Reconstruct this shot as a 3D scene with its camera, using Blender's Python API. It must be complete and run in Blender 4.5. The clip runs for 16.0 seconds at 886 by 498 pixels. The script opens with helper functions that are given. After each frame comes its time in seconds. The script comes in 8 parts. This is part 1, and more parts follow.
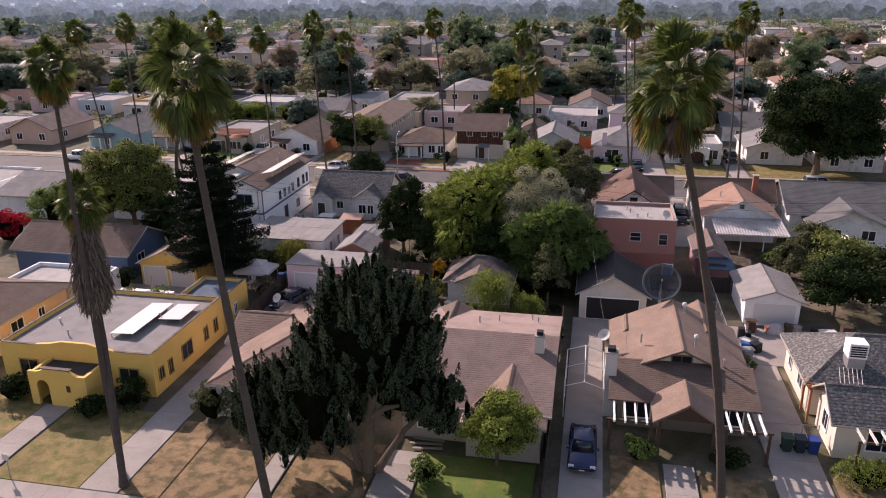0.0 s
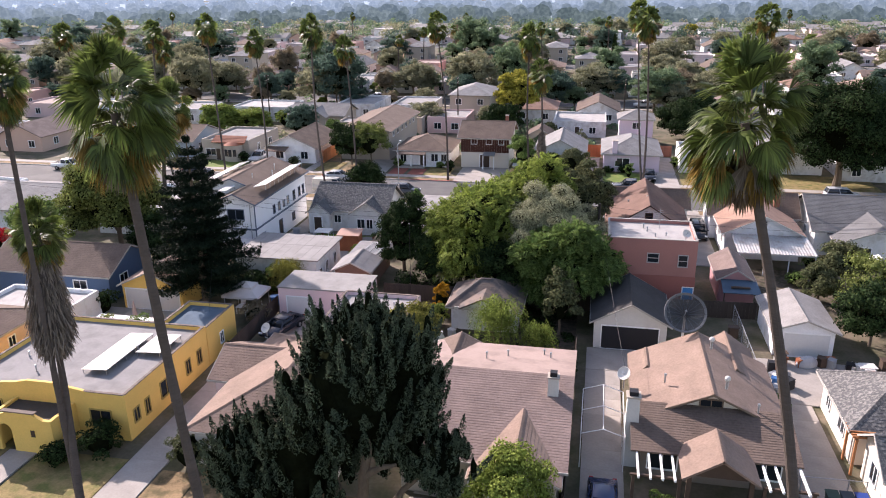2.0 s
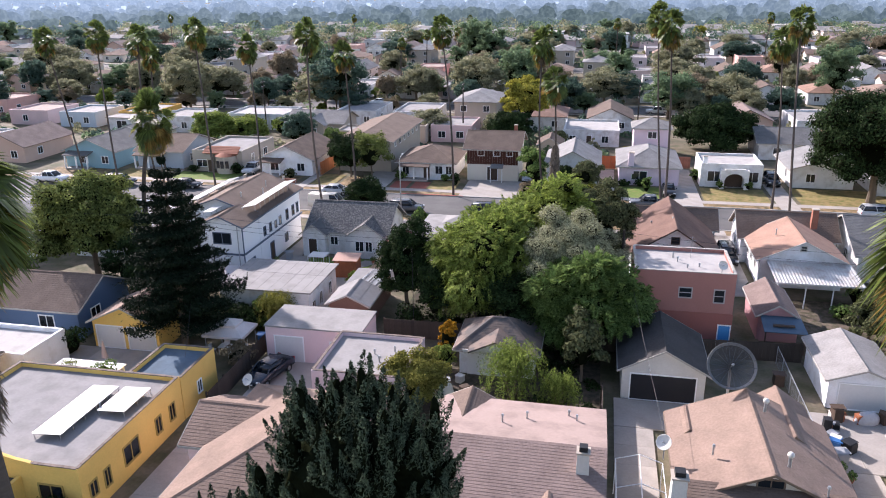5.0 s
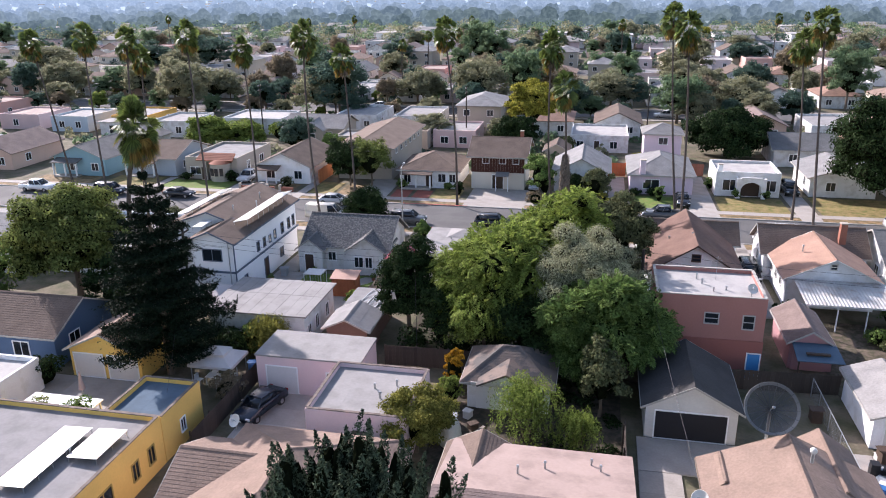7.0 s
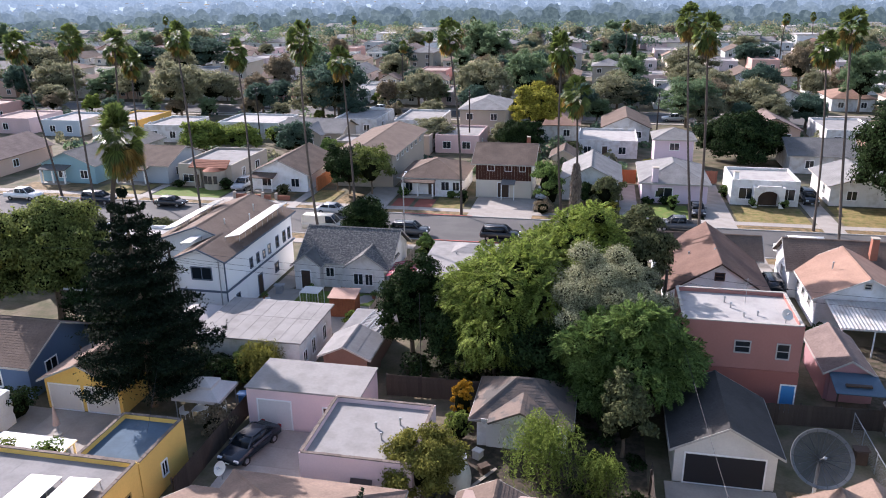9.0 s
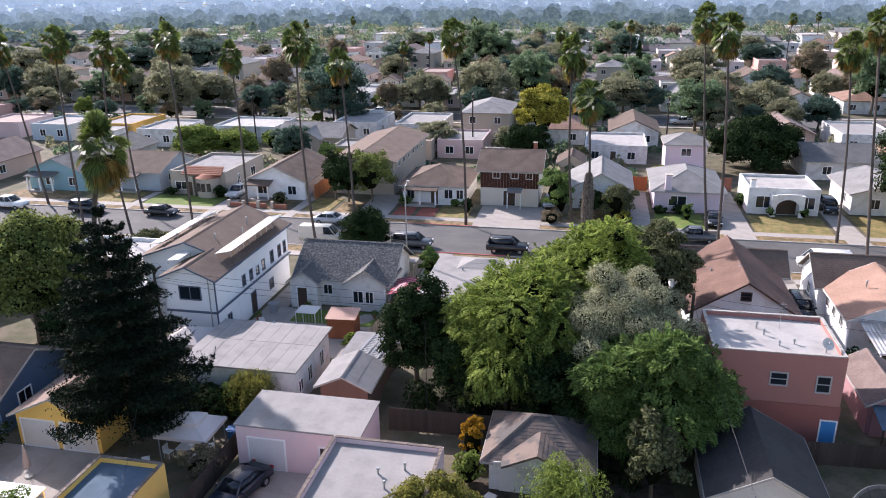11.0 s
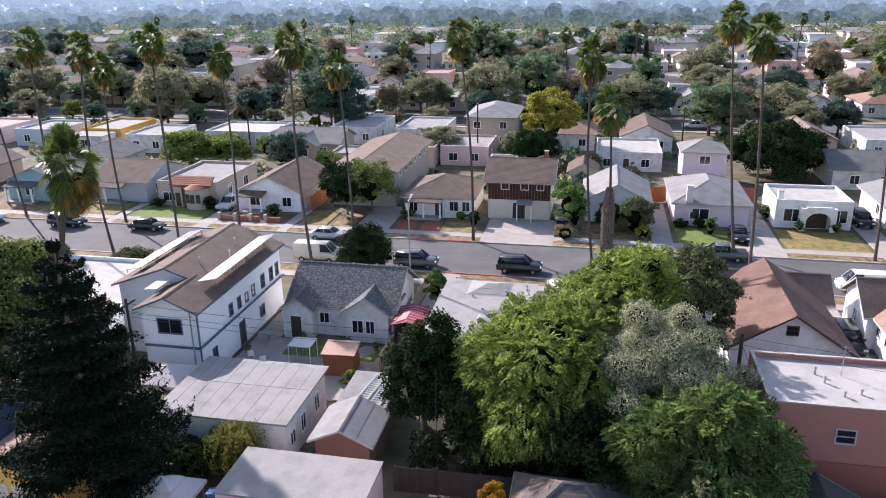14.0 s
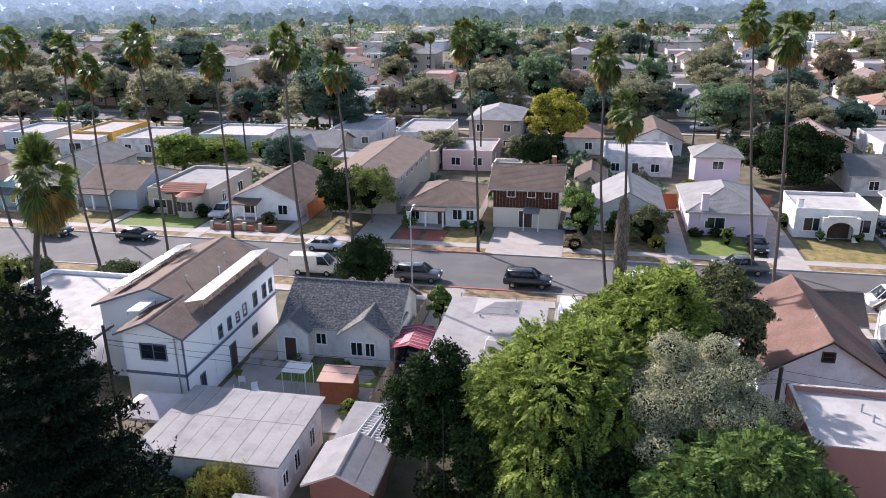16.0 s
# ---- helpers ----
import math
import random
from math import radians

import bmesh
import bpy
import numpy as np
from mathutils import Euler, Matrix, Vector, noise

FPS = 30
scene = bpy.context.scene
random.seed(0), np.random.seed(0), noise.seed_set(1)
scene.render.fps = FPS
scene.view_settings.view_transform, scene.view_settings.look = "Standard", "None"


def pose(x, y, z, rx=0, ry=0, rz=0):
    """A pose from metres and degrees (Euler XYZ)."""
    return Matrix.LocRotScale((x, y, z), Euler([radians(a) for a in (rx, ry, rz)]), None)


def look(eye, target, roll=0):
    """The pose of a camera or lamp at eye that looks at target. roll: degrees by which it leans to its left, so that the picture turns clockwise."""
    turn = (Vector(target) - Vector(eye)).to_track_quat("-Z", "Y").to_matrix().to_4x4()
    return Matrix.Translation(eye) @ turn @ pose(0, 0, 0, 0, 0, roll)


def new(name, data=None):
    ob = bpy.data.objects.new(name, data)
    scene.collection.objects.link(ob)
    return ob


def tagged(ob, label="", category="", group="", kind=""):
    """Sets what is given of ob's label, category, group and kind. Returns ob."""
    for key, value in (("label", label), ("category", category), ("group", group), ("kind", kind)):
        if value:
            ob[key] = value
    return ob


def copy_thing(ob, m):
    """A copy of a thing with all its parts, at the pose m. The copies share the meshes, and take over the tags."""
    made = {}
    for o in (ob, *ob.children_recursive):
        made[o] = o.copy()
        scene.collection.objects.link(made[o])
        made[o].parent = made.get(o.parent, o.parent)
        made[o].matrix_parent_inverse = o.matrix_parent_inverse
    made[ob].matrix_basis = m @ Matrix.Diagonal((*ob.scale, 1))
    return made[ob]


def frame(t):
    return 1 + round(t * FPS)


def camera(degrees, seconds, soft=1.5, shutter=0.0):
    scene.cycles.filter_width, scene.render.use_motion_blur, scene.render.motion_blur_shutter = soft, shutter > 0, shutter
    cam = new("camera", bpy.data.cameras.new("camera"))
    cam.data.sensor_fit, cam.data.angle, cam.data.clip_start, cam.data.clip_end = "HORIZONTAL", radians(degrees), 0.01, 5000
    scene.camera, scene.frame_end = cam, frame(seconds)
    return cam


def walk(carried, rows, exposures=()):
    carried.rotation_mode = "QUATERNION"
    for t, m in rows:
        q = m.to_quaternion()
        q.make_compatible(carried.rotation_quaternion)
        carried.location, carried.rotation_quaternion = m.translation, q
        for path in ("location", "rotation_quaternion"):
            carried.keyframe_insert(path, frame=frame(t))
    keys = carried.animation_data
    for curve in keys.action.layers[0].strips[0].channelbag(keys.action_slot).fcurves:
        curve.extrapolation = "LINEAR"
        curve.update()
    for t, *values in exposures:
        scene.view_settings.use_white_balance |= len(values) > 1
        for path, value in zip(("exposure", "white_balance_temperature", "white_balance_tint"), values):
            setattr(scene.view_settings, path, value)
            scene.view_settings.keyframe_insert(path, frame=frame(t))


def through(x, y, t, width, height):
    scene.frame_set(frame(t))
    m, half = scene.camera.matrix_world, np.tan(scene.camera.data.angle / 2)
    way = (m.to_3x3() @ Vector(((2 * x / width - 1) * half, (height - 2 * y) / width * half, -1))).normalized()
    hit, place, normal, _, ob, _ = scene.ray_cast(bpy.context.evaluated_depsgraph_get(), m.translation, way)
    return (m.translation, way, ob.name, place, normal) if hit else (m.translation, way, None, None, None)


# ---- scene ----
cam = camera(60.89, 16.0, soft=1.0)
PATH = [
    (0.0, look((0.000, 0.000, 29.160), (-1.872, 9.238, 25.821), -0.60)),
    (1.0, look((-0.515, 2.749, 29.224), (-2.410, 11.985, 25.891), -0.62)),
    (2.0, look((-1.079, 5.440, 29.269), (-2.994, 14.674, 25.942), -0.63)),
    (3.0, look((-1.688, 8.076, 29.297), (-3.618, 17.309, 25.975), -0.65)),
    (4.0, look((-2.336, 10.660, 29.309), (-4.277, 19.892, 25.992), -0.67)),
    (5.0, look((-3.016, 13.194, 29.307), (-4.966, 22.426, 25.994), -0.69)),
    (6.0, look((-3.724, 15.682, 29.292), (-5.678, 24.914, 25.983), -0.70)),
    (7.0, look((-4.453, 18.126, 29.266), (-6.410, 27.358, 25.960), -0.72)),
    (8.0, look((-5.199, 20.529, 29.230), (-7.156, 29.762, 25.927), -0.74)),
    (9.0, look((-5.955, 22.894, 29.187), (-7.910, 32.128, 25.885), -0.76)),
    (10.0, look((-6.716, 25.224, 29.137), (-8.668, 34.459, 25.836), -0.77)),
    (11.0, look((-7.476, 27.521, 29.083), (-9.423, 36.757, 25.781), -0.79)),
    (12.0, look((-8.229, 29.789, 29.025), (-10.172, 39.026, 25.721), -0.80)),
    (13.0, look((-8.970, 32.031, 28.965), (-10.907, 41.268, 25.659), -0.82)),
    (14.0, look((-9.694, 34.249, 28.905), (-11.625, 43.486, 25.596), -0.83)),
    (15.0, look((-10.394, 36.446, 28.847), (-12.320, 45.682, 25.533), -0.83)),
    (16.0, look((-11.065, 38.625, 28.792), (-12.986, 47.860, 25.472), -0.84)),
]
walk(cam, PATH, exposures=((0.0, 0.38, 7150, 36), (0.5, 0.89, 6920, 33), (1.0, 1.02, 6800, 30), (3.5, 1.12, 6420, 25), (9.0, 1.0, 6210, 23), (16.0, 1.07, 6200, 23)))

# ---- daylight: low sun ahead and to the left, clear hazy sky ----
SUN_DIR = Vector((-0.675, 0.56, 0.48)).normalized()
world = bpy.data.worlds.new("world")
scene.world = world
world.use_nodes = True
wn = world.node_tree.nodes
sky = wn.new("ShaderNodeTexSky")
sky.sky_type = 'NISHITA'
sky.sun_disc = False
sky.sun_elevation = math.asin(SUN_DIR.z)
sky.sun_rotation = math.atan2(SUN_DIR.x, SUN_DIR.y)
sky.air_density, sky.dust_density = 1.3, 1.3
world.node_tree.links.new(sky.outputs[0], wn["Background"].inputs[0])
wn["Background"].inputs[1].default_value = 0.12
sun = new("sun", bpy.data.lights.new("sun", 'SUN'))
sun.data.energy, sun.data.angle, sun.data.color = 4.6, radians(0.6), (1.0, 0.95, 0.88)
sun.matrix_world = look(SUN_DIR * 200, (0, 0, 0))

# ---- materials ----


def mat(name, col, rough=0.85, var=0.2, big=0.35, fine=5.0, bump=0.15, metal=0.0, col2=None, cut=0.5, soft=0.15,
        island=0.0, each=0.0, spec=0.25, leaf=0.0, stretch=None, see=0.0):
    """A worn surface: two scales of noise on the colour, stains in col2, fine relief, and a spread from piece to piece."""
    m = bpy.data.materials.new(name)
    m.use_nodes = True
    n, ln = m.node_tree.nodes, m.node_tree.links
    b = n["Principled BSDF"]
    b.inputs["Roughness"].default_value, b.inputs["Metallic"].default_value = rough, metal
    b.inputs["Specular IOR Level"].default_value = spec
    co = n.new("ShaderNodeTexCoord").outputs["Object"]
    if stretch:
        mp = n.new("ShaderNodeMapping")
        mp.inputs["Scale"].default_value = stretch
        ln.new(co, mp.inputs[0])
        co = mp.outputs[0]

    def noise_at(scale, detail):
        t = n.new("ShaderNodeTexNoise")
        t.inputs["Scale"].default_value, t.inputs["Detail"].default_value = scale, detail
        ln.new(co, t.inputs["Vector"])
        return t.outputs["Fac"]

    def calc(op, a, c):
        t = n.new("ShaderNodeMath")
        t.operation = op
        for i, v in enumerate((a, c)):
            if isinstance(v, (int, float)):
                t.inputs[i].default_value = v
            else:
                ln.new(v, t.inputs[i])
        return t.outputs[0]
    large, small = noise_at(big, 4.0), noise_at(fine, 6.0)
    value = calc('ADD', calc('MULTIPLY', calc('SUBTRACT', large, 0.5), 2.2 * var), 1.0)
    value = calc('ADD', value, calc('MULTIPLY', calc('SUBTRACT', small, 0.5), 1.8 * var))
    if island:
        r = n.new("ShaderNodeNewGeometry").outputs["Random Per Island"]
        value = calc('ADD', value, calc('MULTIPLY', calc('SUBTRACT', r, 0.5), 2 * island))
    if each:
        r = n.new("ShaderNodeObjectInfo").outputs["Random"]
        value = calc('ADD', value, calc('MULTIPLY', calc('SUBTRACT', r, 0.5), 2 * each))
    colour = n.new("ShaderNodeRGB")
    colour.outputs[0].default_value = (*col, 1)
    colour = colour.outputs[0]
    if col2:
        ramp = n.new("ShaderNodeMapRange")
        ramp.inputs["From Min"].default_value, ramp.inputs["From Max"].default_value = cut - soft, cut + soft
        ln.new(noise_at(big * 2.3, 5.0), ramp.inputs["Value"])
        mx = n.new("ShaderNodeMix")
        mx.data_type = 'RGBA'
        ln.new(ramp.outputs[0], mx.inputs["Factor"])
        ln.new(colour, mx.inputs["A"])
        mx.inputs["B"].default_value = (*col2, 1)
        colour = mx.outputs["Result"]
    sc = n.new("ShaderNodeVectorMath")
    sc.operation = 'SCALE'
    ln.new(colour, sc.inputs[0])
    ln.new(value, sc.inputs["Scale"])
    ln.new(sc.outputs[0], b.inputs["Base Color"])
    if see:
        b.inputs["Alpha"].default_value = 1 - see
    if bump:
        bp = n.new("ShaderNodeBump")
        bp.inputs["Strength"].default_value, bp.inputs["Distance"].default_value = bump, 0.03
        ln.new(small, bp.inputs["Height"])
        ln.new(bp.outputs[0], b.inputs["Normal"])
    if leaf:
        tr = n.new("ShaderNodeBsdfTranslucent")
        ln.new(sc.outputs[0], tr.inputs["Color"])
        mixer = n.new("ShaderNodeMixShader")
        mixer.inputs[0].default_value = leaf
        ln.new(b.outputs[0], mixer.inputs[1])
        ln.new(tr.outputs[0], mixer.inputs[2])
        ln.new(mixer.outputs[0], n["Material Output"].inputs["Surface"])
    return m


def glow(name, col, strength):
    m = bpy.data.materials.new(name)
    m.use_nodes = True
    b = m.node_tree.nodes["Principled BSDF"]
    b.inputs["Base Color"].default_value = (0, 0, 0, 1)
    b.inputs["Specular IOR Level"].default_value = 0
    b.inputs["Emission Color"].default_value = (*col, 1)
    b.inputs["Emission Strength"].default_value = strength
    return m


PAINT = {}


def paint(key, col, **kw):
    """Stucco or boarded wall paint, made once for each colour."""
    if key not in PAINT:
        PAINT[key] = mat(key, col, **{**dict(rough=0.85, var=0.07, big=0.5, fine=9, bump=0.12), **kw})
    return PAINT[key]


ASPHALT = mat("asphalt", (0.098, 0.094, 0.092), 0.9, 0.14, 0.12, 12, 0.2, col2=(0.128, 0.123, 0.118), cut=0.55, soft=0.12)
CONCRETE = mat("concrete", (0.365, 0.33, 0.295), 0.9, 0.16, 0.25, 7, 0.12, col2=(0.285, 0.258, 0.228), cut=0.56, soft=0.16, each=0.06)
KERB = mat("kerb_concrete", (0.40, 0.38, 0.35), 0.9, 0.12, 0.5, 6)
RED_KERB = mat("red_kerb_paint", (0.42, 0.10, 0.08), 0.8, 0.2, 1.0, 6)
DIRT = mat("yard_earth", (0.165, 0.135, 0.095), 0.95, 0.35, 0.2, 4, 0.5, col2=(0.085, 0.085, 0.045), cut=0.5, soft=0.14)
DRY_LAWN = mat("dry_lawn", (0.25, 0.17, 0.09), 0.95, 0.45, 0.5, 7, 0.8, col2=(0.12, 0.095, 0.045), cut=0.53, soft=0.08)
MIX_LAWN = mat("half_dry_lawn", (0.24, 0.18, 0.075), 0.95, 0.42, 0.5, 7, 0.8, col2=(0.12, 0.125, 0.035), cut=0.55, soft=0.12)
GREEN_LAWN = mat("green_lawn", (0.115, 0.17, 0.035), 0.95, 0.25, 0.5, 9, 0.6, col2=(0.2, 0.19, 0.06), cut=0.6, soft=0.12)
RED_GRAVEL = mat("red_gravel", (0.26, 0.085, 0.06), 0.95, 0.25, 0.8, 12, 0.6)
GLASS = mat("window_glass", (0.015, 0.02, 0.026), 0.06, 0.1, 1.0, 3, 0.0, spec=0.6)
WHITE = mat("white_paint", (0.84, 0.84, 0.83), 0.7, 0.06, 0.5, 8, 0.06)
OFFWHITE = mat("old_white_paint", (0.62, 0.60, 0.56), 0.8, 0.12, 0.6, 7, 0.1)
DARKWOOD = mat("dark_wood", (0.075, 0.05, 0.036), 0.7, 0.25, 1.0, 7, 0.2)
METAL = mat("galvanised_metal", (0.42, 0.43, 0.44), 0.45, 0.15, 1.0, 8, 0.1, metal=0.7)
BLACKMETAL = mat("black_iron", (0.02, 0.02, 0.022), 0.5, 0.1, 1, 6, 0.05)
PVC = mat("white_pipe", (0.75, 0.75, 0.74), 0.5, 0.05)
FASCIA = mat("weathered_trim_paint", (0.40, 0.375, 0.34), 0.8, 0.15, 0.8, 7, 0.1)
BARK = mat("tree_bark", (0.15, 0.115, 0.085), 0.95, 0.3, 1.5, 9, 0.7, stretch=(1, 1, 0.25))
PALM_BARK = mat("palm_bark", (0.092, 0.074, 0.063), 0.95, 0.28, 1.5, 9, 0.7, stretch=(0.6, 0.6, 2.5))
BRICK = mat("red_brick", (0.30, 0.125, 0.085), 0.9, 0.2, 1.0, 9, 0.3, each=0.1)
CORRUGATED = mat("corrugated_sheet", (0.50, 0.49, 0.47), 0.5, 0.15, 0.5, 5, 0.1, metal=0.3, col2=(0.36, 0.30, 0.25), cut=0.62)
RUST = mat("rusty_panel", (0.33, 0.115, 0.055), 0.85, 0.3, 0.9, 6, 0.3)
TERRACOTTA = mat("terracotta_tile", (0.33, 0.135, 0.085), 0.85, 0.22, 0.7, 5, 0.2, island=0.2)
COPING = mat("parapet_cap_clay", (0.17, 0.135, 0.115), 0.9, 0.22, 1.2, 6, 0.2, island=0.18)

# the dark one also holds tree shade, for a garage roof
SHINGLE = {k: mat(k + "_shingle", c, 0.95, 0.34, 0.7, 6.5, 0.8, island=0.16, each=0.04) for k, c in dict(
    tan=(0.235, 0.167, 0.131), brown=(0.155, 0.113, 0.09), mauve=(0.225, 0.167, 0.147), red=(0.175, 0.106, 0.083),
    orange=(0.275, 0.172, 0.128), dark=(0.055, 0.052, 0.05), slate=(0.15, 0.148, 0.145), grey=(0.23, 0.225, 0.22),
    light=(0.235, 0.225, 0.215), weathered=(0.27, 0.255, 0.24)).items()}
SHINGLE["patchy"] = mat("patchy_shingle", (0.10, 0.10, 0.10), 0.95, 0.28, 2.4, 14, 0.5, col2=(0.225, 0.215, 0.20), cut=0.54, soft=0.09, island=0.15)
SHINGLE["mended"] = mat("mended_brown_shingle", (0.19, 0.145, 0.12), 0.95, 0.2, 0.35, 9, 0.5, col2=(0.10, 0.09, 0.085), cut=0.5, soft=0.05)
ROLL = {k: mat(k + "_roll_roofing", c, 0.9, 0.14, 0.3, 5, 0.2, col2=tuple(v * 0.72 for v in c), cut=0.6, soft=0.15) for k, c in dict(
    white=(0.40, 0.38, 0.36), pale=(0.29, 0.276, 0.264), grey=(0.245, 0.236, 0.232), blue=(0.085, 0.13, 0.175), pink=(0.34, 0.255, 0.22)).items()}


def foliage(name, col, vary=0.4, through=0.3):
    return mat(name, col, 0.7, 0.18, 0.5, 3, 0.0, island=vary, spec=0.03, leaf=through)


LEAF = dict(
    juniper=foliage("juniper_needles", (0.062, 0.084, 0.052), 0.9, 0.08), pine=foliage("pine_needles", (0.012, 0.021, 0.012), 0.6, 0.05),
    bright=foliage("bright_leaves", (0.198, 0.252, 0.056), 0.6, 0.38), green=foliage("green_leaves", (0.128, 0.192, 0.056), 0.6, 0.38),
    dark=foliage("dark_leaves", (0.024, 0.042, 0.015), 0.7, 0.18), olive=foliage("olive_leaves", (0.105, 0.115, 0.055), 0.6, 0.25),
    silver=foliage("silvery_leaves", (0.32, 0.325, 0.205), 0.7, 0.38), yellow=foliage("yellowing_leaves", (0.29, 0.275, 0.05), 0.6, 0.45),
    sage=foliage("sage_leaves", (0.155, 0.185, 0.055), 0.6, 0.35), mustard=foliage("mustard_leaves", (0.19, 0.185, 0.045), 0.5, 0.35),
    amber=foliage("amber_leaves", (0.36, 0.20, 0.02), 0.35, 0.45), lime=foliage("lime_leaves", (0.165, 0.215, 0.050), 0.5, 0.45),
    russet=foliage("russet_leaves", (0.225, 0.185, 0.125), 0.4, 0.5),
    palm=mat("palm_fronds", (0.105, 0.142, 0.036), 0.45, 0.18, 0.5, 3, 0.0, island=0.6, spec=0.25, leaf=0.36),
    palm_old=foliage("yellowed_fronds", (0.235, 0.155, 0.045), 0.5, 0.35), palm_dead=foliage("dead_fronds", (0.19, 0.155, 0.125), 0.4, 0.12),
    # leaves of the far blocks, base colour lightened to carry the haze
    far_olive=foliage("hazed_olive_leaves", (0.235, 0.235, 0.145), 0.3, 0.55), far_green=foliage("hazed_green_leaves", (0.145, 0.21, 0.115), 0.3, 0.55), far_dark=foliage("hazed_dark_leaves", (0.078, 0.125, 0.095), 0.3, 0.5),
    flower=foliage("red_flowers", (0.42, 0.02, 0.03), 0.3, 0.3))

# ---- building blocks ----


def link(name, bm, material, parent=None, label=""):
    me = bpy.data.meshes.new(name)
    bm.to_mesh(me)
    bm.free()
    me.materials.append(material)
    ob = new(name, me)
    ob.parent = parent
    return tagged(ob, label) if label else ob


def part(name, bm, material, parent, label=""):
    return link(name, bm, material, parent, label)


def base(name, label, category, at=(0, 0, 0), turn=0.0, group=""):
    """An Empty at the foot of a thing, under which its parts go."""
    ob = new(name)
    ob.matrix_basis = pose(*at, 0, 0, turn)
    return tagged(ob, label, category, group)


def box(bm, x0, x1, y0, y1, z0, z1):
    v = [bm.verts.new((x, y, z)) for z in (z0, z1) for y in (y0, y1) for x in (x0, x1)]
    for q in ((0, 2, 3, 1), (4, 5, 7, 6), (0, 1, 5, 4), (1, 3, 7, 5), (3, 2, 6, 7), (2, 0, 4, 6)):
        bm.faces.new([v[i] for i in q])
    return bm


def boxes(*all_boxes):
    bm = bmesh.new()
    for b in all_boxes:
        box(bm, *b)
    return bm


def poly(bm, *points):
    return bm.faces.new([bm.verts.new(p) for p in points])


def slab(bm, pts, thick):
    """A plate under the given top outline."""
    n = (Vector(pts[1]) - Vector(pts[0])).cross(Vector(pts[2]) - Vector(pts[0])).normalized()
    if n.z < 0:
        n = -n
    top = [bm.verts.new(p) for p in pts]
    low = [bm.verts.new(Vector(p) - n * thick) for p in pts]
    bm.faces.new(top)
    bm.faces.new(low[::-1])
    for i in range(len(pts)):
        j = (i + 1) % len(pts)
        bm.faces.new((top[i], low[i], low[j], top[j]))


def tube(bm, a, b, r0, r1, sides=8, caps=True):
    a, b = Vector(a), Vector(b)
    d = (b - a).normalized()
    u = d.orthogonal().normalized()
    w = d.cross(u)
    rings = [[bm.verts.new(p + (u * math.cos(k) + w * math.sin(k)) * r) for k in (2 * math.pi * i / sides for i in range(sides))] for p, r in ((a, r0), (b, r1))]
    for i in range(sides):
        j = (i + 1) % sides
        bm.faces.new((rings[0][i], rings[0][j], rings[1][j], rings[1][i]))
    if caps:
        bm.faces.new(rings[0][::-1])
        bm.faces.new(rings[1])
    return bm


def pipe(bm, points, radii, sides=8):
    """A bent tapered limb through the points."""
    rings = []
    pts = [Vector(p) for p in points]
    for i, p in enumerate(pts):
        d = (pts[min(i + 1, len(pts) - 1)] - pts[max(i - 1, 0)]).normalized()
        u = d.cross(Vector((0.31, 0.95, 0.1))).normalized()
        w = d.cross(u)
        rings.append([bm.verts.new(p + (u * math.cos(k) + w * math.sin(k)) * radii[i]) for k in (2 * math.pi * s / sides for s in range(sides))])
    for a, b in zip(rings, rings[1:]):
        for i in range(sides):
            j = (i + 1) % sides
            bm.faces.new((a[i], a[j], b[j], b[i]))
    bm.faces.new(rings[0][::-1])
    bm.faces.new(rings[-1])
    return bm


def quads(name, corners, material, parent=None):
    """One mesh of many loose four-cornered leaves; corners: n x 4 x 3."""
    c = np.asarray(corners, dtype=np.float32).reshape(-1, 3)
    k = len(c) // 4
    me = bpy.data.meshes.new(name)
    me.vertices.add(4 * k)
    me.vertices.foreach_set("co", c.ravel())
    me.loops.add(4 * k)
    me.loops.foreach_set("vertex_index", np.arange(4 * k, dtype=np.int32))
    me.polygons.add(k)
    me.polygons.foreach_set("loop_start", np.arange(0, 4 * k, 4, dtype=np.int32))
    me.update()
    me.materials.append(material)
    ob = new(name, me)
    ob.parent = parent
    return ob


def unit(v):
    return v / np.maximum(np.linalg.norm(v, axis=-1, keepdims=True), 1e-9)


def leaves(rng, at, out, size, up=0.0, long=1.7):
    """Lozenge leaves at the points, facing roughly out, spread in size."""
    n = len(at)
    face = unit(out + rng.normal(0, 0.55, (n, 3)))
    side = unit(np.cross(face, rng.normal(0, 1, (n, 3)) + np.array([0, 0, 1e-3])))
    along = np.cross(face, side)
    if up:
        along = unit(along + np.array([0, 0, up]))
        side = unit(np.cross(along, face))
    s = size * rng.uniform(0.6, 1.35, (n, 1))
    return np.stack([at - along * s * long * 0.5, at + side * s * 0.5, at + along * s * long * 0.5, at - side * s * 0.5], 1)


# ---- ground ----
g = bmesh.new()
poly(g, (-4000, -600, -0.03), (4000, -600, -0.03), (4000, 5000, -0.03), (-4000, 5000, -0.03))
tagged(link("ground", g, DIRT), "bare brown yard earth under the whole neighbourhood", "ground", kind="structure")


def strip(name, label, x0, x1, y0, y1, z, material, category, thick=0.12):
    return tagged(link(name, boxes((x0, x1, y0, y1, z - thick, z)), material), label, category, kind="structure")


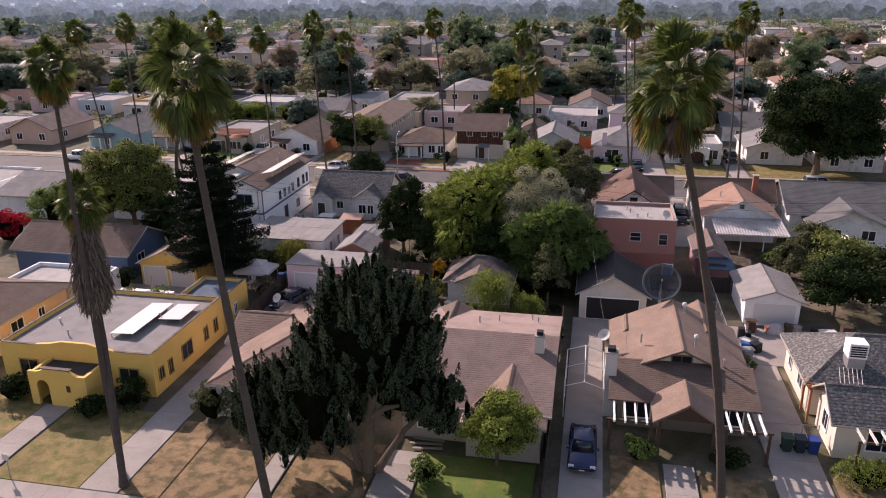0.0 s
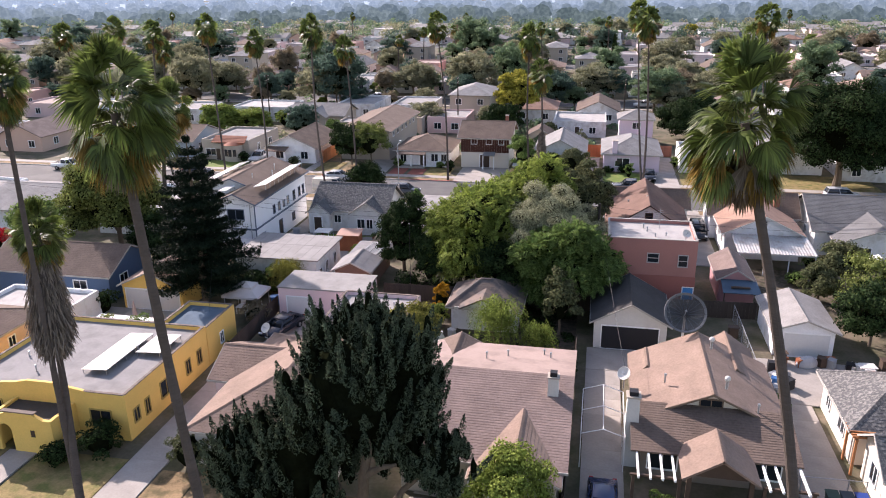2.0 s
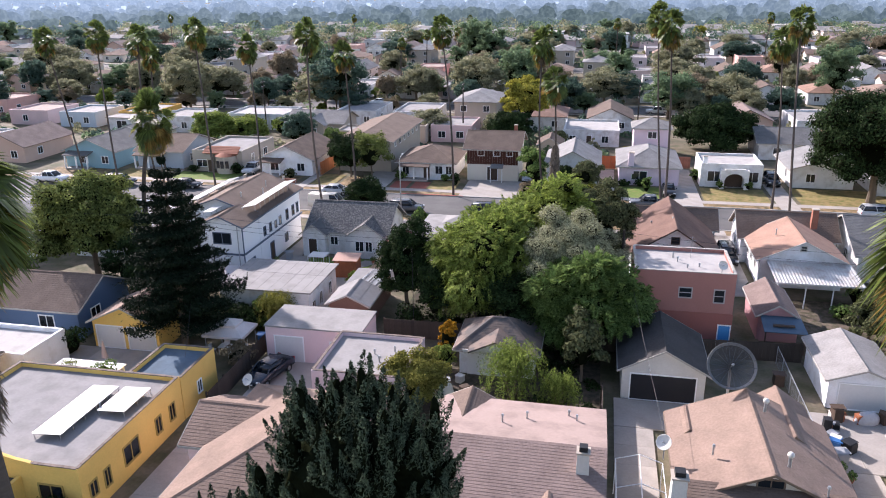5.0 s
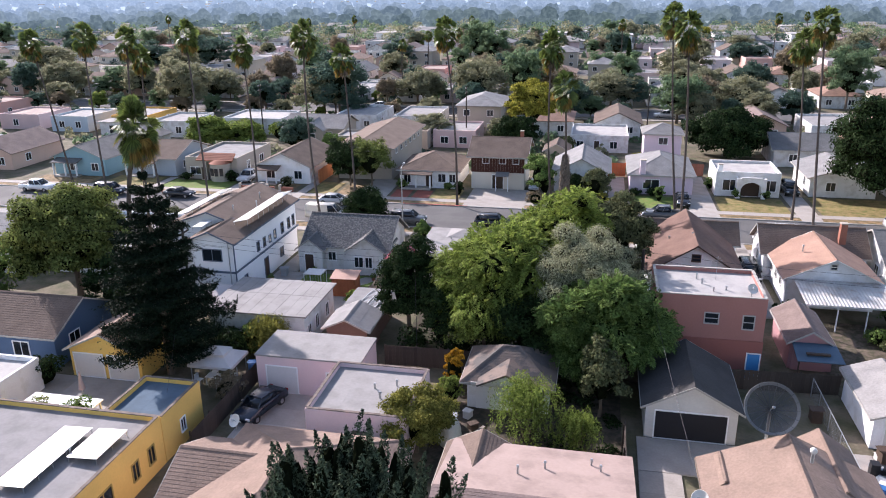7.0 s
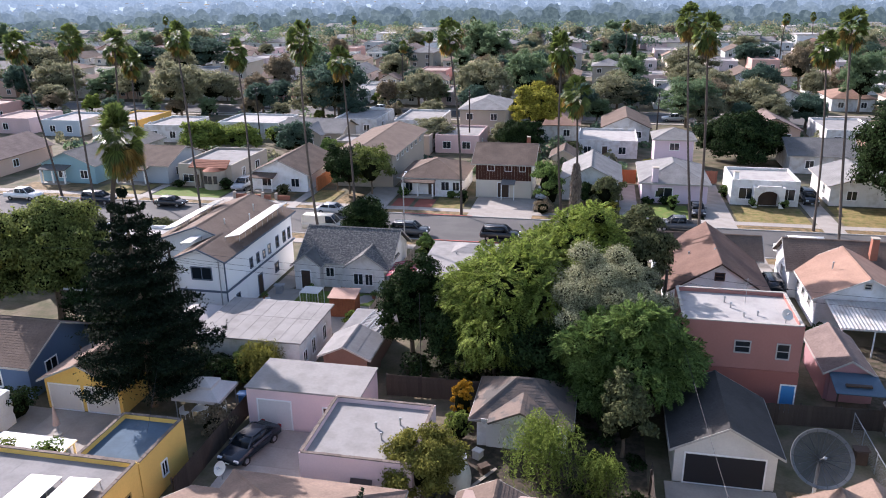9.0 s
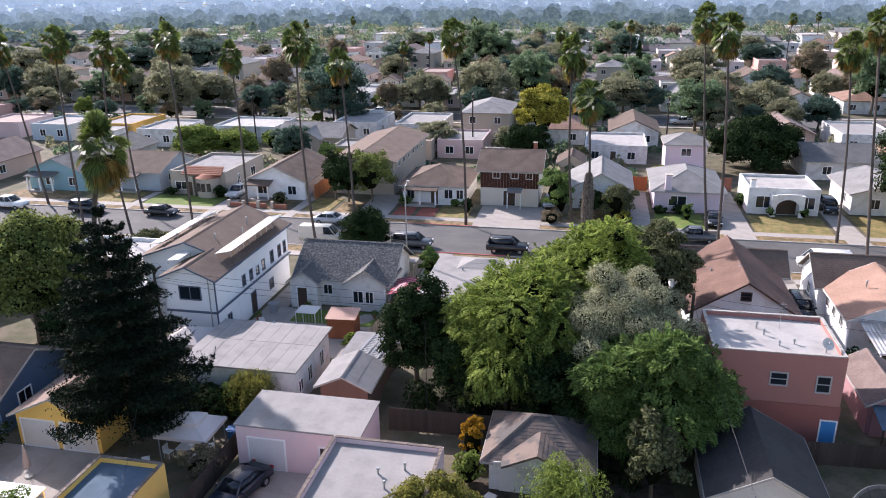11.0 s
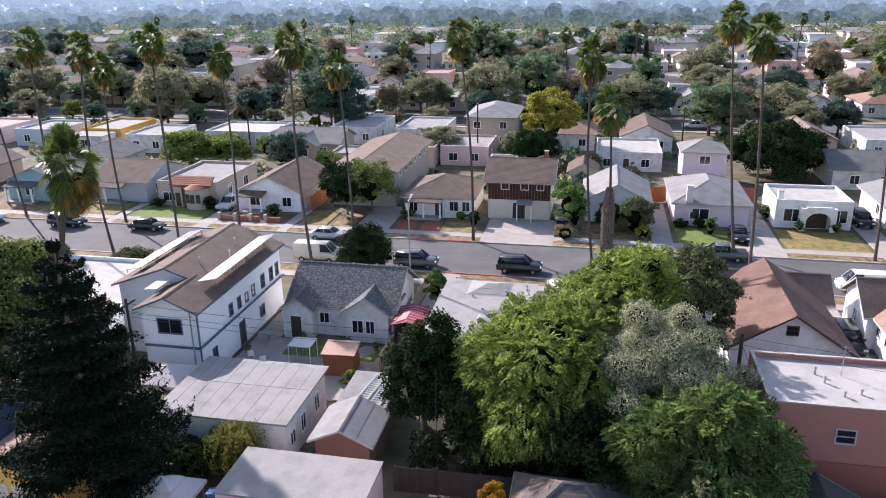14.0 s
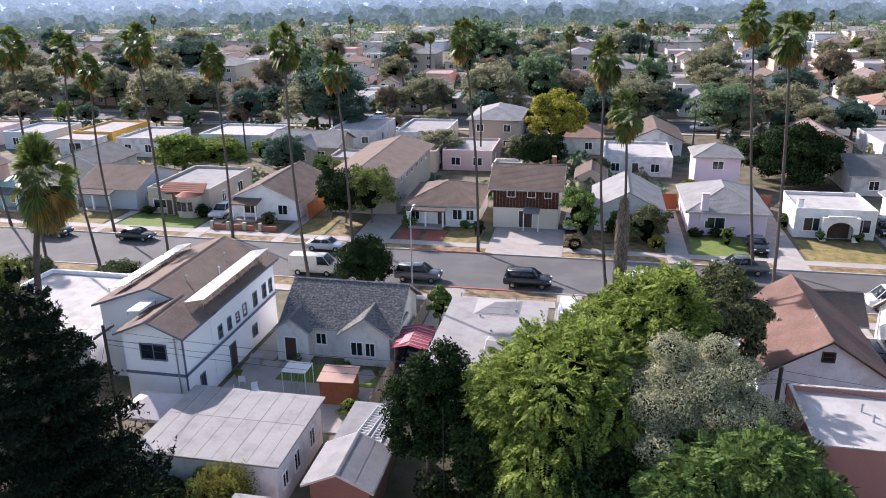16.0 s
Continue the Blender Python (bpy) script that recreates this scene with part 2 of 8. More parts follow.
ROADS = [(22.6, 29.5), (107.4, 117.7)] + [(195.5 + 88 * k, 205.5 + 88 * k) for k in range(4)]
for i, (a, b) in enumerate(ROADS):
    strip("road", "worn grey asphalt residential street", -420, 420, a, b, 0.02, ASPHALT, "road", 0.04)
    for y, lo, hi in ((a, -0.16, 0.0), (b, 0.0, 0.16)):
        strip("kerb", "pale concrete kerb along the street", -420, 420, y + lo, y + hi, 0.14, KERB, "kerb", 0.2)
    for lo, hi in ((a - 3.2, a - 1.7), (b + 1.7, b + 3.2)):
        if i > 1:
            strip("pavement", "pale concrete pavement beside the street", -420, 420, lo, hi, 0.1, CONCRETE, "pavement", 0.1)
strip("road", "side street running away between the blocks", -35, -28, 206, 1400, 0.025, ASPHALT, "road", 0.04)


def paving(name, label, x0, x1, y0, y1, step, along, category="pavement", z=0.08, material=None):
    """Concrete slabs with open joints; the bed is the setting, each slab a piece of it."""
    bed = strip(name, label, x0, x1, y0, y1, z - 0.02, KERB, category, 0.08)
    n = max(1, round(((x1 - x0) if along == "x" else (y1 - y0)) / step))
    key = (name, round(x1 - x0, 2), round(y1 - y0, 2), n)
    dx, dy = ((x1 - x0) / n, y1 - y0) if along == "x" else (x1 - x0, (y1 - y0) / n)
    me = None
    for k in range(n):
        if me is None:
            bm = boxes((0.007, dx - 0.007, 0.007, dy - 0.007, 0, 0.024))
            ob = link("slab", bm, material or CONCRETE, bed)
            me = ob.data
        else:
            ob = new("slab", me)
            ob.parent = bed
        ob.location = (x0 + k * dx, y0, z - 0.02) if along == "x" else (x0, y0 + k * dy, z - 0.02)
    return bed

# ---- kit: houses ----
OPENING = {}
FACING = {"S": 0, "E": 90, "N": 180, "W": 270}


def opening(parent, side, u, z, w, h, walls, kind="window", trim=None, panes=2):
    """A window or door set on a wall face: side S, E, N or W, u along the wall, z the sill."""
    x0, x1, y0, y1 = walls
    trim = trim or WHITE
    key = (round(w, 2), round(h, 2), kind, trim.name, panes)
    if key not in OPENING:
        f = 0.09
        fr = boxes((-w / 2 - f, -w / 2, -0.06, 0.02, -f, h + f), (w / 2, w / 2 + f, -0.06, 0.02, -f, h + f),
                   (-w / 2, w / 2, -0.06, 0.02, h, h + f), (-w / 2 - 0.05, w / 2 + 0.05, -0.1, 0.02, -f, 0))
        if kind == "window":
            for k in range(1, panes):
                box(fr, -w / 2 + w * k / panes - 0.03, -w / 2 + w * k / panes + 0.03, -0.05, 0.02, 0, h)
            if panes == 1:
                box(fr, -w / 2, w / 2, -0.05, 0.02, h / 2 - 0.03, h / 2 + 0.03)
        pane = boxes((-w / 2, w / 2, -0.02, 0.01, 0, h))
        OPENING[key] = []
        for bm, m in ((fr, trim), (pane, GLASS if kind == "window" else DOORS.get(kind, DARKWOOD))):
            me = bpy.data.meshes.new(kind)
            bm.to_mesh(me)
            bm.free()
            me.materials.append(m)
            OPENING[key].append(me)
    store = OPENING[key]
    name = "window" if kind == "window" else ("garage_door" if "garage" in kind else "door")
    ob = new(name, store[0])
    ob.parent = parent
    at = {"S": (u, y0, z), "N": (u, y1, z), "E": (x1, u, z), "W": (x0, u, z)}[side]
    ob.matrix_basis = pose(*at, 0, 0, FACING[side])
    p = new("pane" if kind == "window" else "panel", store[1])
    p.parent = ob
    return ob


DOORS = {"door": DARKWOOD, "white_door": WHITE, "blue_door": mat("blue_door_paint", (0.06, 0.25, 0.52), 0.6, 0.08),
         "garage": mat("dark_garage_door", (0.022, 0.022, 0.026), 0.6, 0.1), "white_garage": mat("white_garage_door", (0.66, 0.65, 0.63), 0.6, 0.08)}


def slope(bm, la, lb, tb, ta, course=0.24, step=0.011):
    """A solid roof slope whose top is stepped in courses, from the low edge la-lb to the top edge ta-tb."""
    la, lb, ta, tb = (Vector(v) for v in (la, lb, ta, tb))
    n = (lb - la).cross((ta + tb) / 2 - la).normalized()
    if n.z < 0:
        n = -n
    k = max(2, round(((ta + tb) / 2 - (la + lb) / 2).length / course))
    rows = []
    for i in range(k):
        for s, lift in ((i / k, step), ((i + 1) / k, 0.0)):
            rows.append((la.lerp(ta, s) + n * lift, lb.lerp(tb, s) + n * lift))
    left, right = [bm.verts.new(r[0]) for r in rows], [bm.verts.new(r[1]) for r in rows]
    for i in range(len(rows) - 1):
        bm.faces.new((left[i], right[i], right[i + 1], left[i + 1]))
    low = [bm.verts.new(p - n * 0.13) for p in (la, lb, tb, ta)]
    bm.faces.new((low[0], low[3], low[2], low[1]))
    bm.faces.new((low[0], low[1], right[0], left[0]))
    bm.faces.new((low[2], low[3], left[-1], right[-1]))
    bm.faces.new([low[3], low[0]] + left)
    bm.faces.new([low[1], low[2]] + right[::-1])


def hip_roof(x0, x1, y0, y1, z, rise, course=0.24):
    bm = bmesh.new()
    if x1 - x0 < y1 - y0:
        i = (x1 - x0) / 2
        a, b = (x0 + i, y0 + i, z + rise), (x0 + i, y1 - i, z + rise)
    else:
        i = (y1 - y0) / 2
        a, b = (x0 + i, y0 + i, z + rise), (x1 - i, y0 + i, z + rise)
    p, q, r, s = (x0, y0, z), (x1, y0, z), (x1, y1, z), (x0, y1, z)
    if x1 - x0 < y1 - y0:
        slope(bm, p, q, a, a, course), slope(bm, q, r, b, a, course), slope(bm, r, s, b, b, course), slope(bm, s, p, a, b, course)
    else:
        slope(bm, p, q, b, a, course), slope(bm, q, r, b, b, course), slope(bm, r, s, a, b, course), slope(bm, s, p, a, a, course)
    bmesh.ops.remove_doubles(bm, verts=bm.verts, dist=0.001)
    return bm, [(a, b), (p, a), (q, a if x1 - x0 < y1 - y0 else b), (r, b), (s, b if x1 - x0 < y1 - y0 else a)]


def ridge_cap(a, b, w=0.14):
    bm = bmesh.new()
    a, b = Vector(a) + Vector((0, 0, 0.03)), Vector(b) + Vector((0, 0, 0.03))
    s = (b - a).cross(Vector((0, 0, 1))).normalized() * w
    d = Vector((0, 0, 0.05))
    v = [bm.verts.new(p) for p in (a - s - d, a + d * 0.4, a + s - d, b - s - d, b + d * 0.4, b + s - d)]
    bm.faces.new((v[0], v[1], v[4], v[3]))
    bm.faces.new((v[1], v[2], v[5], v[4]))
    bm.faces.new((v[0], v[3], v[5], v[2]))
    return bm


def gable_roof(x0, x1, y0, y1, z, rise, along, course=0.24):
    bm = bmesh.new()
    if along == "y":
        m = (x0 + x1) / 2
        a, b = (m, y0, z + rise), (m, y1, z + rise)
        slope(bm, (x0, y0, z), (x0, y1, z), b, a, course), slope(bm, (x1, y0, z), (x1, y1, z), b, a, course)
    else:
        m = (y0 + y1) / 2
        a, b = (x0, m, z + rise), (x1, m, z + rise)
        slope(bm, (x0, y0, z), (x1, y0, z), b, a, course), slope(bm, (x0, y1, z), (x1, y1, z), b, a, course)
    bmesh.ops.remove_doubles(bm, verts=bm.verts, dist=0.001)
    return bm, [(a, b)]


def gable_walls(x0, x1, y0, y1, h, rise, along):
    bm = boxes((x0, x1, y0, y1, 0, h))
    if along and rise > 0:
        if along == "y":
            m = (x0 + x1) / 2
            ends = [[(x0, y, h), (x1, y, h), (m, y, h + rise)] for y in (y0, y1)]
        else:
            m = (y0 + y1) / 2
            ends = [[(x, y0, h), (x, y1, h), (x, m, h + rise)] for x in (x0, x1)]
        a, b = [[bm.verts.new(p) for p in e] for e in ends]
        bm.faces.new(a)
        bm.faces.new(b[::-1])
        for i in range(3):
            j = (i + 1) % 3
            bm.faces.new((a[i], b[i], b[j], a[j]))
    return bm


def flat_shell(x0, x1, y0, y1, h, drop=0.35, t=0.22):
    """Walls that rise past a sunk flat roof."""
    bm = bmesh.new()
    o = [(x0, y0), (x1, y0), (x1, y1), (x0, y1)]
    i = [(x0 + t, y0 + t), (x1 - t, y0 + t), (x1 - t, y1 - t), (x0 + t, y1 - t)]
    lo, hi = [bm.verts.new((*p, 0)) for p in o], [bm.verts.new((*p, h)) for p in o]
    ih, il = [bm.verts.new((*p, h)) for p in i], [bm.verts.new((*p, h - drop - 0.1)) for p in i]
    for k in range(4):
        j = (k + 1) % 4
        bm.faces.new((lo[k], lo[j], hi[j], hi[k]))
        bm.faces.new((hi[k], hi[j], ih[j], ih[k]))
        bm.faces.new((ih[k], ih[j], il[j], il[k]))
    return bm


def flat_deck(x0, x1, y0, y1, z, across="x", t=0.2):
    """Roll roofing in lapped sheets, one stepped plate."""
    bm = bmesh.new()
    x0, x1, y0, y1 = x0 + t, x1 - t, y0 + t, y1 - t
    if across == "y":
        x0, x1, y0, y1 = y0, y1, x0, x1
    n = max(2, round((x1 - x0) / 0.95))
    prof = [(x0, z - 0.12)]
    for k in range(n):
        lift = 0.004 * (k % 2)
        prof += [(x0 + (x1 - x0) * k / n, z + lift), (x0 + (x1 - x0) * (k + 1) / n, z + lift)]
    prof.append((x1, z - 0.12))
    place = (lambda u, v, w: (u, v, w)) if across == "x" else (lambda u, v, w: (v, u, w))
    near, far = [bm.verts.new(place(u, y0, w)) for u, w in prof], [bm.verts.new(place(u, y1, w)) for u, w in prof]
    for i in range(len(prof)):
        j = (i + 1) % len(prof)
        bm.faces.new((near[i], near[j], far[j], far[i]))
    bm.faces.new(near[::-1])
    bm.faces.new(far)
    return bm


def cap_ring(x0, x1, y0, y1, z, t=0.21, bit=0.42):
    """Clay caps along a parapet, one after another."""
    bm = bmesh.new()
    rng = random.Random(int(x0 * 7 + y0 * 3))
    for (ax, ay), (bx, by) in (((x0, y0), (x1, y0)), ((x1, y0), (x1, y1)), ((x1, y1), (x0, y1)), ((x0, y1), (x0, y0))):
        d = Vector((bx - ax, by - ay, 0))
        n = max(1, round(d.length / bit))
        for k in range(n):
            p, q = Vector((ax, ay, z)) + d * ((k + 0.03) / n), Vector((ax, ay, z)) + d * ((k + 0.97) / n)
            j = rng.uniform(-0.012, 0.012)
            lo, hi = [min(p[i], q[i]) - (t / 2 if abs(d[i]) < 1e-6 else 0) for i in (0, 1)], [max(p[i], q[i]) + (t / 2 if abs(d[i]) < 1e-6 else 0) for i in (0, 1)]
            box(bm, lo[0], hi[0], lo[1], hi[1], z - 0.02, z + 0.06 + j)
    return bm


def vents(parent, spots):
    for x, y, z, h in spots:
        bm = bmesh.new()
        tube(bm, (x, y, z - 0.1), (x, y, z + h), 0.055, 0.055, 8)
        tube(bm, (x, y, z + h), (x, y, z + h + 0.1), 0.1, 0.06, 8)
        part("roof_vent", bm, METAL, parent, "small metal roof vent pipe")


def house(label, x0, x1, y0, y1, h, roof, rise, wall, roofing, over=0.45, wins=(), category="house", name="house", trim=None,
          deck="x", cap=None, course=0.24, fascia=True, ridges=True):
    """A house on walls x0..x1, y0..y1 of height h; roof: hip, gx, gy (ridge along x, y) or flat."""
    cx, cy = (x0 + x1) / 2, (y0 + y1) / 2
    top = base(name, label, category, (cx, cy, 0))
    a, b, c, d = x0 - cx, x1 - cx, y0 - cy, y1 - cy
    if roof == "low":
        part("wall", boxes((a, b, c, d, 0, h)), wall, top)
        part("roof", flat_deck(a - over, b + over, c - over, d + over, h + 0.17, deck, 0.0), roofing, top)
    elif roof == "flat":
        part("wall", flat_shell(a, b, c, d, h), wall, top)
        part("roof", flat_deck(a, b, c, d, h - 0.3, deck), roofing, top)
        tagged(part("parapet_cap", cap_ring(a + 0.11, b - 0.11, c + 0.11, d - 0.11, h), cap or wall, top), kind="stuff")
    else:
        along = {"gx": "x", "gy": "y"}.get(roof)
        part("wall", gable_walls(a, b, c, d, h, rise, along), wall, top)
        drop = rise * over / ((b - a) / 2 if along == "y" or (not along and b - a < d - c) else (d - c) / 2)
        if roof == "hip":
            bm, caps = hip_roof(a - over, b + over, c - over, d + over, h - drop + 0.1, rise + drop, course)
        else:
            bm, caps = gable_roof(a - over, b + over, c - over, d + over, h - drop + 0.1, rise + drop, along, course)
        shell = part("roof", bm, roofing, top)
        for u, v in caps:
            if ridges and (Vector(v) - Vector(u)).length > 0.3:
                part("ridge_cap", ridge_cap(u, v), roofing, shell)
        if fascia:
            e = h - drop - 0.12
            o, t = over + 0.01, 0.04
            boards = []
            if roof != "gy":
                boards += [(a - o, b + o, c - o - t, c - o, e + 0.05, e + 0.2), (a - o, b + o, d + o, d + o + t, e + 0.05, e + 0.2)]
            if roof != "gx":
                boards += [(a - o - t, a - o, c - o, d + o, e + 0.05, e + 0.2), (b + o, b + o + t, c - o, d + o, e + 0.05, e + 0.2)]
            for q in boards:
                part("fascia", boxes(q), trim or FASCIA, top)
            if along:
                p = h + rise + 0.02
                ends = [((a - o, y, e), (0, y, p - 0.12), (b + o, y, e)) for y in (c - o - t, d + o)] if along == "y" else \
                       [((x, c - o, e), (x, 0, p - 0.12), (x, d + o, e)) for x in (a - o - t, b + o)]
                shift = Vector((0, t, 0)) if along == "y" else Vector((t, 0, 0))
                for tri in ends:
                    for u, v in zip(tri, tri[1:]):
                        f = bmesh.new()
                        u, v, z = Vector(u) + Vector((0, 0, 0.06)), Vector(v) + Vector((0, 0, 0.06)), Vector((0, 0, 0.15))
                        w = [f.verts.new(q) for q in (u, v, v + z, u + z, u + shift, v + shift, v + z + shift, u + z + shift)]
                        for q in ((0, 1, 2, 3), (7, 6, 5, 4), (0, 4, 5, 1), (3, 2, 6, 7), (0, 3, 7, 4), (1, 5, 6, 2)):
                            f.faces.new([w[i] for i in q])
                        part("bargeboard", f, trim or FASCIA, top)
    for w in wins:
        side, u, z, ww, hh = w[:5]
        u = u - (cx if side in "SN" else cy)
        opening(top, side, u, z, ww, hh, (a, b, c, d), w[5] if len(w) > 5 else "window", trim, w[6] if len(w) > 6 else 2)
    return top, (cx, cy)


# ---- kit: palms and trees ----


def fronds(rng, count, lo, hi, reach, segs, spread=1.0, droop=0.25, petiole=0.45, centre=(0, 0, 0)):
    """Fan leaves on stalks: directions between the elevations lo and hi; each blade nods below its stalk and leans to one side."""
    out = []
    az = rng.uniform(0, 2 * np.pi, count)
    el = np.radians(rng.uniform(lo, hi, count))
    for a, e in zip(az, el):
        d = np.array([np.cos(a) * np.cos(e), np.sin(a) * np.cos(e), np.sin(e)])
        r = reach * rng.uniform(0.85, 1.12)
        hub = np.array(centre) + d * r * petiole
        start = np.array(centre) + d * 0.1
        flat = unit(np.cross(d, [0, 0, 1.0]))
        out.append([start - flat * 0.03, hub - flat * 0.015, hub + flat * 0.015, start + flat * 0.03])
        nod = unit(d - np.array([0, 0, 1.0]) * droop * (0.5 + 0.9 * np.cos(e)))
        flat = unit(np.cross(nod, [0, 0, 1.0]) + 1e-6)
        lean = rng.normal(0, 0.75)
        side = flat * np.cos(lean) + np.cross(nod, flat) * np.sin(lean)
        up = np.cross(side, nod)
        up = up if up[2] > 0 else -up
        for k in np.linspace(-1.45, 1.45, segs) * spread:
            v = unit(nod * np.cos(k) + side * np.sin(k) + up * (rng.normal(0, 0.05) + 0.22 * abs(np.sin(k))))
            ln = r * (1 - petiole) * (0.74 + 0.26 * np.cos(k)) * rng.uniform(0.9, 1.1)
            wv = unit(np.cross(v, up)) * (ln * min(0.15, 1.7 / segs))
            mid = hub + v * ln * 0.58 - np.array([0, 0, droop * 0.10 * ln])
            tip = hub + v * ln - np.array([0, 0, (0.12 + droop * 0.7) * ln])
            out.append([hub, mid - wv, tip, mid + wv])
    return out


PALM_KIT = {}


def stack(name, groups, material, parent, seed=0, rough=0.14, level=2):
    """Lumpy solid masses, one for each (centre, radii): cores inside a crown, mostly dark to stand for its shade."""
    bm = bmesh.new()
    bmesh.ops.create_icosphere(bm, subdivisions=level, radius=1.0)
    v = np.array([p.co[:] for p in bm.verts])
    f = np.array([[p.index for p in q.verts] for q in bm.faces])
    bm.free()
    rng = np.random.default_rng(seed)
    c, r = np.array([g[0] for g in groups], float), np.array([g[1] for g in groups], float)
    vv = c[:, None, :] + v[None] * r[:, None, :] * (1 + rough * rng.normal(0, 1, (len(c), len(v), 1)))
    ff = f[None] + (np.arange(len(c)) * len(v))[:, None, None]
    me = bpy.data.meshes.new(name)
    me.from_pydata(vv.reshape(-1, 3).tolist(), [], ff.reshape(-1, 3).tolist())
    me.materials.append(material)
    ob = new(name, me)
    ob.parent = parent
    return tagged(ob, kind="stuff")


def sprays(rng, at, out, length, n=8, droop=0.45):
    """Feathered leaves: leaflets in pairs along drooping stalks."""
    k = len(at)
    d = unit(out * 0.8 + rng.normal(0, 0.5, (k, 3)) - np.array([0, 0, droop]))
    side = unit(np.cross(d, np.array([0, 0, 1.0]) + rng.normal(0, 0.3, (k, 3))))
    size = length * rng.uniform(0.6, 1.3, (k, 1))
    sheets = []
    for i in range(n):
        f = (i + 0.6) / n
        root = at + d * size * f - np.array([0, 0, 0.25]) * size * f * f
        ln = size * 0.34 * math.sin(math.pi * (0.2 + 0.72 * f)) ** 0.7
        for s in (1, -1):
            v = unit(side * s + d * 0.5 - np.array([0, 0, 0.12]) + rng.normal(0, 0.1, (k, 3)))
            w = d * ln * 0.26
            sheets.append(np.stack([root, root + v * ln * 0.5 + w, root + v * ln, root + v * ln * 0.5 - w], 1))
    return np.concatenate(sheets)


def fan_heads(rng, rows, segs, size=1.0):
    """Fan leaves in rows: (count, low and high elevation, reach, base height low and high, spread, droop); the lower a leaf, the lower its stalk."""
    out = []
    for count, lo, hi, reach, z0, z1, spread, droop in rows:
        for k in range(count):
            f = (k + rng.uniform(0, 1)) / count
            el = lo + (hi - lo) * f
            out += fronds(rng, 1, el - 4, el + 4, reach * size, segs, spread, droop * (1.25 - 0.5 * f), rng.uniform(0.40, 0.58), (rng.normal(0, 0.06), rng.normal(0, 0.06), z0 + (z1 - z0) * f))
    return out


def palm(label, foot, head, trunk_r=0.22, near=False, skirt=0.6, seed=0, scale=1.0, group="street palms", bow=None):
    """A tall fan palm; head is where the fronds spring."""
    foot, head = Vector(foot), Vector(head)
    top = base("palm_tree", label, "palm tree", tuple(foot), 0, group)
    rng = np.random.default_rng(seed + 5)
    d = head - foot
    bm = bmesh.new()
    k = 24 if near else 8
    bend = Vector((rng.normal(0, 0.35), rng.normal(0, 0.35), 0))
    bend = Vector(bow) if bow else bend
    pts = [d * (i / k) + bend * math.sin(math.pi * i / k) for i in range(k + 1)]
    pipe(bm, pts, [trunk_r * (1.45 if i == 0 else 1.12 - 0.42 * i / k) * (1 + 0.05 * rng.normal()) for i in range(k + 1)], 12 if near else 8)
    part("trunk", bm, PALM_BARK, top)
    key = ("near", seed) if near else ("far", seed % 5)
    if key not in PALM_KIT:
        s = 44 if near else 11
        n = 1.0 if near else 0.8
        PALM_KIT[key] = [
            fan_heads(rng, ((int(17 * n), 30, 88, 1.75, 0.0, 0.6, 0.9, 0.12), (int(26 * n), -15, 40, 1.6, -0.25, 0.25, 0.95, 0.36), (int(16 * n), -52, -12, 1.45, -0.6, -0.15, 0.95, 0.45)), s),
            fan_heads(rng, ((int(13 * n), -68, -5, 1.5, -0.6, -0.1, 0.85, 0.5),), s),
            fan_heads(rng, ((int(14 * n), -86, -58, 1.3, -0.75, -0.4, 0.6, 0.3),), max(7, s // 2))]
    made = PALM_KIT[key]
    for i, (nm, m) in enumerate((("crown", LEAF["palm"]), ("lower_fronds", LEAF["palm_old"]), ("dead_fronds", LEAF["palm_dead"]))):
        if isinstance(made[i], list):
            ob = quads(nm, np.array(made[i]), m, top)
            made[i] = ob.data
        else:
            ob = new(nm, made[i])
            ob.parent = top
        ob.matrix_basis = Matrix.Translation(d) @ Matrix.Rotation(seed * 1.7, 4, 'Z') @ Matrix.Diagonal((scale, scale, scale, 1))
    if skirt > 1.5:
        m = 5200
        f = rng.uniform(0, 1, m) ** 0.9
        girth = np.interp(f, [0, 0.15, 0.55, 0.8, 1.0], [0.45, 0.62, 0.92, 1.0, 0.62]) * rng.uniform(0.55, 1.12, m)
        a = rng.uniform(0, 2 * np.pi, m)
        along = np.array(d.normalized())
        at = np.array(d) + along * (-0.5 - f * skirt)[:, None] + np.stack([np.cos(a) * girth, np.sin(a) * girth, 0 * a], 1)
        out = np.stack([np.cos(a), np.sin(a), 0 * a], 1)
        v = unit(np.array([0, 0, -1.0]) + out * 0.22 + rng.normal(0, 0.16, (m, 3)))
        w = unit(np.cross(v, out + rng.normal(0, 0.5, (m, 3)))) * rng.uniform(0.02, 0.05, (m, 1))
        ln = v * rng.uniform(0.35, 0.95, (m, 1))
        quads("skirt", np.stack([at - w * 0.5, at + ln * 0.5 - w, at + ln, at + ln * 0.5 + w], 1), LEAF["palm_dead"], top)
        core = bmesh.new()
        pipe(core, [d + Vector(along) * (-0.5 - z * skirt) for z in (0, 0.2, 0.55, 0.85, 1.0)], [0.35, 0.5, 0.72, 0.75, 0.35], 12)
        part("skirt_core", core, PALM_BARK, top)
    return top


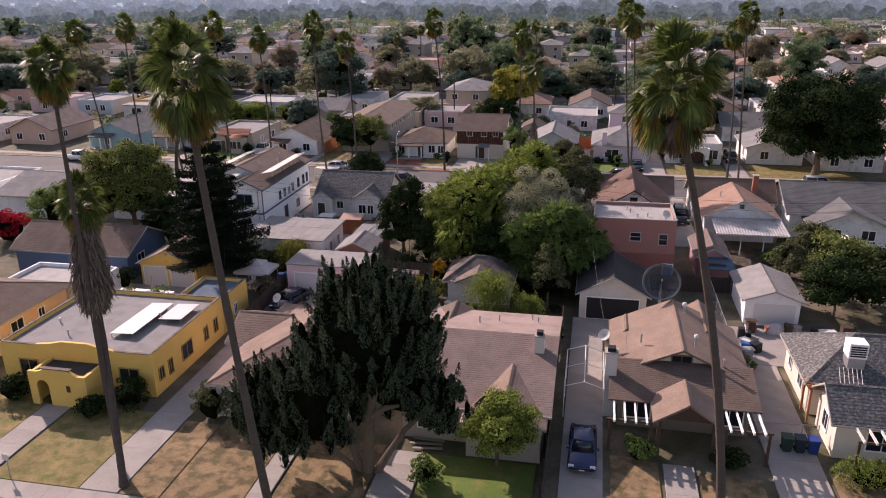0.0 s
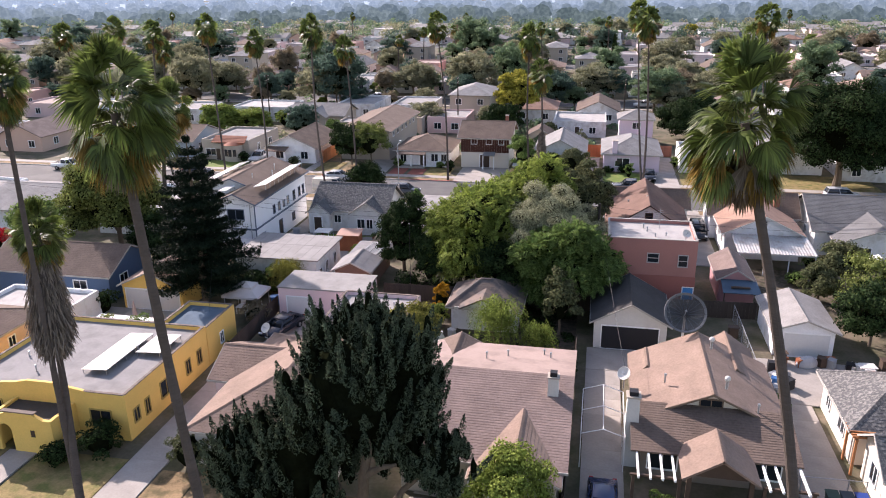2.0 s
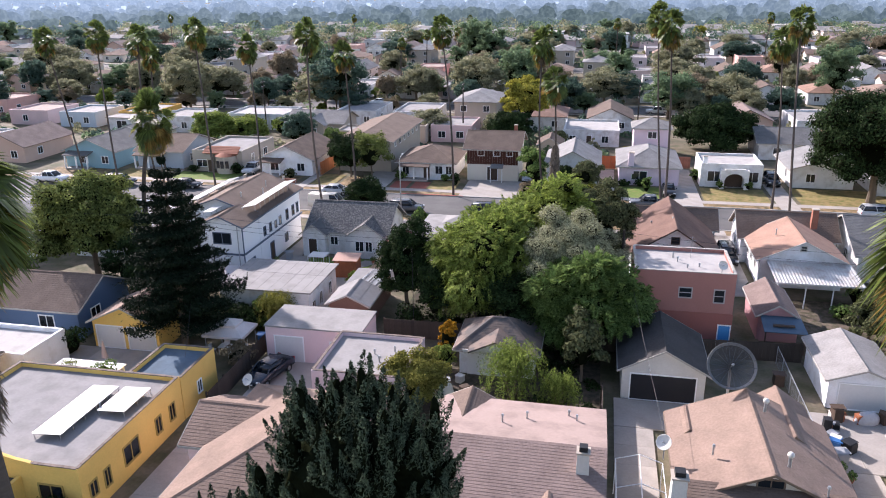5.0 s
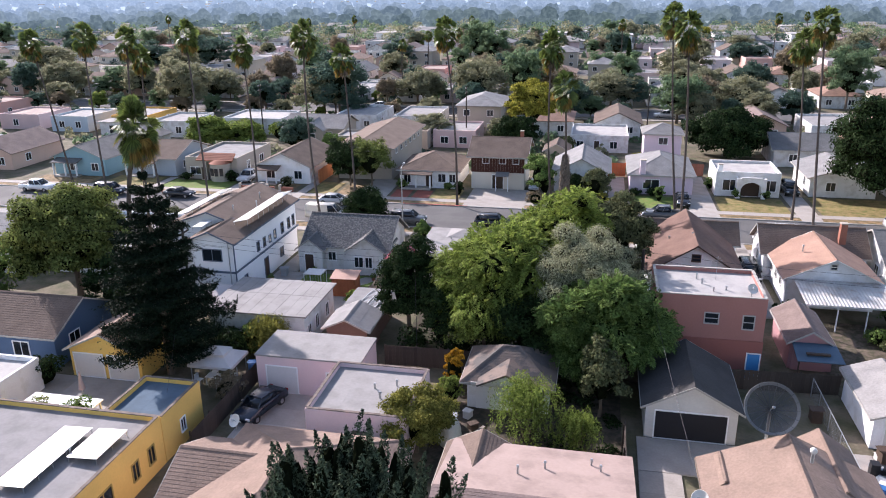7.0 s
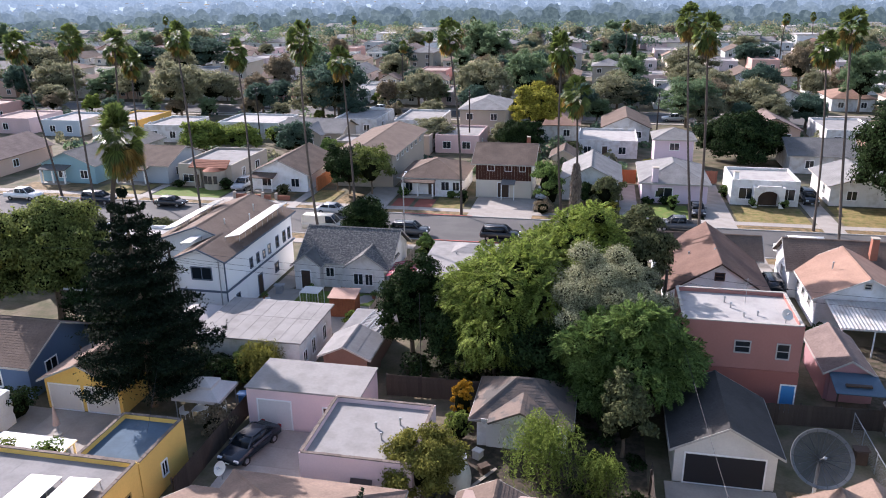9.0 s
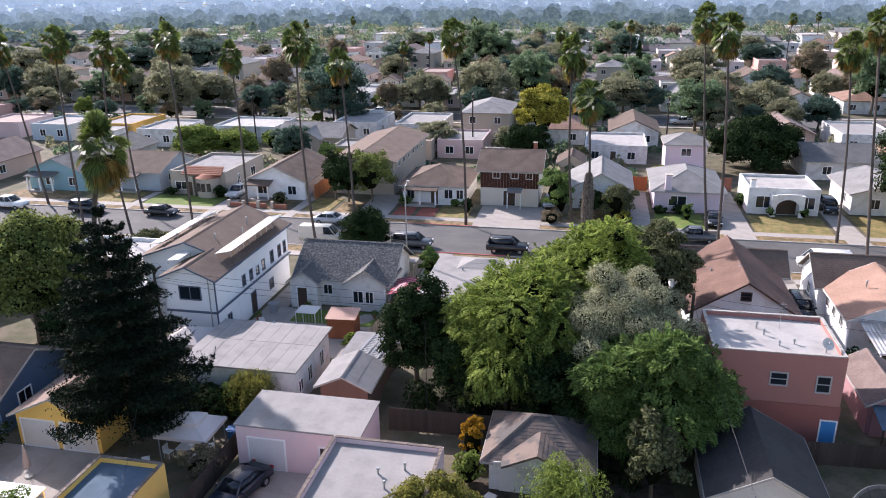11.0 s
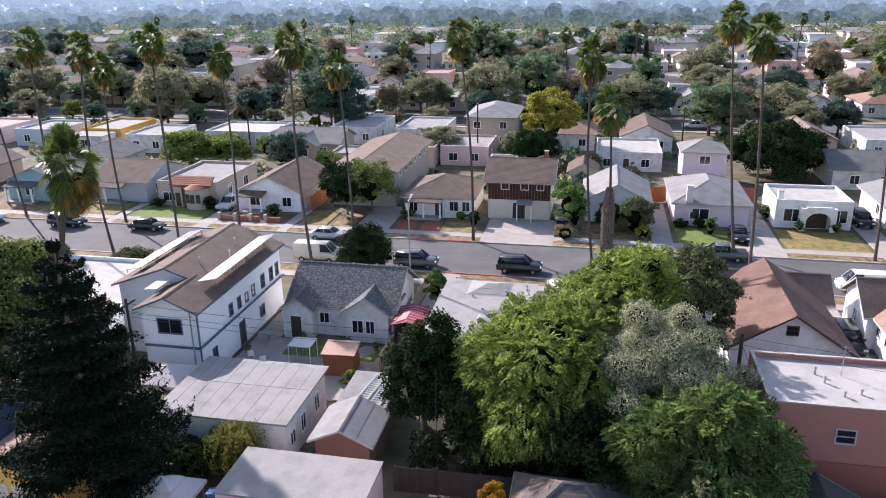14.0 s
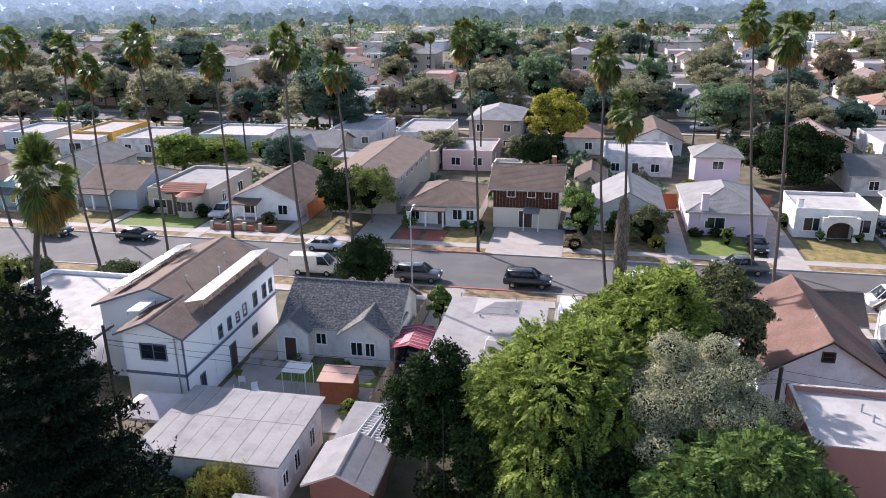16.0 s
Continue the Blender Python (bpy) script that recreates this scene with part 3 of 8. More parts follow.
def crown_points(rng, count, radii, clumps, clump_r, flat=0.0):
    """Points on many clumps that crowd the skin of an uneven ellipsoid, the ways out of them, and the clumps."""
    d = unit(rng.normal(0, 1, (clumps, 3)))
    d[:, 2] = np.where(d[:, 2] < -0.45, -d[:, 2], d[:, 2])
    c = d * np.array(radii) * (rng.uniform(0.55, 1.0, (clumps, 1)) ** 0.5) * (1 + 0.13 * rng.normal(0, 1, (clumps, 1)))
    size = clump_r * rng.uniform(0.6, 1.3, clumps)
    at, out, more = np.zeros((0, 3)), np.zeros((0, 3)), count
    for attempt in range(7):
        which = rng.choice(clumps, more * 2, p=size ** 2 / np.sum(size ** 2))
        v = unit(rng.normal(0, 1, (more * 2, 3)))
        v[:, 2] = np.abs(v[:, 2]) * 1.1 - 0.3
        v = unit(v)
        p = c[which] + v * (size[which] * rng.uniform(0.75, 1.08, more * 2))[:, None] * np.array([1, 1, 0.8])
        buried = np.zeros(len(p), bool)
        for k in range(clumps):
            buried |= np.sum(((p - c[k]) / np.array([1, 1, 0.75])) ** 2, 1) < (0.7 * size[k]) ** 2
        at, out = np.concatenate([at, p[~buried]]), np.concatenate([out, unit(v + 0.6 * unit(c)[which])[~buried]])
        more = max(200, count - len(at))
        if len(at) >= count:
            break
    return at[:count], out[:count], c, size


def limbs(rng, height, spread, r, n=6):
    bm = bmesh.new()
    fork = height * 0.35
    pipe(bm, [(0, 0, 0), (0.05, 0.02, fork * 0.5), (0, 0.05, fork)], [r * 1.3, r, r * 0.9], 10)
    for k in range(n):
        a = 2 * math.pi * k / n + rng.uniform(-0.4, 0.4)
        s = spread * rng.uniform(0.45, 0.8)
        z = height * rng.uniform(0.65, 0.95)
        pipe(bm, [(0, 0.02, fork * 0.9), (math.cos(a) * s * 0.4, math.sin(a) * s * 0.4, fork + (z - fork) * 0.55), (math.cos(a) * s, math.sin(a) * s, z)], [r * 0.6, r * 0.35, r * 0.08], 7)
    return bm


def tree(label, x, y, top_z, radius, leaf, seed=0, count=6000, size=0.34, clumps=60, trunk=0.22, low=0.25, name="tree", category="tree",
         up=0.0, group="", squash=1.0, clump_r=None, long=1.7, feather=0, core=2):
    """A broad tree: trunk, limbs and dark shade cores under a crown of many small leaves in uneven clumps."""
    rng = np.random.default_rng(seed + 100)
    ob = base(name, label, category, (x, y, 0), 0, group)
    cz, rz = top_z * (1 + low) / 2, top_z * (1 - low) / 2
    part("trunk", limbs(rng, cz + rz * 0.5, radius * 0.8, trunk), BARK, ob)
    at, out, c, sizes = crown_points(rng, count if not feather else count // 16, (radius, radius * squash, rz), clumps, clump_r or radius * 0.3)
    at = at + rng.normal(0, 0.16 * (clump_r or radius * 0.3), at.shape)
    at[:, 2] = np.maximum(at[:, 2] + cz, 0.25)
    c[:, 2] += cz
    quads("crown", sprays(rng, at, out, feather) if feather else leaves(rng, at, out, size, up, long), LEAF[leaf], ob)
    # solid cores behind the leaves, coloured dark for the shade inside the crown
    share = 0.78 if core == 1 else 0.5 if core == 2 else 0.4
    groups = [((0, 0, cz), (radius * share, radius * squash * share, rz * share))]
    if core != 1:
        stack("leaf_mass", [(p, (s * 0.52, s * 0.52, s * 0.38)) for p, s in zip(c, sizes)], CROWN_SHADE if count > 20000 else LEAF[leaf], ob, seed, 0.2)
    stack("twig_mass", groups, LEAF[leaf] if core == 1 else CROWN_SHADE, ob, seed, 0.1)
    return ob


def weeping(label, x, y, h, r, leaf, seed=0, strands=330):
    """A shrub of thin shoots that arch out from a few stems and hang, set with narrow leaves."""
    rng = np.random.default_rng(seed + 700)
    ob = base("shrub", label, "shrub", (x, y, 0))
    stems = bmesh.new()
    for k in range(5):
        a = 1.3 * k
        pipe(stems, [(0.1 * math.cos(a), 0.1 * math.sin(a), 0), (0.3 * r * math.cos(a), 0.3 * r * math.sin(a), h * 0.5), (0.45 * r * math.cos(a), 0.45 * r * math.sin(a), h * 0.8)], [0.06, 0.04, 0.015], 6)
    part("stem", stems, BARK, ob)
    n = 34
    a = rng.uniform(0, 2 * np.pi, (strands, 1))
    reach = r * rng.uniform(0.25, 1.1, (strands, 1))
    top = h * rng.uniform(0.62, 1.05, (strands, 1))
    drop = rng.uniform(0.3, 0.85, (strands, 1)) * h
    u = np.linspace(0, 1, n)[None, :]
    out = reach * (0.25 + 0.75 * np.sin(u * np.pi / 2))
    z = np.maximum(top * (0.75 + 0.25 * np.sin(np.minimum(1, u * 2.2) * np.pi / 2)) - drop * np.maximum(0, u - 0.35) ** 1.4 * 1.8, 0.1)
    at = np.stack([np.cos(a) * out, np.sin(a) * out, z], 2).reshape(-1, 3) + rng.normal(0, 0.07, (strands * n, 3))
    way = np.repeat(np.concatenate([np.cos(a), np.sin(a), 0.5 + 0 * a], 1), n, 0)
    quads("foliage", leaves(rng, at, way, 0.055, -0.9, 4.2), LEAF[leaf], ob)
    return ob


def bush(label, x, y, h, r, leaf, seed=0, count=1500, size=0.16, name="bush", squash=1.0):
    rng = np.random.default_rng(seed + 300)
    ob = base(name, label, "bush", (x, y, 0))
    # dark core: the bush's inner shade put into colour
    stack("twig_mass", [((0, 0, h * 0.46), (r * 0.66, r * squash * 0.66, h * 0.42))], CROWN_SHADE, ob, seed, 0.08)
    at, out, c, sizes = crown_points(rng, int(count * 1.05), (r, r * squash, h * 0.5), 30, r * 0.3)
    at[:, 2] = np.maximum(at[:, 2] + h * 0.5, 0.05)
    quads("foliage", leaves(rng, at, out, size * 0.72), LEAF[leaf], ob)
    return ob


# near-black filling of crowns: the shade between leaves is put into its colour
CROWN_SHADE = mat("crown_core_shade", (0.008, 0.010, 0.005), 0.98, 0.5, 1.5, 6, 1.0, spec=0.0)


def juniper(label, x, y, seed=1):
    """A twisted juniper: forked bare stems and lobes of upright flame-shaped plumes."""
    rng = np.random.default_rng(seed)
    ob = base("juniper_tree", label, "tree", (x, y, 0))
    stems = bmesh.new()
    for path, r in (((( -0.1, 0, 0), (0.1, -0.3, 2.0), (0.5, -0.9, 4.6), (0.9, -1.2, 6.4), (0.4, -0.6, 9.0)), 0.34), (((0.5, 0, 0), (1.2, -0.2, 1.4), (2.5, -0.4, 3.6), (4.2, -0.3, 5.4)), 0.24),
                    (((-0.5, 0, 0), (-0.9, -0.3, 1.8), (-1.2, -0.7, 4.0), (-2.2, -0.4, 7.0)), 0.26), (((-0.9, 0.1, 0), (-2.2, -0.4, 1.6), (-4.4, -0.8, 3.4)), 0.24), (((0.5, -0.9, 4.6), (1.6, -1.4, 5.6), (2.4, -1.2, 5.7)), 0.2)):
        pipe(stems, path, [r * (1.2 - 0.75 * i / (len(path) - 1)) for i in range(len(path))], 9)
    part("trunk", stems, BARK, ob)
    lobes = (((0.2, 0.2, 9.2), (4.2, 3.9, 4.2), 170), ((-5.6, -0.7, 3.7), (2.6, 2.3, 3.2), 90), ((4.4, -0.2, 5.4), (1.7, 1.6, 1.4), 34), ((-2.9, -0.6, 5.4), (2.6, 2.8, 4.2), 90), ((2.4, 0.6, 10.4), (2.2, 2.2, 2.4), 24), ((1.6, 1.6, 5.6), (2.6, 1.8, 2.6), 30))
    c, way = [], []
    for mid, size, n in lobes:
        d = unit(rng.normal(0, 1, (n, 3)))
        d[:, 2] = np.where(d[:, 2] < -0.55, -d[:, 2], d[:, 2])
        c.append(np.array(mid) + d * np.array(size) * rng.uniform(0.72, 1.0, (n, 1)))
        way.append(d)
    c, way = np.concatenate(c), np.concatenate(way)
    n, each = len(c), 430
    h, w = rng.uniform(1.1, 2.7, n), rng.uniform(0.3, 0.55, n)
    lean = way * np.array([0.4, 0.4, 0]) + rng.normal(0, 0.12, (n, 3)) * np.array([1, 1, 0])
    t = rng.uniform(0, 1, (n, each)) ** 0.85
    b = rng.uniform(0, 2 * np.pi, (n, each))
    phase = rng.uniform(0, 6.3, (n, 1))
    ragged = 1 + 0.4 * np.sin(3 * b + phase) * np.sin(11 * t + phase * 2)
    rad = w[:, None] * (1 - t) ** 0.7 * np.minimum(1, 0.35 + 3 * t) * ragged * rng.uniform(0.7, 1.05, t.shape)
    at = c[:, None, :] + np.stack([lean[:, :1] * h[:, None] * t + np.cos(b) * rad, lean[:, 1:2] * h[:, None] * t + np.sin(b) * rad, h[:, None] * (t - 0.4)], 2)
    out = np.stack([np.cos(b), np.sin(b), 0.7 + 0 * b], 2).reshape(-1, 3)
    quads("crown", leaves(rng, at.reshape(-1, 3), unit(out), 0.05, 0.8, 3.2), LEAF["juniper"], ob)
    # dark spindles and lobes carry the shade between the plumes
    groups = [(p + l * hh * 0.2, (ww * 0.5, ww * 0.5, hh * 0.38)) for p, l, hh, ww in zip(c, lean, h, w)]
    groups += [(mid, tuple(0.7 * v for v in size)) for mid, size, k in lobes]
    stack("twig_mass", groups, CROWN_SHADE, ob, seed, 0.1)
    return ob


def tiered_pine(label, x, y, top_z, radius, seed=3, tiers=13):
    """A pine of level tiers, whose boughs droop and turn up at the tips."""
    rng = np.random.default_rng(seed)
    ob = base("pine_tree", label, "tree", (x, y, 0))
    bm = bmesh.new()
    pipe(bm, [(0, 0, 0), (0.05, 0, top_z * 0.5), (0, 0, top_z)], [0.34, 0.22, 0.03], 10)
    part("trunk", bm, BARK, ob)
    wood, all_at, all_out = bmesh.new(), [], []
    for k in range(tiers):
        f = k / (tiers - 1)
        z = 3.0 + (top_z - 3.4) * f
        r = radius * (1 - f) ** 0.65 * rng.uniform(0.8, 1.15) + 0.35
        n = 7 if f < 0.7 else 6
        for j in range(n):
            a = 2 * math.pi * (j + rng.uniform(-0.3, 0.3)) / n + k
            ln = r * rng.uniform(0.7, 1.1)
            dv = np.array([math.cos(a), math.sin(a), 0])
            pipe(wood, [(0, 0, z), tuple(dv * ln * 0.55 + [0, 0, z - 0.25]), tuple(dv * ln + [0, 0, z + 0.05])], [0.06, 0.04, 0.015], 5)
            m = int(200 + 330 * ln)
            s = rng.uniform(0.12, 1.0, m)
            lat = rng.normal(0, 0.2, m) * (0.6 + 0.7 * s) * ln * 0.6
            side = np.array([-dv[1], dv[0], 0])
            at = dv * (s * ln)[:, None] + side * lat[:, None]
            at[:, 2] += z - 0.9 * s * (1 - s) + rng.normal(0.05, 0.09, m)
            all_at.append(at)
            all_out.append(np.tile([0, 0, 1.0], (m, 1)) + rng.normal(0, 0.5, (m, 3)))
    part("bough_frame", wood, BARK, ob)
    quads("crown", leaves(rng, np.concatenate(all_at), unit(np.concatenate(all_out)), 0.085, 0.4, 3.4), LEAF["pine"], ob)
    return ob

# ---- wall paints ----
YELLOW = paint("yellow_stucco", (0.80, 0.53, 0.15), var=0.12)
CREAM = paint("cream_stucco", (0.70, 0.63, 0.53))
PEACH = paint("peach_stucco", (0.72, 0.52, 0.36))
PINKW = paint("pale_pink_stucco", (0.76, 0.58, 0.58))
SALMON = paint("salmon_stucco", (0.37, 0.175, 0.15), var=0.1)
BRICKRED = paint("dull_red_stucco", (0.30, 0.115, 0.095), var=0.1)
WHITEW = paint("white_stucco", (0.82, 0.82, 0.83), var=0.12, col2=(0.70, 0.69, 0.67), cut=0.6, soft=0.1)
GREYW = paint("grey_white_stucco", (0.74, 0.73, 0.71), var=0.14, col2=(0.6, 0.58, 0.54), cut=0.6, soft=0.1)
BLUEW = paint("blue_boards", (0.09, 0.145, 0.24))
SKYW = paint("light_blue_boards", (0.25, 0.40, 0.45))
LILAC = paint("lilac_stucco", (0.68, 0.55, 0.62))
TAUPE = paint("taupe_stucco", (0.42, 0.37, 0.31))
BROWNW = paint("brown_boards", (0.085, 0.035, 0.025), var=0.2, stretch=(4, 4, 0.3))

# ---- front row ----
yel, yc = house("yellow stucco bungalow with a flat grey roof and stepped parapet", -43.8, -31.0, 44.4, 55.4, 3.5, "flat", 0, YELLOW, ROLL["grey"], cap=COPING,
                wins=[("E", 45.4, 1.1, 0.6, 0.9), ("E", 46.7, 0.9, 0.5, 1.1), ("E", 49.2, 1.0, 1.5, 1.2), ("E", 52.3, 1.0, 0.6, 1.1), ("E", 54.0, 1.0, 0.6, 1.1),
                      ("S", -33.0, 0.9, 1.5, 1.3), ("S", -41.5, 0.9, 1.5, 1.3)], trim=paint("mustard_window_trim", (0.42, 0.28, 0.08)))
house("lower rear wing of a yellow house with a blue-grey flat roof", -35.2, -31.0, 55.5, 60.4, 3.3, "flat", 0, YELLOW, ROLL["blue"], cap=COPING, wins=[("E", 57.8, 1.0, 0.5, 0.9)], name="house_wing", category="house")
house("tan shingled hip-roofed bungalow under a juniper", -25.2, -15.8, 42.9, 56.2, 2.9, "hip", 2.0, paint("pale_stucco", (0.60, 0.57, 0.55)), SHINGLE["tan"], 0.5,
      wins=[("S", -23.5, 0.9, 1.3, 1.2), ("W", 46, 0.9, 1.2, 1.1)])
house("small tan gabled wing beside a bungalow", -27.0, -22.0, 49.2, 54.6, 2.8, "gx", 1.2, PINKW, SHINGLE["tan"], 0.4, name="house_wing")
cee = base("house", "mauve-brown shingled bungalow with a flat pinkish rear roof", "house", (-6.8, 49.4, 0))
# wall colour darkened, putting in the dark under porch and plants
part("wall", gable_walls(-4.8, 4.7, -6.6, 6.4, 2.9, 0, None), TAUPE, cee)
bm = bmesh.new()
slope(bm, (-5.2, -7.1, 2.85), (5.2, -7.1, 2.85), (5.2, 0.9, 4.75), (-5.2, 0.9, 4.75), 0.22)
part("front_roof", bm, SHINGLE["mauve"], cee)
bm = bmesh.new()
slope(bm, (-5.2, 7.0, 3.55), (5.2, 7.0, 3.55), (5.2, 0.9, 4.72), (-5.2, 0.9, 4.72), 1.0, 0.015)
part("rear_roof", bm, ROLL["pink"], cee, "pinkish roll roofing")
for x in (-4.78, 4.68):
    bm = bmesh.new()
    poly(bm, (x, -6.6, 2.8), (x, 6.4, 2.8), (x, 6.4, 3.5), (x, 0.9, 4.6))
    part("gable_end", bm, GREYW, cee)

part("fascia", boxes((-5.22, 5.22, -7.16, -7.11, 2.72, 2.88)), FASCIA, cee)
for u in (-2.9, 0.2):
    opening(cee, "S", u, 0.9, 1.6, 1.2, (-4.8, 4.7, -6.6, 6.4))
opening(cee, "E", -3, 0.9, 1.0, 1.1, (-4.8, 4.7, -6.6, 6.4))
vents(cee, ((-1.0, 3.2, 4.3, 0.45), (0.4, 4.2, 4.1, 0.4), (3.4, 4.6, 4.0, 0.35), (2.9, 5.3, 3.9, 0.3)))
house("small rear gable on a bungalow roof", -12.2, -8.4, 52.6, 56.4, 3.15, "gy", 0.95, GREYW, SHINGLE["brown"], 0.3, name="house_bay", trim=TAUPE)
house("small front gable over a bungalow porch", -7.0, -2.2, 41.3, 46.6, 2.75, "gy", 1.15, TAUPE, SHINGLE["tan"], 0.3, name="porch", category="porch", trim=TAUPE)
# porch wall colour darkened from cream: the porch shade is put in
paint("shaded_porch_wall", (0.20, 0.165, 0.135))
dee, _ = house("tan shingled craftsman bungalow with a wide gable", 2.7, 11.3, 49.8, 57.8, 2.85, "gy", 1.95, CREAM, SHINGLE["tan"], 0.55, wins=[("S", 7.0, 3.72, 1.3, 0.45)], trim=paint("tan_trim", (0.20, 0.145, 0.105)))
bm = bmesh.new()
slope(bm, (-5.0, -8.2, 2.68), (4.75, -8.2, 2.68), (4.75, -4.05, 3.72), (-5.0, -4.05, 3.72), 0.2, 0.013)
part("front_roof", bm, SHINGLE["brown"], dee, "lower brown shingled front roof")
part("porch_wall", boxes((-4.3, 4.3, -7.0, -4.03, 0, 2.8)), PAINT["shaded_porch_wall"], dee)
for u in (-3.0, 3.0):
    opening(dee, "S", u, 0.8, 1.7, 1.3, (-4.3, 4.3, -7.0, 5))
for side, first in ((-1, 2.6), (1, 2.5)):
    for k in range(4):
        x = side * (first + 0.68 * k)
        part("pergola_beam", boxes((x - 0.06, x + 0.06, -10.6, -8.15, 2.42, 2.58)), WHITE, dee, "white pergola beam")
    part("pergola_rail", boxes((min(side * 2.2, side * 5.1), max(side * 2.2, side * 5.1), -10.2, -10.05, 2.27, 2.4)), DARKWOOD, dee)
    for x in (2.3, 4.9):
        part("porch_post", boxes((side * x - 0.09, side * x + 0.09, -10.22, -10.04, 0, 2.27)), DARKWOOD, dee)
house("small tan rear gable on a craftsman roof", 7.7, 10.9, 55.0, 60.4, 2.8, "gy", 1.1, CREAM, SHINGLE["tan"], 0.35, name="house_wing", trim=PAINT["tan_trim"])
house("small tan rear gable on a craftsman roof", 2.7, 4.1, 55.5, 57.9, 2.7, "gy", 0.6, CREAM, SHINGLE["tan"], 0.25, name="house_wing", trim=PAINT["tan_trim"])
pg = base("porch", "tan gabled porch roof on two posts", "porch", (6.88, 44.6, 0))
bm, caps = gable_roof(-2.15, 2.15, -1.35, 2.0, 2.66, 1.42, "y", 0.26)
part("roof", bm, SHINGLE["tan"], pg)
for u, v in caps:
    part("ridge_cap", ridge_cap(u, v), SHINGLE["tan"], pg)
# post colour darkened for the porch shade as well
for x in (-1.7, 1.7):
    part("post", boxes((x - 0.13, x + 0.13, -1.1, -0.85, 0, 2.7)), DARKWOOD, pg)
bm = bmesh.new()
slab(bm, [(-1.85, -1.0, 2.72), (1.85, -1.0, 2.72), (0, -1.0, 3.92)], 0.06)
part("gable_panel", bm, DARKWOOD, pg)
house("grey slate-shingled white bungalow with cluttered roof", 15.9, 26.5, 50.6, 57.6, 2.9, "hip", 2.0, CREAM, SHINGLE["patchy"], 0.5, wins=[("W", 53, 0.9, 1.2, 1.2), ("W", 56, 0.9, 0.8, 1.2)])
house("front wing of a white bungalow with grey slate shingles", 16.2, 26.5, 45.4, 49.4, 2.9, "gx", 1.3, CREAM, SHINGLE["patchy"], 0.45, wins=[("W", 47.5, 0.9, 1.0, 1.2), ("S", 19, 0.8, 1.8, 1.4)], name="house_wing")
house("peach stucco bungalow with brown hip roof", -58, -47.6, 45.5, 57, 3.0, "hip", 1.8, PEACH, SHINGLE["brown"], 0.5, wins=[("E", 48, 0.9, 0.8, 1.2), ("E", 50.5, 0.9, 1.4, 1.3), ("E", 53.5, 0.9, 0.7, 1.2)])

# ---- yards between the streets ----
# dark shingles, darkened further with the tree shade on this roof
house("white-walled garage with dark shingled roof", -0.4, 5.5, 64.3, 70.8, 2.6, "gy", 1.6, OFFWHITE, SHINGLE["dark"], 0.35, wins=[("S", 2.55, 0.05, 4.6, 2.05, "garage")], name="garage", category="garage")
house("white garage with pale weathered roof", 14.1, 18.7, 65.6, 72.0, 2.45, "gy", 0.85, WHITEW, SHINGLE["weathered"], 0.35, wins=[("S", 16.6, 0.05, 3.5, 2.0, "white_garage")], name="garage", category="garage")
house("white garage with patched brown roof", -12.9, -7.0, 65.8, 70.6, 2.5, "hip", 1.5, WHITEW, SHINGLE["mended"], 0.45, name="garage", category="garage")
house("pale pink flat-roofed rear house with clay-capped parapet", -22.2, -15.4, 58.0, 64.6, 3.5, "flat", 0, PINKW, ROLL["pale"], cap=COPING, wins=[("S", -20.0, 1.2, 0.5, 0.5), ("S", -17.0, 1.0, 0.5, 0.6)])
house("pale pink flat-roofed garage with white doors", -29.0, -20.8, 65.2, 69.4, 3.0, "low", 0, PINKW, ROLL["pale"], 0.08, wins=[("S", -27.0, 0.05, 2.4, 2.2, "white_garage"), ("S", -23.0, 0.05, 0.8, 2.0, "door")], name="garage", category="garage", cap=COPING)
house("yellow double garage with tan gabled roof", -44.8, -38.6, 64.8, 69.6, 2.5, "gy", 1.4, YELLOW, SHINGLE["tan"], 0.35, wins=[("S", -43.2, 0.05, 2.5, 2.0, "white_garage"), ("S", -40.2, 0.05, 2.5, 2.0, "white_garage")], name="garage", category="garage")
house("flat white carport roof on posts", -54.5, -45.6, 57.6, 62.4, 2.7, "flat", 0, WHITEW, ROLL["white"], name="carport", category="carport", cap=WHITEW)
house("white flat-roofed house beside the street", -61.8, -49.4, 85.4, 97.5, 3.4, "flat", 0, WHITEW, ROLL["white"], wins=[("E", 88, 1, 1.0, 1.2), ("S", -52, 0.9, 1.2, 1.2)], cap=WHITEW)
house("pale house with low grey gabled roof", -78, -65.5, 84, 97, 3.0, "gx", 1.6, WHITEW, SHINGLE["grey"], 0.5, wins=[("S", -70, 0.9, 1.4, 1.2), ("E", 88, 0.9, 1.2, 1.2)])
house("pale house with flat white roof", -95, -81, 85, 97, 3.4, "flat", 0, WHITEW, ROLL["pale"], cap=WHITEW)
house("small pink shed with sagging roof", 11.2, 14.2, 76.4, 82.5, 2.4, "gy", 0.9, paint("faded_pink_boards", (0.40, 0.22, 0.23)), SHINGLE["mauve"], 0.3, name="shed", category="shed")
house("blue boarded house with brown roof", -60, -46.8, 65.6, 73, 2.9, "gx", 1.8, BLUEW, SHINGLE["brown"], 0.4, wins=[("E", 68, 1.2, 1.2, 1.0), ("S", -50, 0.9, 1.4, 1.2)])
long_house, _ = house("long grey-white outbuilding with seamed roof", -36.6, -27.9, 72.1, 79.3, 3.15, "low", 0, GREYW, ROLL["pale"], 0.3, wins=[("E", 73.2, 1.1, 0.7, 0.9), ("E", 75.0, 1.0, 0.7, 1.2), ("E", 77.5, 1.0, 0.7, 1.2)])
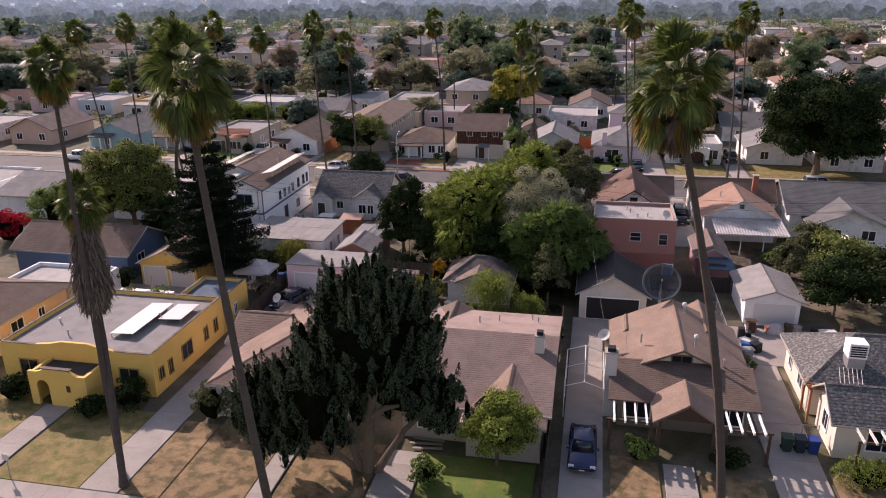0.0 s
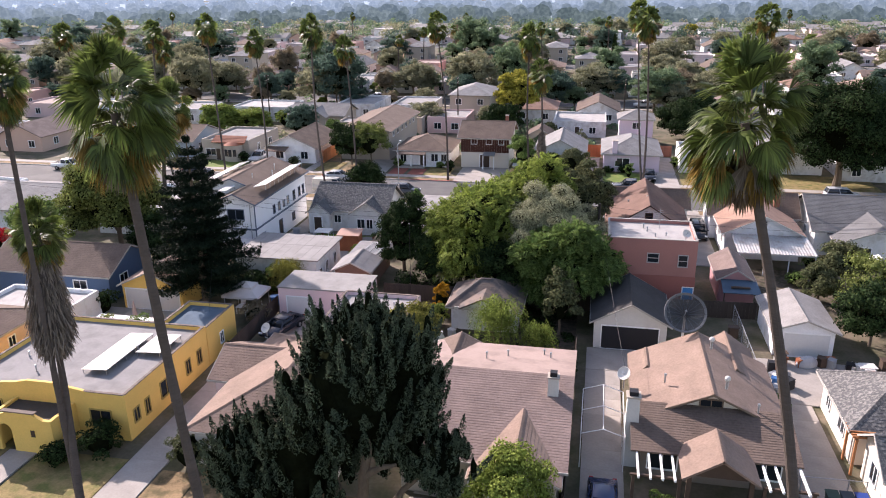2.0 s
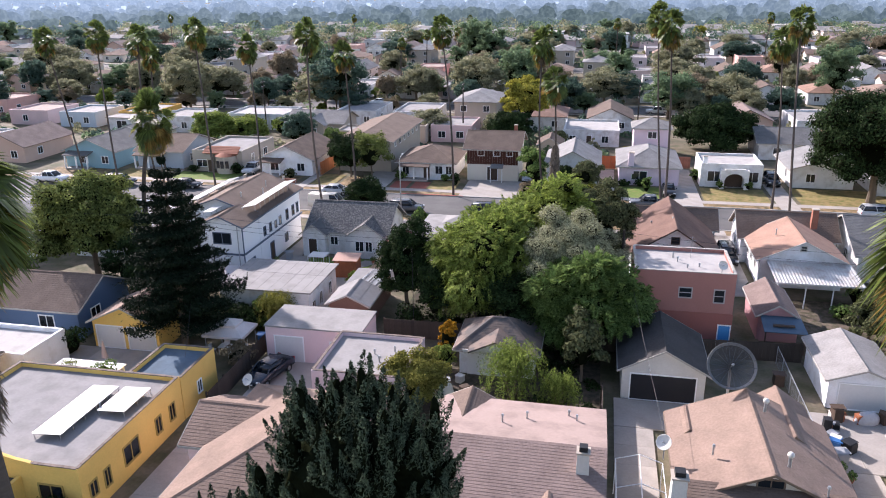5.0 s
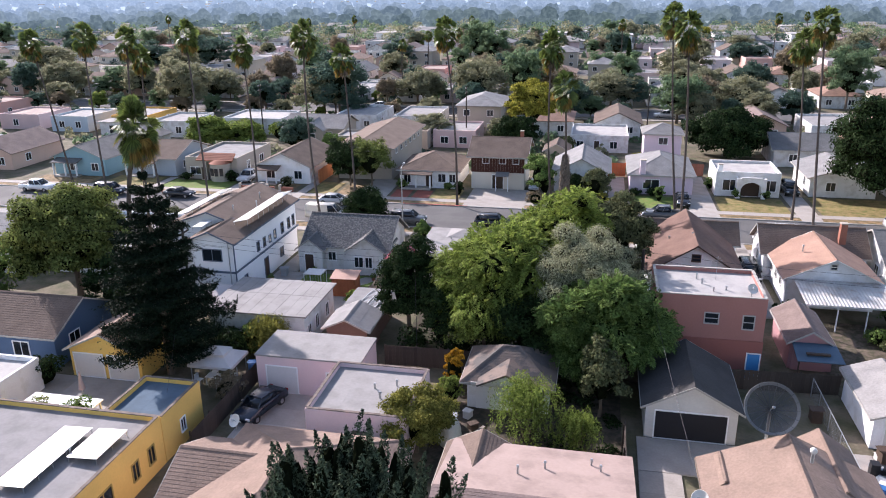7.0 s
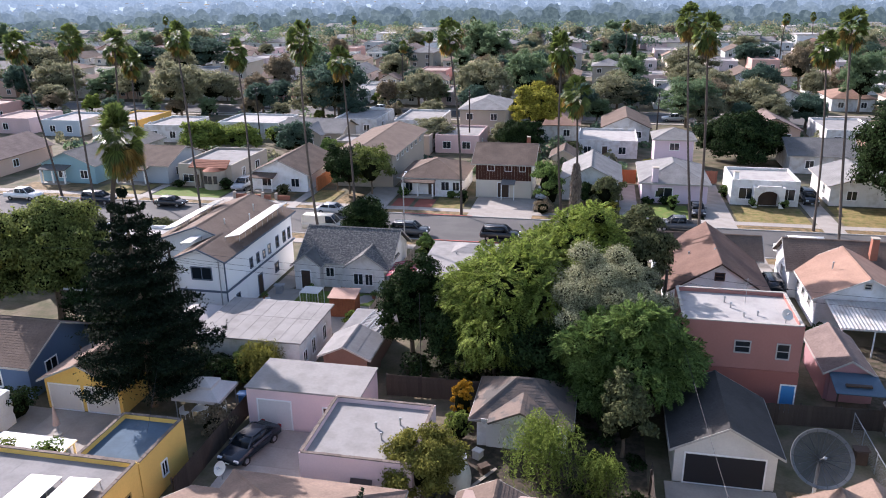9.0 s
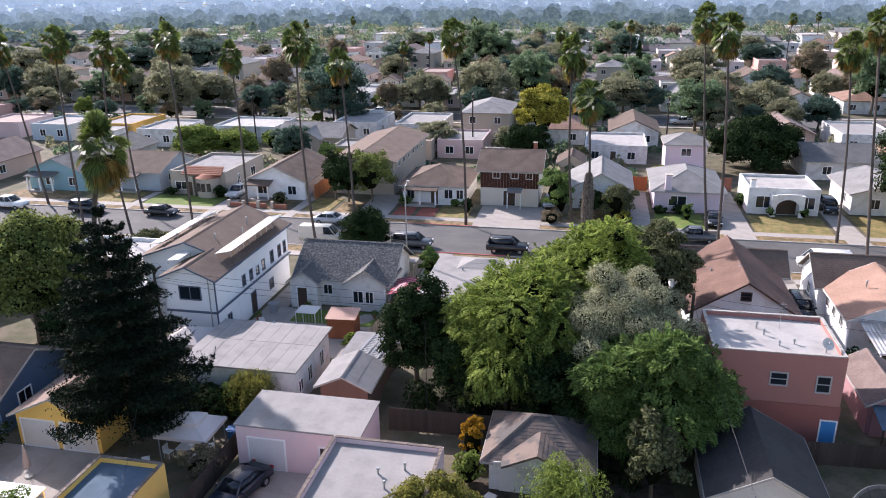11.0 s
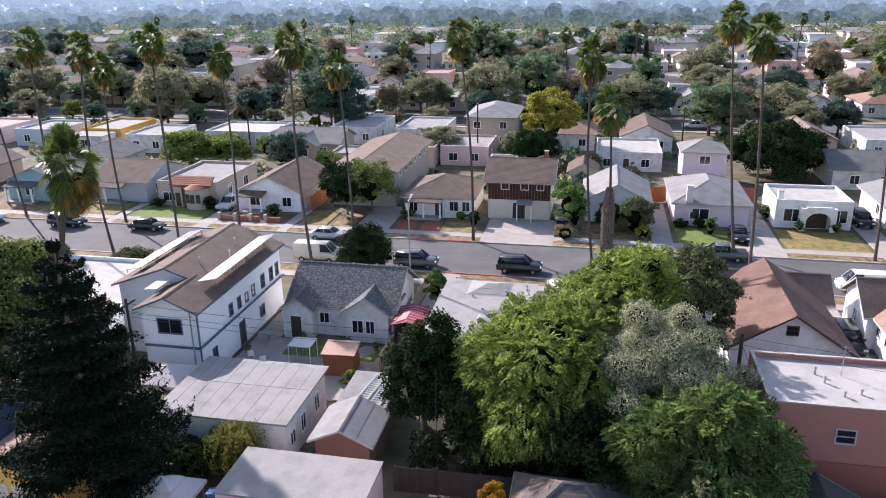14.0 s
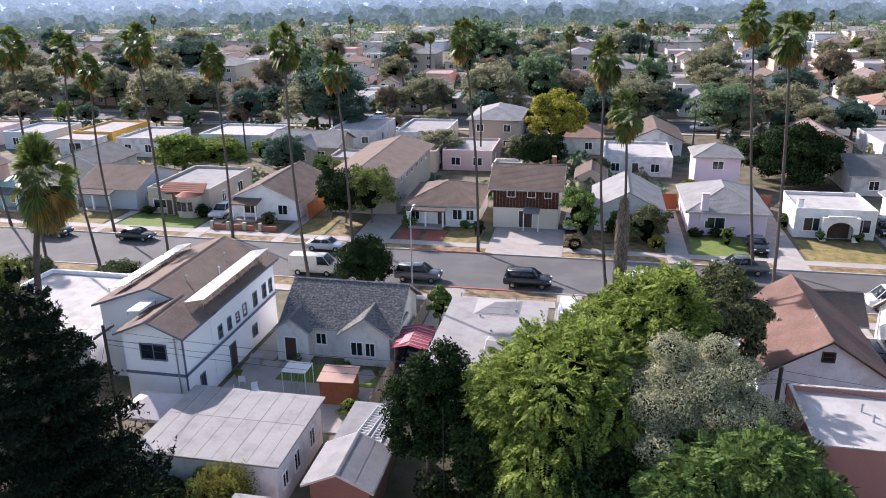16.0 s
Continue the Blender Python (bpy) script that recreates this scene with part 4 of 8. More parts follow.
SEAM = mat("tarred_roof_seam", (0.17, 0.16, 0.155), 0.9, 0.2)
for k in range(8):
    x = -3.75 + 1.07 * k
    part("seam", boxes((x - 0.016, x + 0.016, -3.8, 3.8, 3.3, 3.332)), SEAM, long_house)
part("seam", boxes((-4.55, 4.55, 0.4, 0.43, 3.3, 3.334)), SEAM, long_house)
OLDBRICK = paint("old_brick_wall", (0.19, 0.11, 0.085), var=0.2)
house("narrow brick shed with plain pale gabled roof", -25.9, -22.4, 72.0, 75.5, 2.55, "gy", 0.8, OLDBRICK, ROLL["grey"], 0.35, name="shed", category="shed", course=9)
house("low flat-roofed rear of a brick shed", -25.7, -22.6, 75.9, 80.4, 2.45, "low", 0, OLDBRICK, ROLL["grey"], 0.2, name="shed", category="shed")
house("salmon two-storey building with flat white roof", 0.5, 8.6, 74.0, 80.3, 6.7, "flat", 0, SALMON, ROLL["white"], wins=[("S", 4.7, 4.5, 0.95, 0.8, "window", 1), ("S", 7.4, 4.2, 0.75, 1.05, "window", 1)], cap=FASCIA, trim=paint("dull_window_trim", (0.40, 0.38, 0.37)))
bm = boxes((0.46, 8.64, 73.9, 73.99, 0.0, 3.2))
tagged(part("wall_band", bm, BRICKRED, None, "darker red lower storey of a salmon wall"), category="wall", kind="structure")
opening(None, "S", 8.05, 0.06, 0.9, 2.1, (0, 0, 73.9, 0), "blue_door")
house("white two-storey house with brown roof and solar racks", -47.6, -38.5, 85.2, 96.6, 6.2, "gy", 1.6, paint("cool_white_stucco", (0.86, 0.87, 0.88), var=0.04), SHINGLE["brown"], 0.4,
      wins=[("E", y, 3.5, w, hh, "window", 1) for y, w, hh in ((86.4, 0.5, 0.9), (87.9, 0.5, 0.9), (89.3, 0.45, 0.7), (90.6, 0.5, 0.9), (92.6, 0.6, 1.1), (94.4, 0.6, 1.1), (95.7, 0.5, 1.1))] + [("E", 88.0, 0.1, 0.9, 2.0, "door"), ("E", 92.0, 1.0, 0.8, 0.9)], trim=paint("blue_grey_fascia", (0.14, 0.17, 0.22)))
house("gabled front wing of a white two-storey house", -43.0, -38.5, 81.0, 85.15, 6.2, "gy", 0.95, PAINT["cool_white_stucco"], SHINGLE["brown"], 0.4, wins=[("S", -40.7, 4.2, 1.9, 1.1), ("E", 83.2, 1.0, 0.6, 1.0)], name="house_wing", trim=PAINT["blue_grey_fascia"])
house("white bungalow with worn dark grey shingles", -35.2, -26.0, 91.0, 98.4, 3.0, "gx", 2.3, GREYW, SHINGLE["patchy"], 0.45, wins=[("S", -32.2, 1.2, 0.8, 0.9)])
house("gabled front bay of a white bungalow", -30.0, -26.2, 90.1, 94.5, 2.9, "gy", 1.3, GREYW, SHINGLE["patchy"], 0.35, wins=[("S", -28.9, 0.9, 0.9, 1.1), ("S", -27.8, 0.9, 0.7, 1.1)], name="house_bay")
house("gabled entry porch of a white bungalow", -35.6, -32.9, 89.9, 94.5, 2.8, "gy", 1.0, GREYW, SHINGLE["slate"], 0.3, wins=[("S", -34.4, 0.05, 0.95, 2.05, "door")], name="porch", category="porch")
house("cream bungalow with pale flat roof", -22.0, -14.6, 84.6, 96.9, 3.3, "low", 0, CREAM, ROLL["pale"], 0.4, wins=[("S", -19.8, 1.2, 1.4, 0.9)])
house("small house with dull brown flat roof", -11.2, -5.5, 91, 99, 3.2, "flat", 0, TAUPE, mat("brown_roll_roofing", (0.27, 0.20, 0.165), 0.9, 0.1), cap=TAUPE)
house("white bungalow with red-brown gabled roof", 0.9, 9.3, 88.5, 100.0, 3.2, "gy", 2.7, WHITEW, SHINGLE["red"], 0.5, wins=[("S", 5.1, 4.3, 0.7, 0.6, "window", 1), ("S", 3.4, 1.6, 1.2, 0.7), ("S", 7.0, 1.6, 1.2, 0.7)], trim=DARKWOOD)
house("dark brown cross-gabled rear part of a white bungalow", 0.3, 10.3, 98.4, 102.6, 3.1, "gx", 1.6, WHITEW, SHINGLE["brown"], 0.4, name="house_wing")
house("white bungalow with orange-brown gabled roof", 13.5, 21.3, 89.2, 97.0, 3.1, "gy", 1.9, WHITEW, SHINGLE["orange"], 0.5, wins=[("S", 17.4, 4.0, 0.5, 0.45, "window", 1), ("W", 91.4, 1.4, 0.7, 0.9), ("W", 93.6, 1.4, 0.7, 0.9), ("W", 95.6, 1.4, 0.7, 0.9), ("S", 16.0, 1.0, 1.6, 1.2), ("S", 19.4, 1.0, 1.2, 1.2)], trim=OFFWHITE)
house("dark brown cross-gabled rear part of a white bungalow", 12.7, 22.4, 96.2, 102.0, 3.1, "gx", 2.0, WHITEW, SHINGLE["brown"], 0.4, name="house_wing", wins=[("W", 99.0, 1.3, 0.9, 1.0)])
house("grey-roofed bungalow with cross gables", 23.4, 37, 92, 103, 3.1, "gx", 2.4, GREYW, SHINGLE["slate"], 0.5, wins=[("W", 96, 1.1, 1.0, 1.2), ("W", 99.5, 1.1, 1.0, 1.2)])
house("low front gable of a grey-roofed bungalow", 25.2, 33.4, 88.8, 96, 2.7, "gy", 1.6, GREYW, SHINGLE["slate"], 0.5, name="house_wing", wins=[("S", 27.6, 1.0, 1.4, 1.1), ("S", 31.2, 1.0, 1.4, 1.1)])

# ---- far side of the street ----
house("white bungalow with brown hip roof", -34.2, -25.2, 127.2, 137, 2.9, "hip", 1.7, WHITEW, SHINGLE["brown"], 0.5, wins=[("S", -33, 0.8, 1.0, 1.2), ("S", -29.6, 0.1, 1.0, 2.1, "door"), ("S", -27.6, 1.0, 1.1, 1.2), ("S", -26.0, 1.0, 0.9, 1.2)])
house("two-storey house, brown boards over cream stucco", -23.2, -15.2, 128, 136.5, 5.2, "gx", 1.9, CREAM, SHINGLE["brown"], 0.6, wins=[("S", -21, 4.0, 0.9, 0.9), ("S", -18.5, 4.0, 0.9, 0.9), ("S", -16.5, 4.0, 0.8, 0.9), ("S", -19.2, 0.1, 1.6, 2.1, "door")])
house("lilac bungalow with grey hip roof and chimney", 0.2, 9.0, 128.7, 141, 3.0, "hip", 1.8, LILAC, SHINGLE["grey"], 0.45, wins=[("S", 3.2, 0.9, 2.2, 1.3)])
house("lilac two-storey rear house with hip roof", 2.9, 9.0, 149, 155.5, 5.2, "hip", 1.2, LILAC, SHINGLE["light"], 0.4, wins=[("S", 6.0, 3.4, 1.4, 1.1)])
house("white mission-style house with arched porch", 12.2, 21.0, 129.6, 137.6, 3.5, "flat", 0, GREYW, ROLL["white"], wins=[("S", 14.2, 0.9, 1.9, 1.5), ("S", 19.6, 0.9, 1.6, 1.5)], cap=GREYW)
house("white bungalow with brown gabled roof", -57.5, -48.5, 126.5, 139, 2.8, "gy", 2.0, WHITEW, SHINGLE["brown"], 0.45, wins=[("S", -55, 0.8, 1.8, 1.3), ("S", -50.5, 0.8, 1.2, 1.2)])
house("taupe stucco house with flat pale roof", -70, -61, 127, 140, 3.5, "flat", 0, TAUPE, ROLL["grey"], wins=[("S", -68.3, 0.8, 1.8, 1.1), ("E", 131, 1.0, 0.9, 1.4), ("E", 136, 1.0, 1.4, 1.4)], cap=TAUPE)
house("grey-blue bungalow with brown gabled roof and porch", -81, -72.5, 128, 139, 3.0, "gx", 1.9, paint("grey_blue_boards", (0.40, 0.45, 0.50)), SHINGLE["brown"], 0.5, wins=[("E", 131, 0.9, 1.0, 1.2)])
house("light blue boarded bungalow with grey roof", -93.5, -84, 126, 137, 3.1, "gy", 1.9, SKYW, SHINGLE["slate"], 0.5, wins=[("S", -90, 0.9, 1.2, 1.2), ("S", -86, 0.9, 1.2, 1.2)])
house("grey bungalow with steep gable", -10.8, -3.0, 128.5, 139, 3.0, "gy", 2.0, GREYW, SHINGLE["grey"], 0.5, wins=[("S", -6.9, 0.9, 1.5, 1.2)])
house("long two-storey apartment house with dull brown roof", -45.5, -36.5, 131, 152, 5.2, "gy", 1.2, TAUPE, SHINGLE["brown"], 0.6, wins=[("E", 134 + 3 * k, 3.8, 1.0, 1.2) for k in range(6)])
house("white gabled bungalow with pale roof", 25.2, 34, 131, 141, 2.9, "gy", 1.4, GREYW, SHINGLE["grey"], 0.5, wins=[("S", 28, 0.9, 1.2, 1.2), ("W", 134, 1, 1, 1.2)])

# ---- palms ----
palm("tall fan palm with full green crown beside the near street", (-8.7, 20.0, 0), (-12.87, 22.27, 26.3), 0.165, True, 0.7, 11, 0.92, bow=(-0.3, 0, 0))
palm("tall fan palm with yellowing lower fronds beside the near street", (4.6, 20.9, 0), (2.41, 24.73, 26.0), 0.165, True, 0.7, 12, 1.0, bow=(1.4, 0, 0))
palm("tall fan palm on a lawn before a yellow house", (-28.1, 35.5, 0), (-29.9, 37.8, 24.7), 0.16, True, 0.7, 13, 0.95, bow=(-0.05, 0, 0))
palm("shorter fan palm with a long grey skirt of dead fronds", (-27.2, 34.3, 0), (-30.1, 38.6, 16.7), 0.21, True, 5.6, 14)
N, F = 106.3, 118.5
for k, (bx, by, hx, hy, hz, sk) in enumerate((
        (-39.2, N, -41.6, N + 4, 23.0, 0.6), (5.3, N, 4.6, N + 3, 24.0, 0.6), (-54.8, N, -58.3, N + 5, 23.2, 0.6), (-63.2, N, -67.0, N + 5, 22.2, 0.6),
        (-69.8, N, -73.5, N + 5, 22.8, 0.6), (-69.7, F, -72.5, F + 4, 19.2, 0.6), (-53.7, F, -57.0, F + 6, 20.2, 0.6), (-38.5, F, -40.4, F + 3, 19.5, 0.6),
        (-23.6, F, -25.5, F + 2, 23.0, 0.6), (-8.3, N, -8.6, N, 17.6, 0.6), (-9.3, N + 0.3, -10.6, N + 4, 21.8, 0.6), (5.9, F, 3.9, F + 4, 24.6, 0.6),
        (20.4, F, 19.8, F + 4, 21.4, 0.6), (20.0, N, 19.9, N + 8, 24.2, 0.6), (-84.6, F, -87.6, F, 21.6, 0.6))):
    palm("slender street palm with a small green crown", (bx, by, 0), (hx, hy, hz), 0.14, False, sk, k, 1.15)

# ---- trees ----
juniper("large dark twisted juniper with a forked trunk", -12.7, 38.6)
tiered_pine("tall dark pine with level tiered boughs", -37.2, 66.5, 16.8, 5.3)
tree("large bright green tree with feathery leaves", -11.8, 77.2, 9.0, 4.8, "bright", 1, 120000, 0.1, 84, 0.3, 0.0, feather=0.78, clump_r=1.45)
tree("tall bright green tree with feathery leaves", -7.2, 83.6, 10.6, 4.0, "bright", 2, 90000, 0.1, 90, 0.25, 0.05, feather=0.78, clump_r=1.1)
tree("silvery grey-green tree with fine leaves", -5.2, 76.2, 9.6, 4.5, "silver", 3, 140000, 0.056, 150, 0.25, 0.05, clump_r=0.85, long=2.8)
tree("dense dark magnolia with glossy leaves", -3.2, 88.9, 9.6, 4.2, "olive", 4, 32000, 0.15, 100, 0.25, 0.1, clump_r=0.7)
tree("leafy green tree behind a dark garage", -3.0, 71.2, 7.0, 3.6, "green", 5, 90000, 0.1, 44, 0.25, 0.02, feather=0.72, clump_r=1.25)
tree("leafy green tree beside a salmon wall", -0.2, 73.0, 6.4, 2.0, "green", 35, 26000, 0.1, 40, 0.18, 0.05, feather=0.66, clump_r=0.7)
tree("dark green tree beside a brick shed", -20.0, 76.5, 8.4, 2.2, "dark", 6, 18000, 0.12, 70, 0.2, 0.02)
tree("large dark round-crowned ficus tree", 34.3, 124.0, 14.0, 8.2, "dark", 7, 46000, 0.2, 190, 0.5, 0.02, clump_r=1.7)
tree("broad dark ficus tree behind pale houses", 17.6, 157, 7.4, 6.4, "dark", 8, 34000, 0.22, 190, 0.4, 0.0, clump_r=1.2)
tree("tall tree with yellowing autumn leaves", -17.6, 165, 11.2, 4.2, "yellow", 9, 18000, 0.2, 120, 0.25, 0.25, clump_r=0.75)
tree("dense dark green tree before a yellowing tree", -20.2, 158.4, 5.6, 3.8, "dark", 19, 14000, 0.2, 80, 0.22, 0.0, clump_r=0.8)
tree("broad sage-green tree behind a blue house", -54.5, 79, 10.6, 5.0, "sage", 10, 42000, 0.17, 170, 0.3, 0.05, clump_r=1.0)
tree("clipped round dark tree beside the street", -33.0, 105.6, 4.9, 2.35, "dark", 11, 14000, 0.11, 170, 0.2, 0.0, clump_r=0.6)

# ---- far blocks ----
rng = random.Random(42)
S0, BLOCK, LOT = 112.5, 88.0, 13.4


def far_house(label, w, d, h, roof, rise, wall, roofing, **kw):
    wins = [(s, u, 0.9 + z, 1.2, 1.2) for s in "S" for u in (-w * 0.28, w * 0.26) for z in ((0, 2.8) if h > 5 else (0,))]
    wins += [("E", -d * 0.2, 1.0, 1.2, 1.2)]
    ob, _ = house(label, -w / 2, w / 2, -d / 2, d / 2, h, roof, rise, wall, roofing, 0.45, wins, course=0.6, fascia=False, ridges=False, **kw)
    return tagged(ob, group="houses of the far blocks")


FARWHITE = paint("chalky_white_stucco", (0.60, 0.60, 0.60), var=0.16, col2=(0.46, 0.44, 0.42), cut=0.55, soft=0.1)
FARPINK = paint("chalky_pink_stucco", (0.60, 0.48, 0.47), var=0.14)
TYPES = [
    ("pale pink flat-roofed stucco house", 9.0, 13, 3.3, "flat", 0, FARPINK, ROLL["pale"]), ("white flat-roofed stucco house", 9.2, 14, 3.3, "flat", 0, FARWHITE, ROLL["pale"]),
    ("cream house with tan hip roof", 9.4, 12, 2.9, "hip", 1.7, CREAM, SHINGLE["tan"]), ("white house with brown gabled roof", 8.8, 13, 2.9, "gy", 2.0, FARWHITE, SHINGLE["brown"]),
    ("grey house with pale gabled roof", 9.0, 12, 3.0, "gx", 2.1, GREYW, SHINGLE["light"]), ("peach house with mauve-brown gabled roof", 9.2, 13, 3.0, "gy", 2.1, paint("faded_peach", (0.58, 0.40, 0.32)), SHINGLE["mauve"]),
    ("taupe two-storey house with grey roof", 9.0, 14, 5.8, "hip", 1.6, TAUPE, SHINGLE["grey"]), ("white house with red tile roof", 9.2, 12, 3.1, "hip", 1.7, FARWHITE, SHINGLE["orange"]),
    ("salmon pink house with flat roof", 9.0, 12, 3.8, "flat", 0, paint("faded_salmon", (0.60, 0.36, 0.31)), ROLL["pink"]), ("grey house with dark gabled roof", 8.6, 13, 2.9, "gy", 2.2, GREYW, SHINGLE["grey"]),
    ("small pale garage with flat roof", 5.6, 6.0, 2.7, "flat", 0, OFFWHITE, ROLL["pale"]), ("small garage with tan gabled roof", 5.6, 6.0, 2.4, "gy", 1.4, CREAM, SHINGLE["tan"])]
stock = {}


def put_house(kind, x, y, turn):
    if kind not in stock:
        stock[kind] = far_house(*TYPES[kind], **(dict(name="garage", category="garage") if kind > 9 else {}))
        stock[kind].matrix_basis = pose(x, y, 0, 0, 0, turn)
    else:
        copy_thing(stock[kind], pose(x, y, 0, 0, 0, turn))


TAKEN = [(-137, 46, 146, 172), (-95, 35.5, 121, 145), (-47, -35, 128, 158), (0, 9, 145, 156), (6, 26, 146, 164), (-96.5, -86, 140, 151), (-137, -100, 158, 178), (-97, -69, 158, 177), (-67, -27, 151, 168), (-10, 1, 156, 170), (23, 47, 149, 164)]
lots = []
for k in range(4):
    s = S0 + BLOCK * k
    lots += [(s + 21.5, 0), (s + BLOCK - 21.5, 0)]
    lots += [(s + 38, 2), (s + BLOCK - 38, 2)]
for y, kind in lots:
    x = -0.95 * y - 6
    while x < 0.40 * y + 16:
        px = x + rng.uniform(-1.2, 1.2)
        x += LOT
        if abs(px + 31.5) < 10 and y > 205:
            continue
        if any(a - 5 < px < b + 5 and c - 7 < y < d + 7 for a, b, c, d in TAKEN):
            continue
        if kind == 2:
            if rng.random() < 0.7:
                put_house(rng.choice((10, 11)), px + rng.uniform(-2, 2), y + rng.uniform(-2, 2), rng.choice((0, 90, 180)))
        elif rng.random() < 0.93:
            put_house(rng.choice((0, 1, 1, 5, 8, 2, 4, 3)) if y < 190 and px < -40 else rng.choice((0, 0, 1, 1, 2, 2, 3, 3, 4, 5, 5, 6, 7, 8, 9)), px, y + rng.uniform(-1, 1), kind)

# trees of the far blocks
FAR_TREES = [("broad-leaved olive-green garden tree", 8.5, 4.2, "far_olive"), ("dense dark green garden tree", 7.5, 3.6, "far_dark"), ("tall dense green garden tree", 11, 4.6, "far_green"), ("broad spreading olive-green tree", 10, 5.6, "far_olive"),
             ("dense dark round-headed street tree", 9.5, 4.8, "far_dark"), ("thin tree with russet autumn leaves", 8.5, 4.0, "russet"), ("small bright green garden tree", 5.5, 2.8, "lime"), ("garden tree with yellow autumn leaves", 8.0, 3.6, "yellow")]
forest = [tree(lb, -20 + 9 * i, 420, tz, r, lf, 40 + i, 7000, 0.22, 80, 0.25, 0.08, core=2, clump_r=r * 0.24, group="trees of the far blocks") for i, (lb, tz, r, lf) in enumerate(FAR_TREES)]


def put_tree(i, x, y, s=1.0, sz=None):
    ob = copy_thing(forest[i], pose(x, y, 0, 0, 0, rng.uniform(0, 360)))
    ob.scale = (s, s, sz or s)


for i, x, y, s, sz in ((0, -38, 163, 1.0, 0.6), (4, -64.6, 187, 1.3, 1.4), (3, -103, 201, 1.1, 0.9), (3, -33.5, 201, 1.1, 1.2), (0, -51.3, 210, 1.2, 0.9), (6, -78, 150, 1.5, 1.0),
                       (6, -72, 152, 1.3, 0.8), (3, -2.4, 208, 1.1, 0.85), (5, -15.9, 214, 1.3, 1.0), (2, -5.6, 268, 1.0, 0.75), (3, 26, 196, 1.0, 0.9), (2, -49, 297, 1.3, 1.45),
                       (4, -149, 281, 2.0, 1.2), (4, -166, 271, 1.6, 1.05), (3, -195, 254, 1.6, 1.05), (7, -19, 184, 1.3, 1.0), (2, -42, 290, 1.2, 1.2), (5, 18, 200, 1.2, 1.0), (1, -60, 150, 0.8, 0.8)):
    put_tree(i, x, y, s, sz)
for n in range(22):
    x = -180 + 12.0 * n + rng.uniform(-2, 2)
    if x > -8 and n % 3:
        continue
    s = rng.uniform(0.7, 1.15)
    put_tree(rng.choice((0, 1, 2, 3, 4, 5)), x, rng.choice((191.5, 192.5, 209.0, 210.0)), s, s * rng.uniform(0.8, 1.15))
# low yard trees that close the gaps between the house rows
for n in range(64):
    x, y = -205 + 4.4 * n + rng.uniform(-2, 2), rng.uniform(184, 190) if n % 2 else rng.uniform(212, 217)
    if abs(x + 31.5) > 7 and not (x > -8 and n % 4) and not any(a - 1 < x < b + 1 and c - 1 < y < d + 1 for a, b, c, d in TAKEN):
        s = rng.uniform(0.42, 0.75)
        put_tree(rng.choice((0, 1, 1, 2, 4, 5, 6, 6)), x, y, s, s * rng.uniform(0.8, 1.1))
for n in range(36):
    s = rng.uniform(0.5, 0.95)
    put_tree(rng.choice((0, 2, 3, 4, 5)), rng.choice((-37.6, -25.4)) + rng.uniform(-0.8, 0.8), 212 + 5.2 * n, s, s * rng.uniform(0.9, 1.3))
for n in range(240):
    y = 150 + 250 * rng.random() ** 0.9
    x = rng.uniform(-0.95 * y - 6, 0.40 * y + 14)
    off = (y - S0) % BLOCK
    if off < 7 or off > BLOCK - 7 or (abs(x + 31.5) < 6 and y > 205):
        continue
    if (14 < off < 29 or BLOCK - 29 < off < BLOCK - 14) and rng.random() < 0.75:
        continue
    if any(a - 3 < x < b + 3 and c - 3 < y < d + 3 for a, b, c, d in TAKEN[2:]):
        continue
    s = rng.uniform(0.5, 1.2) * (0.6 if y < 170 else 1)
    put_tree(rng.choice((0, 0, 1, 1, 2, 2, 3, 4, 4, 5, 5, 6)) if y > 170 else rng.choice((1, 6, 0)), x, y, s, s * rng.uniform(0.75, 1.2))

cyp = np.random.default_rng(9)
m = 900
zz = cyp.uniform(0.3, 12.5, m)
aa = cyp.uniform(0, 6.3, m)
rr = 0.95 * np.sin(np.pi * np.clip(zz / 13, 0.02, 1) ** 0.6) + 0.1
cy = base("cypress_tree", "tall narrow dark cypress tree", "tree", (3.0, 271, 0))
part("trunk", tube(bmesh.new(), (0, 0, 0), (0, 0, 9), 0.2, 0.05), BARK, cy)
quads("crown", leaves(cyp, np.stack([np.cos(aa) * rr, np.sin(aa) * rr, zz], 1), np.stack([np.cos(aa), np.sin(aa), 0.3 + 0 * aa], 1), 0.45, 1.0), LEAF["dark"], cy)

for k in range(14):
    y = rng.uniform(230, 430)
    x = rng.uniform(-0.9 * y, 0.38 * y)
    palm("slender street palm far down the blocks", (x, y, 0), (x + rng.uniform(-1, 1), y, rng.uniform(11, 17)), 0.2, False, 0.6, k + 30, group="distant palms")

# far woods and roofs past the last streets
far = np.random.default_rng(77)
n = 760
y = 385 + 105 * far.uniform(0, 1, n)
x = (far.uniform(-0.97, 0.42, n)) * y
h = far.uniform(5, 11, n)
r = far.uniform(3, 6.5, n)
per = 130
c = np.repeat(np.stack([x, y, h * 0.55], 1), per, 0)
v = unit(far.normal(0, 1, (n * per, 3)))
v[:, 2] = np.abs(v[:, 2]) * 1.1 - 0.2
at = c + v * np.stack([np.repeat(r, per)] * 2 + [np.repeat(h * 0.45, per)], 1) * far.uniform(0.75, 1.0, (n * per, 1))
pick = np.repeat(far.integers(0, 3, n), per)
